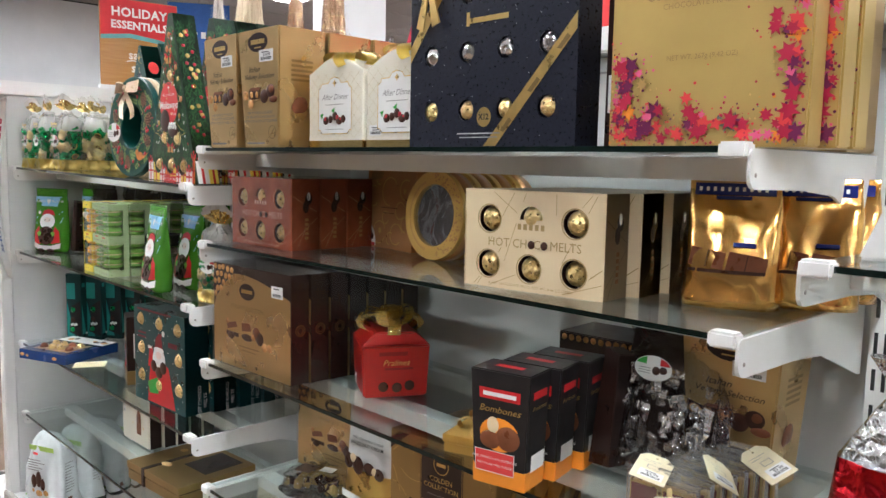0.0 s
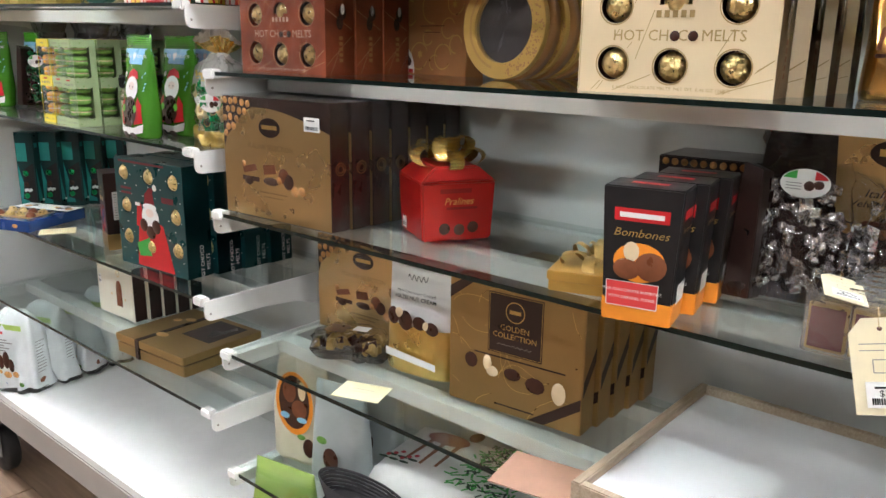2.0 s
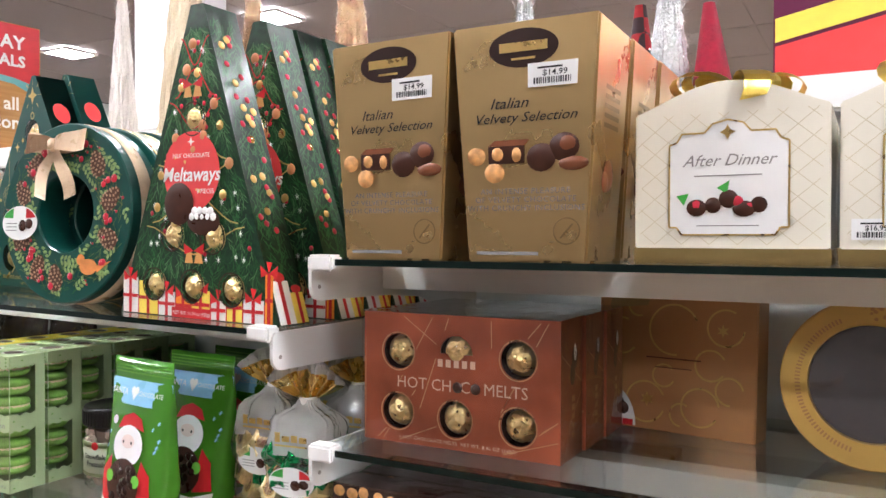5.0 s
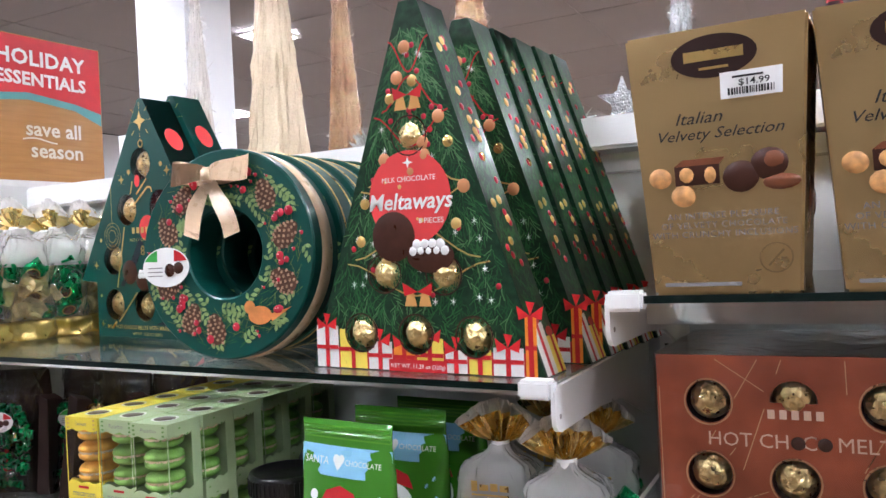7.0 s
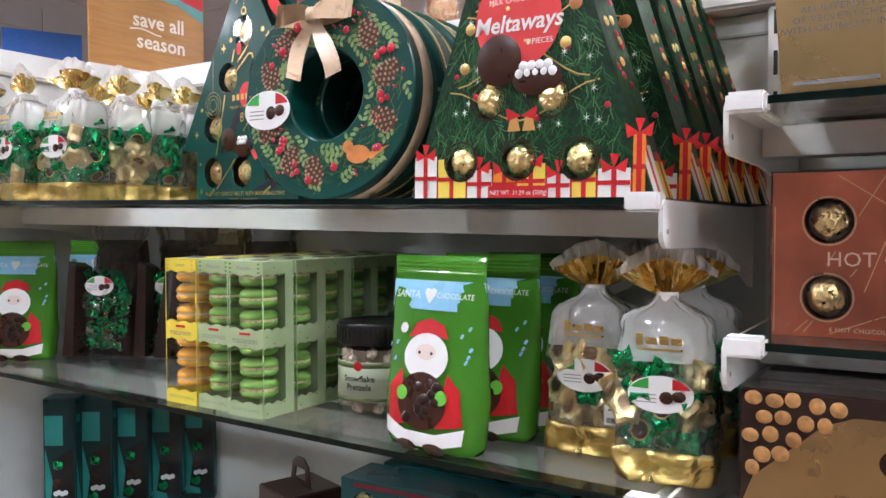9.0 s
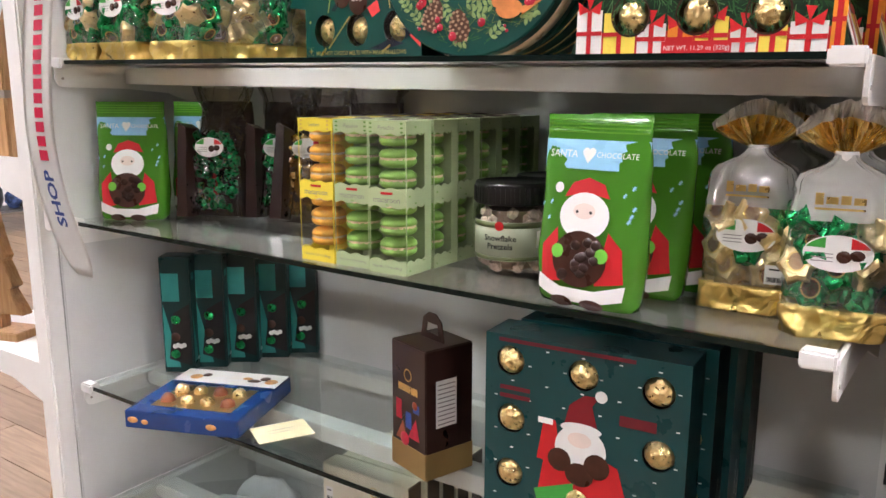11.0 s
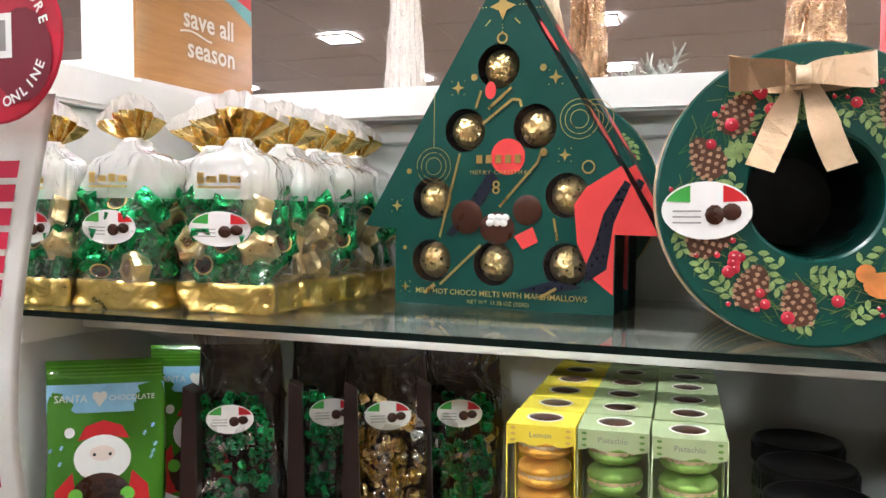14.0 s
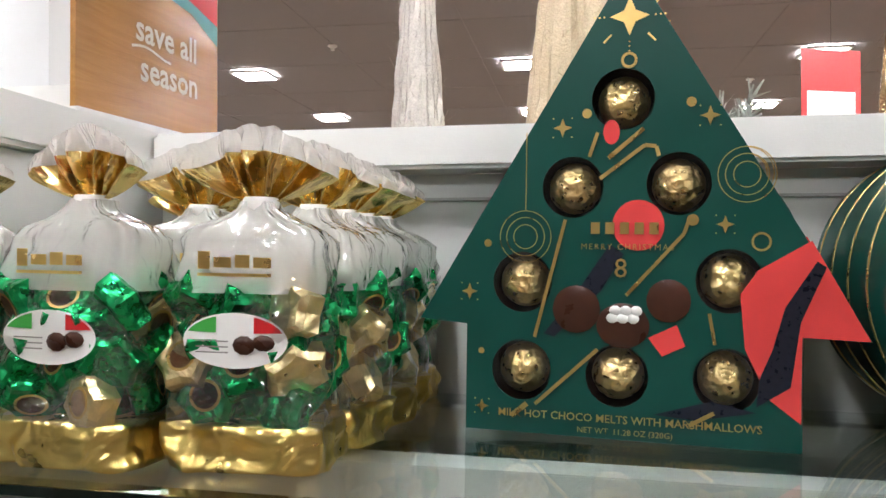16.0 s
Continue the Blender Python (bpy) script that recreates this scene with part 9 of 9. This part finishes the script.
wooden_house(-1.53, 0.085, 1.17, 0.13, 0.24, 14, 1)
wooden_house(-1.36, 0.2, 1.17, 0.13, 0.2, -10, 2)
cut_out_tree(-1.655, 0.12, 1.17, 0.12, 0.3, 20, 1)
cut_out_tree(-1.6, 0.055, 0.795, 0.15, 0.29, 18, 2)
cut_out_tree(-1.5, 0.2, 0.795, 0.15, 0.3, 20, 3)
wooden_house(-1.36, 0.45, 1.17, 0.16, 0.24, 5, 3)
wooden_tree(-1.36, 0.16, 0.795, 0.09, 0.3, 1)
wooden_tree(-1.42, 0.35, 0.795, 0.1, 0.32, 3)
wooden_tree(-1.5, 0.1, 0.2, 0.08, 0.36, 4)
wooden_tree(-1.37, 0.08, 0.2, 0.06, 0.24, 5)
wooden_tree(-1.45, 0.32, 0.2, 0.1, 0.4, 6)
wooden_tree(-1.55, 0.5, 0.2, 0.09, 0.34, 7)
t = thing("pink_pattern_box", "small white box with a pink knitted pattern", "box", (-1.3, 0.05, 0.795), 10)
part("carton", box(-0.035, 0.035, -0.03, 0.06, 0, 0.05, 0.002), PAPER, t)
art(t, "pattern_print", PINK, [star(-0.028 + 0.011 * i, 0.01 + 0.014 * j, 0.005, 0.002, 4) for i in range(6) for j in range(3)], front(-0.03), 0.0008)
art(t, "pattern_print", PINK, [rect(-0.034, 0.002, 0.034, 0.005), rect(-0.034, 0.044, 0.034, 0.047)], front(-0.03), 0.0008)
t = thing("brown_bauble", "brown felt bauble with a red hanging cord", "decoration", (-1.275, 0.02, 0.2), 0)
part("bauble", ball(0.032, (0, 0, 0.24), 1, 0.1, 3, 3), BROWN_CARD, t, smooth=True)
part("stand", box(-0.004, 0.004, -0.004, 0.004, 0, 0.22), BROWN_CARD, t)
part("cord", box(-0.002, 0.002, -0.008, -0.004, 0.02, 0.22), RED, t)

# ---- far side of the shop ----
col = slab("column", "square white building column", "column", -3.374, -3.0, 2.6, 2.97, -0.006, ROOM_H + 0.02, WALL)
t = thing("slat_panel", "white slatted display panel round a column", "panel", (-3.187, 2.585, 0), 0, kind="structure")
for k in range(14):
    part("slat", box(-0.34, 0.34, -0.02, 0.0, 0.1 + 0.15 * k, 0.243 + 0.15 * k, 0.003), WHITE_METAL, t)


def far_shelf(x, y, rz):
    t = thing("far_shelving", "dark metal shelving with blue and white homeware", "shelving", (x, y, 0), rz, group="far shelving")
    for z in (0.2, 0.65, 1.1, 1.5):
        part("shelf_board", box(-0.6, 0.6, -0.2, 0.2, z - 0.02, z), mat("dark_shelf", (0.06, 0.06, 0.065), 0.5), t)
    for sx in (-0.58, 0.58):
        for sy in (-0.18, 0.18):
            part("post", box(sx - 0.015, sx + 0.015, sy - 0.015, sy + 0.015, 0, 1.55), mat("dark_shelf", (0.06, 0.06, 0.065), 0.5), t)
    return t


BLUE_P = mat("blue_pattern", (0.05, 0.09, 0.22), 0.5, 0, 0.9, 25)
WHITE_P = mat("pale_homeware", (0.6, 0.62, 0.64), 0.5, 0, 0.3, 20)
BLACK_P = mat("dark_homeware", (0.04, 0.045, 0.05), 0.5, 0, 0.5, 20)
rng = random.Random(77)
for y0 in (0.4, 1.75, 3.1):
    far_shelf(-7.7, y0, 90)
    for z in (0.2, 0.65, 1.1, 1.5):
        for k in range(7):
            yy = y0 - 0.5 + 0.165 * k
            m = rng.choice((BLUE_P, WHITE_P, BLACK_P))
            if rng.random() < 0.5:
                h, w = rng.uniform(0.2, 0.36), rng.uniform(0.06, 0.08)
                t = thing("ceramic_vase", "patterned ceramic vase on dark shelving", "vase", (-7.66, yy, z), 0, group="ceramic vases")
                part("vessel", revolve([(w * 0.5, 0), (w, h * 0.3), (w * 0.95, h * 0.6), (w * 0.4, h * 0.85), (w * 0.5, h)], 20, cap=True), m, t, smooth=True)
            else:
                h, w = rng.uniform(0.18, 0.34), rng.uniform(0.07, 0.08)
                t = thing("folded_textile", "folded patterned textile stack on dark shelving", "textile", (-7.66, yy, z), 0, group="folded textiles")
                q = max(2, int(h / 0.06))
                for i in range(q):
                    part("fold", box(-0.15, 0.15, -w, w, h * i / q, h * (i + 1) / q - 0.004, 0.015), m, t)
for x, y, w in ((-4.5, 5.5, 1.6), (-1.2, 6.0, 1.8), (2.4, 6.0, 1.8), (-6.2, 9.5, 2.0)):
    t = thing("far_gondola", "pale stocked display gondola further off", "shelving", (x, y, 0), 0, group="far gondolas")
    part("back", box(-w / 2, w / 2, 0, 0.05, 0.0, 1.5), PANEL, t)
    for z in (0.2, 0.6, 1.0, 1.3):
        part("shelf_board", box(-w / 2, w / 2, -0.35, 0.0, z - 0.02, z), WHITE_METAL, t)
for x, y, z in ((0.9, 5.2, 2.55), (1.9, 4.8, 2.5)):
    t = thing("hanging_poster", "red and white hanging shop poster", "poster", (x, y, z), 20, group="hanging posters")
    part("sheet", box(-0.22, 0.22, -0.003, 0.003, -0.3, 0.3), CORAL, t)
    art(t, "white_field", PAPER, [rect(-0.18, -0.26, 0.18, 0.02)], front(-0.003), 0.001)
    part("hanging_wire", box(-0.001, 0.001, -0.001, 0.001, 0.3, ROOM_H + 0.02 - z), INK, t)
for x, y in ((-0.2, 4.6), (-2.9, 6.2), (1.0, 8.2), (-3.6, 3.4)):
    t = thing("ceiling_sprinkler", "small white ceiling sprinkler rose", "sprinkler", (x, y, ROOM_H), 0, group="sprinklers")
    part("rose", revolve([(0.04, 0.02), (0.045, 0.008), (0.02, 0.0), (0.012, -0.02), (0.02, -0.024)], 16, cap=True), WHITE_METAL, t, smooth=True)
t = thing("dome_camera", "small black dome security camera on the ceiling", "camera", (-0.9, 4.4, ROOM_H), 0)
part("dome", revolve([(0.07, 0.02), (0.07, 0.0), (0.055, -0.04), (0.03, -0.06), (0.001, -0.066)], 20), BLACK_CARD, t, smooth=True)
part("ring", revolve([(0.085, 0.02), (0.085, 0.0), (0.07, -0.004)], 20), WHITE_METAL, t)

# ---- floor planks by the display ----
PW, PL = 0.18, 1.2
pm = mesh_of(box(0.0015, PL - 0.0015, 0.0015, PW - 0.0015, -0.006, 0.0, 0.0012), "plank")
pm.materials.append(PLANK)
for j in range(-8, 24):
    for i in range(-7, 1):
        ob = new("plank", pm)
        ob.parent = floor
        ob.matrix_basis = pose(PL * i + (j % 3) * 0.4 - 0.6, PW * j, 0)
far = bmesh.new()
for j in range(-16, 82):
    for i in range(-8, 7):
        if not (-8 <= j < 24 and -7 <= i < 1):
            x = PL * i + (j % 3) * 0.4 - 0.6
            if x > -9 and x + PL < 8.4:
                box(x + 0.002, x + PL - 0.002, PW * j + 0.002, PW * j + PW - 0.002, -0.006, 0.0, bm=far)
tagged(part("far_planks", far, PLANK, floor), kind="stuff")
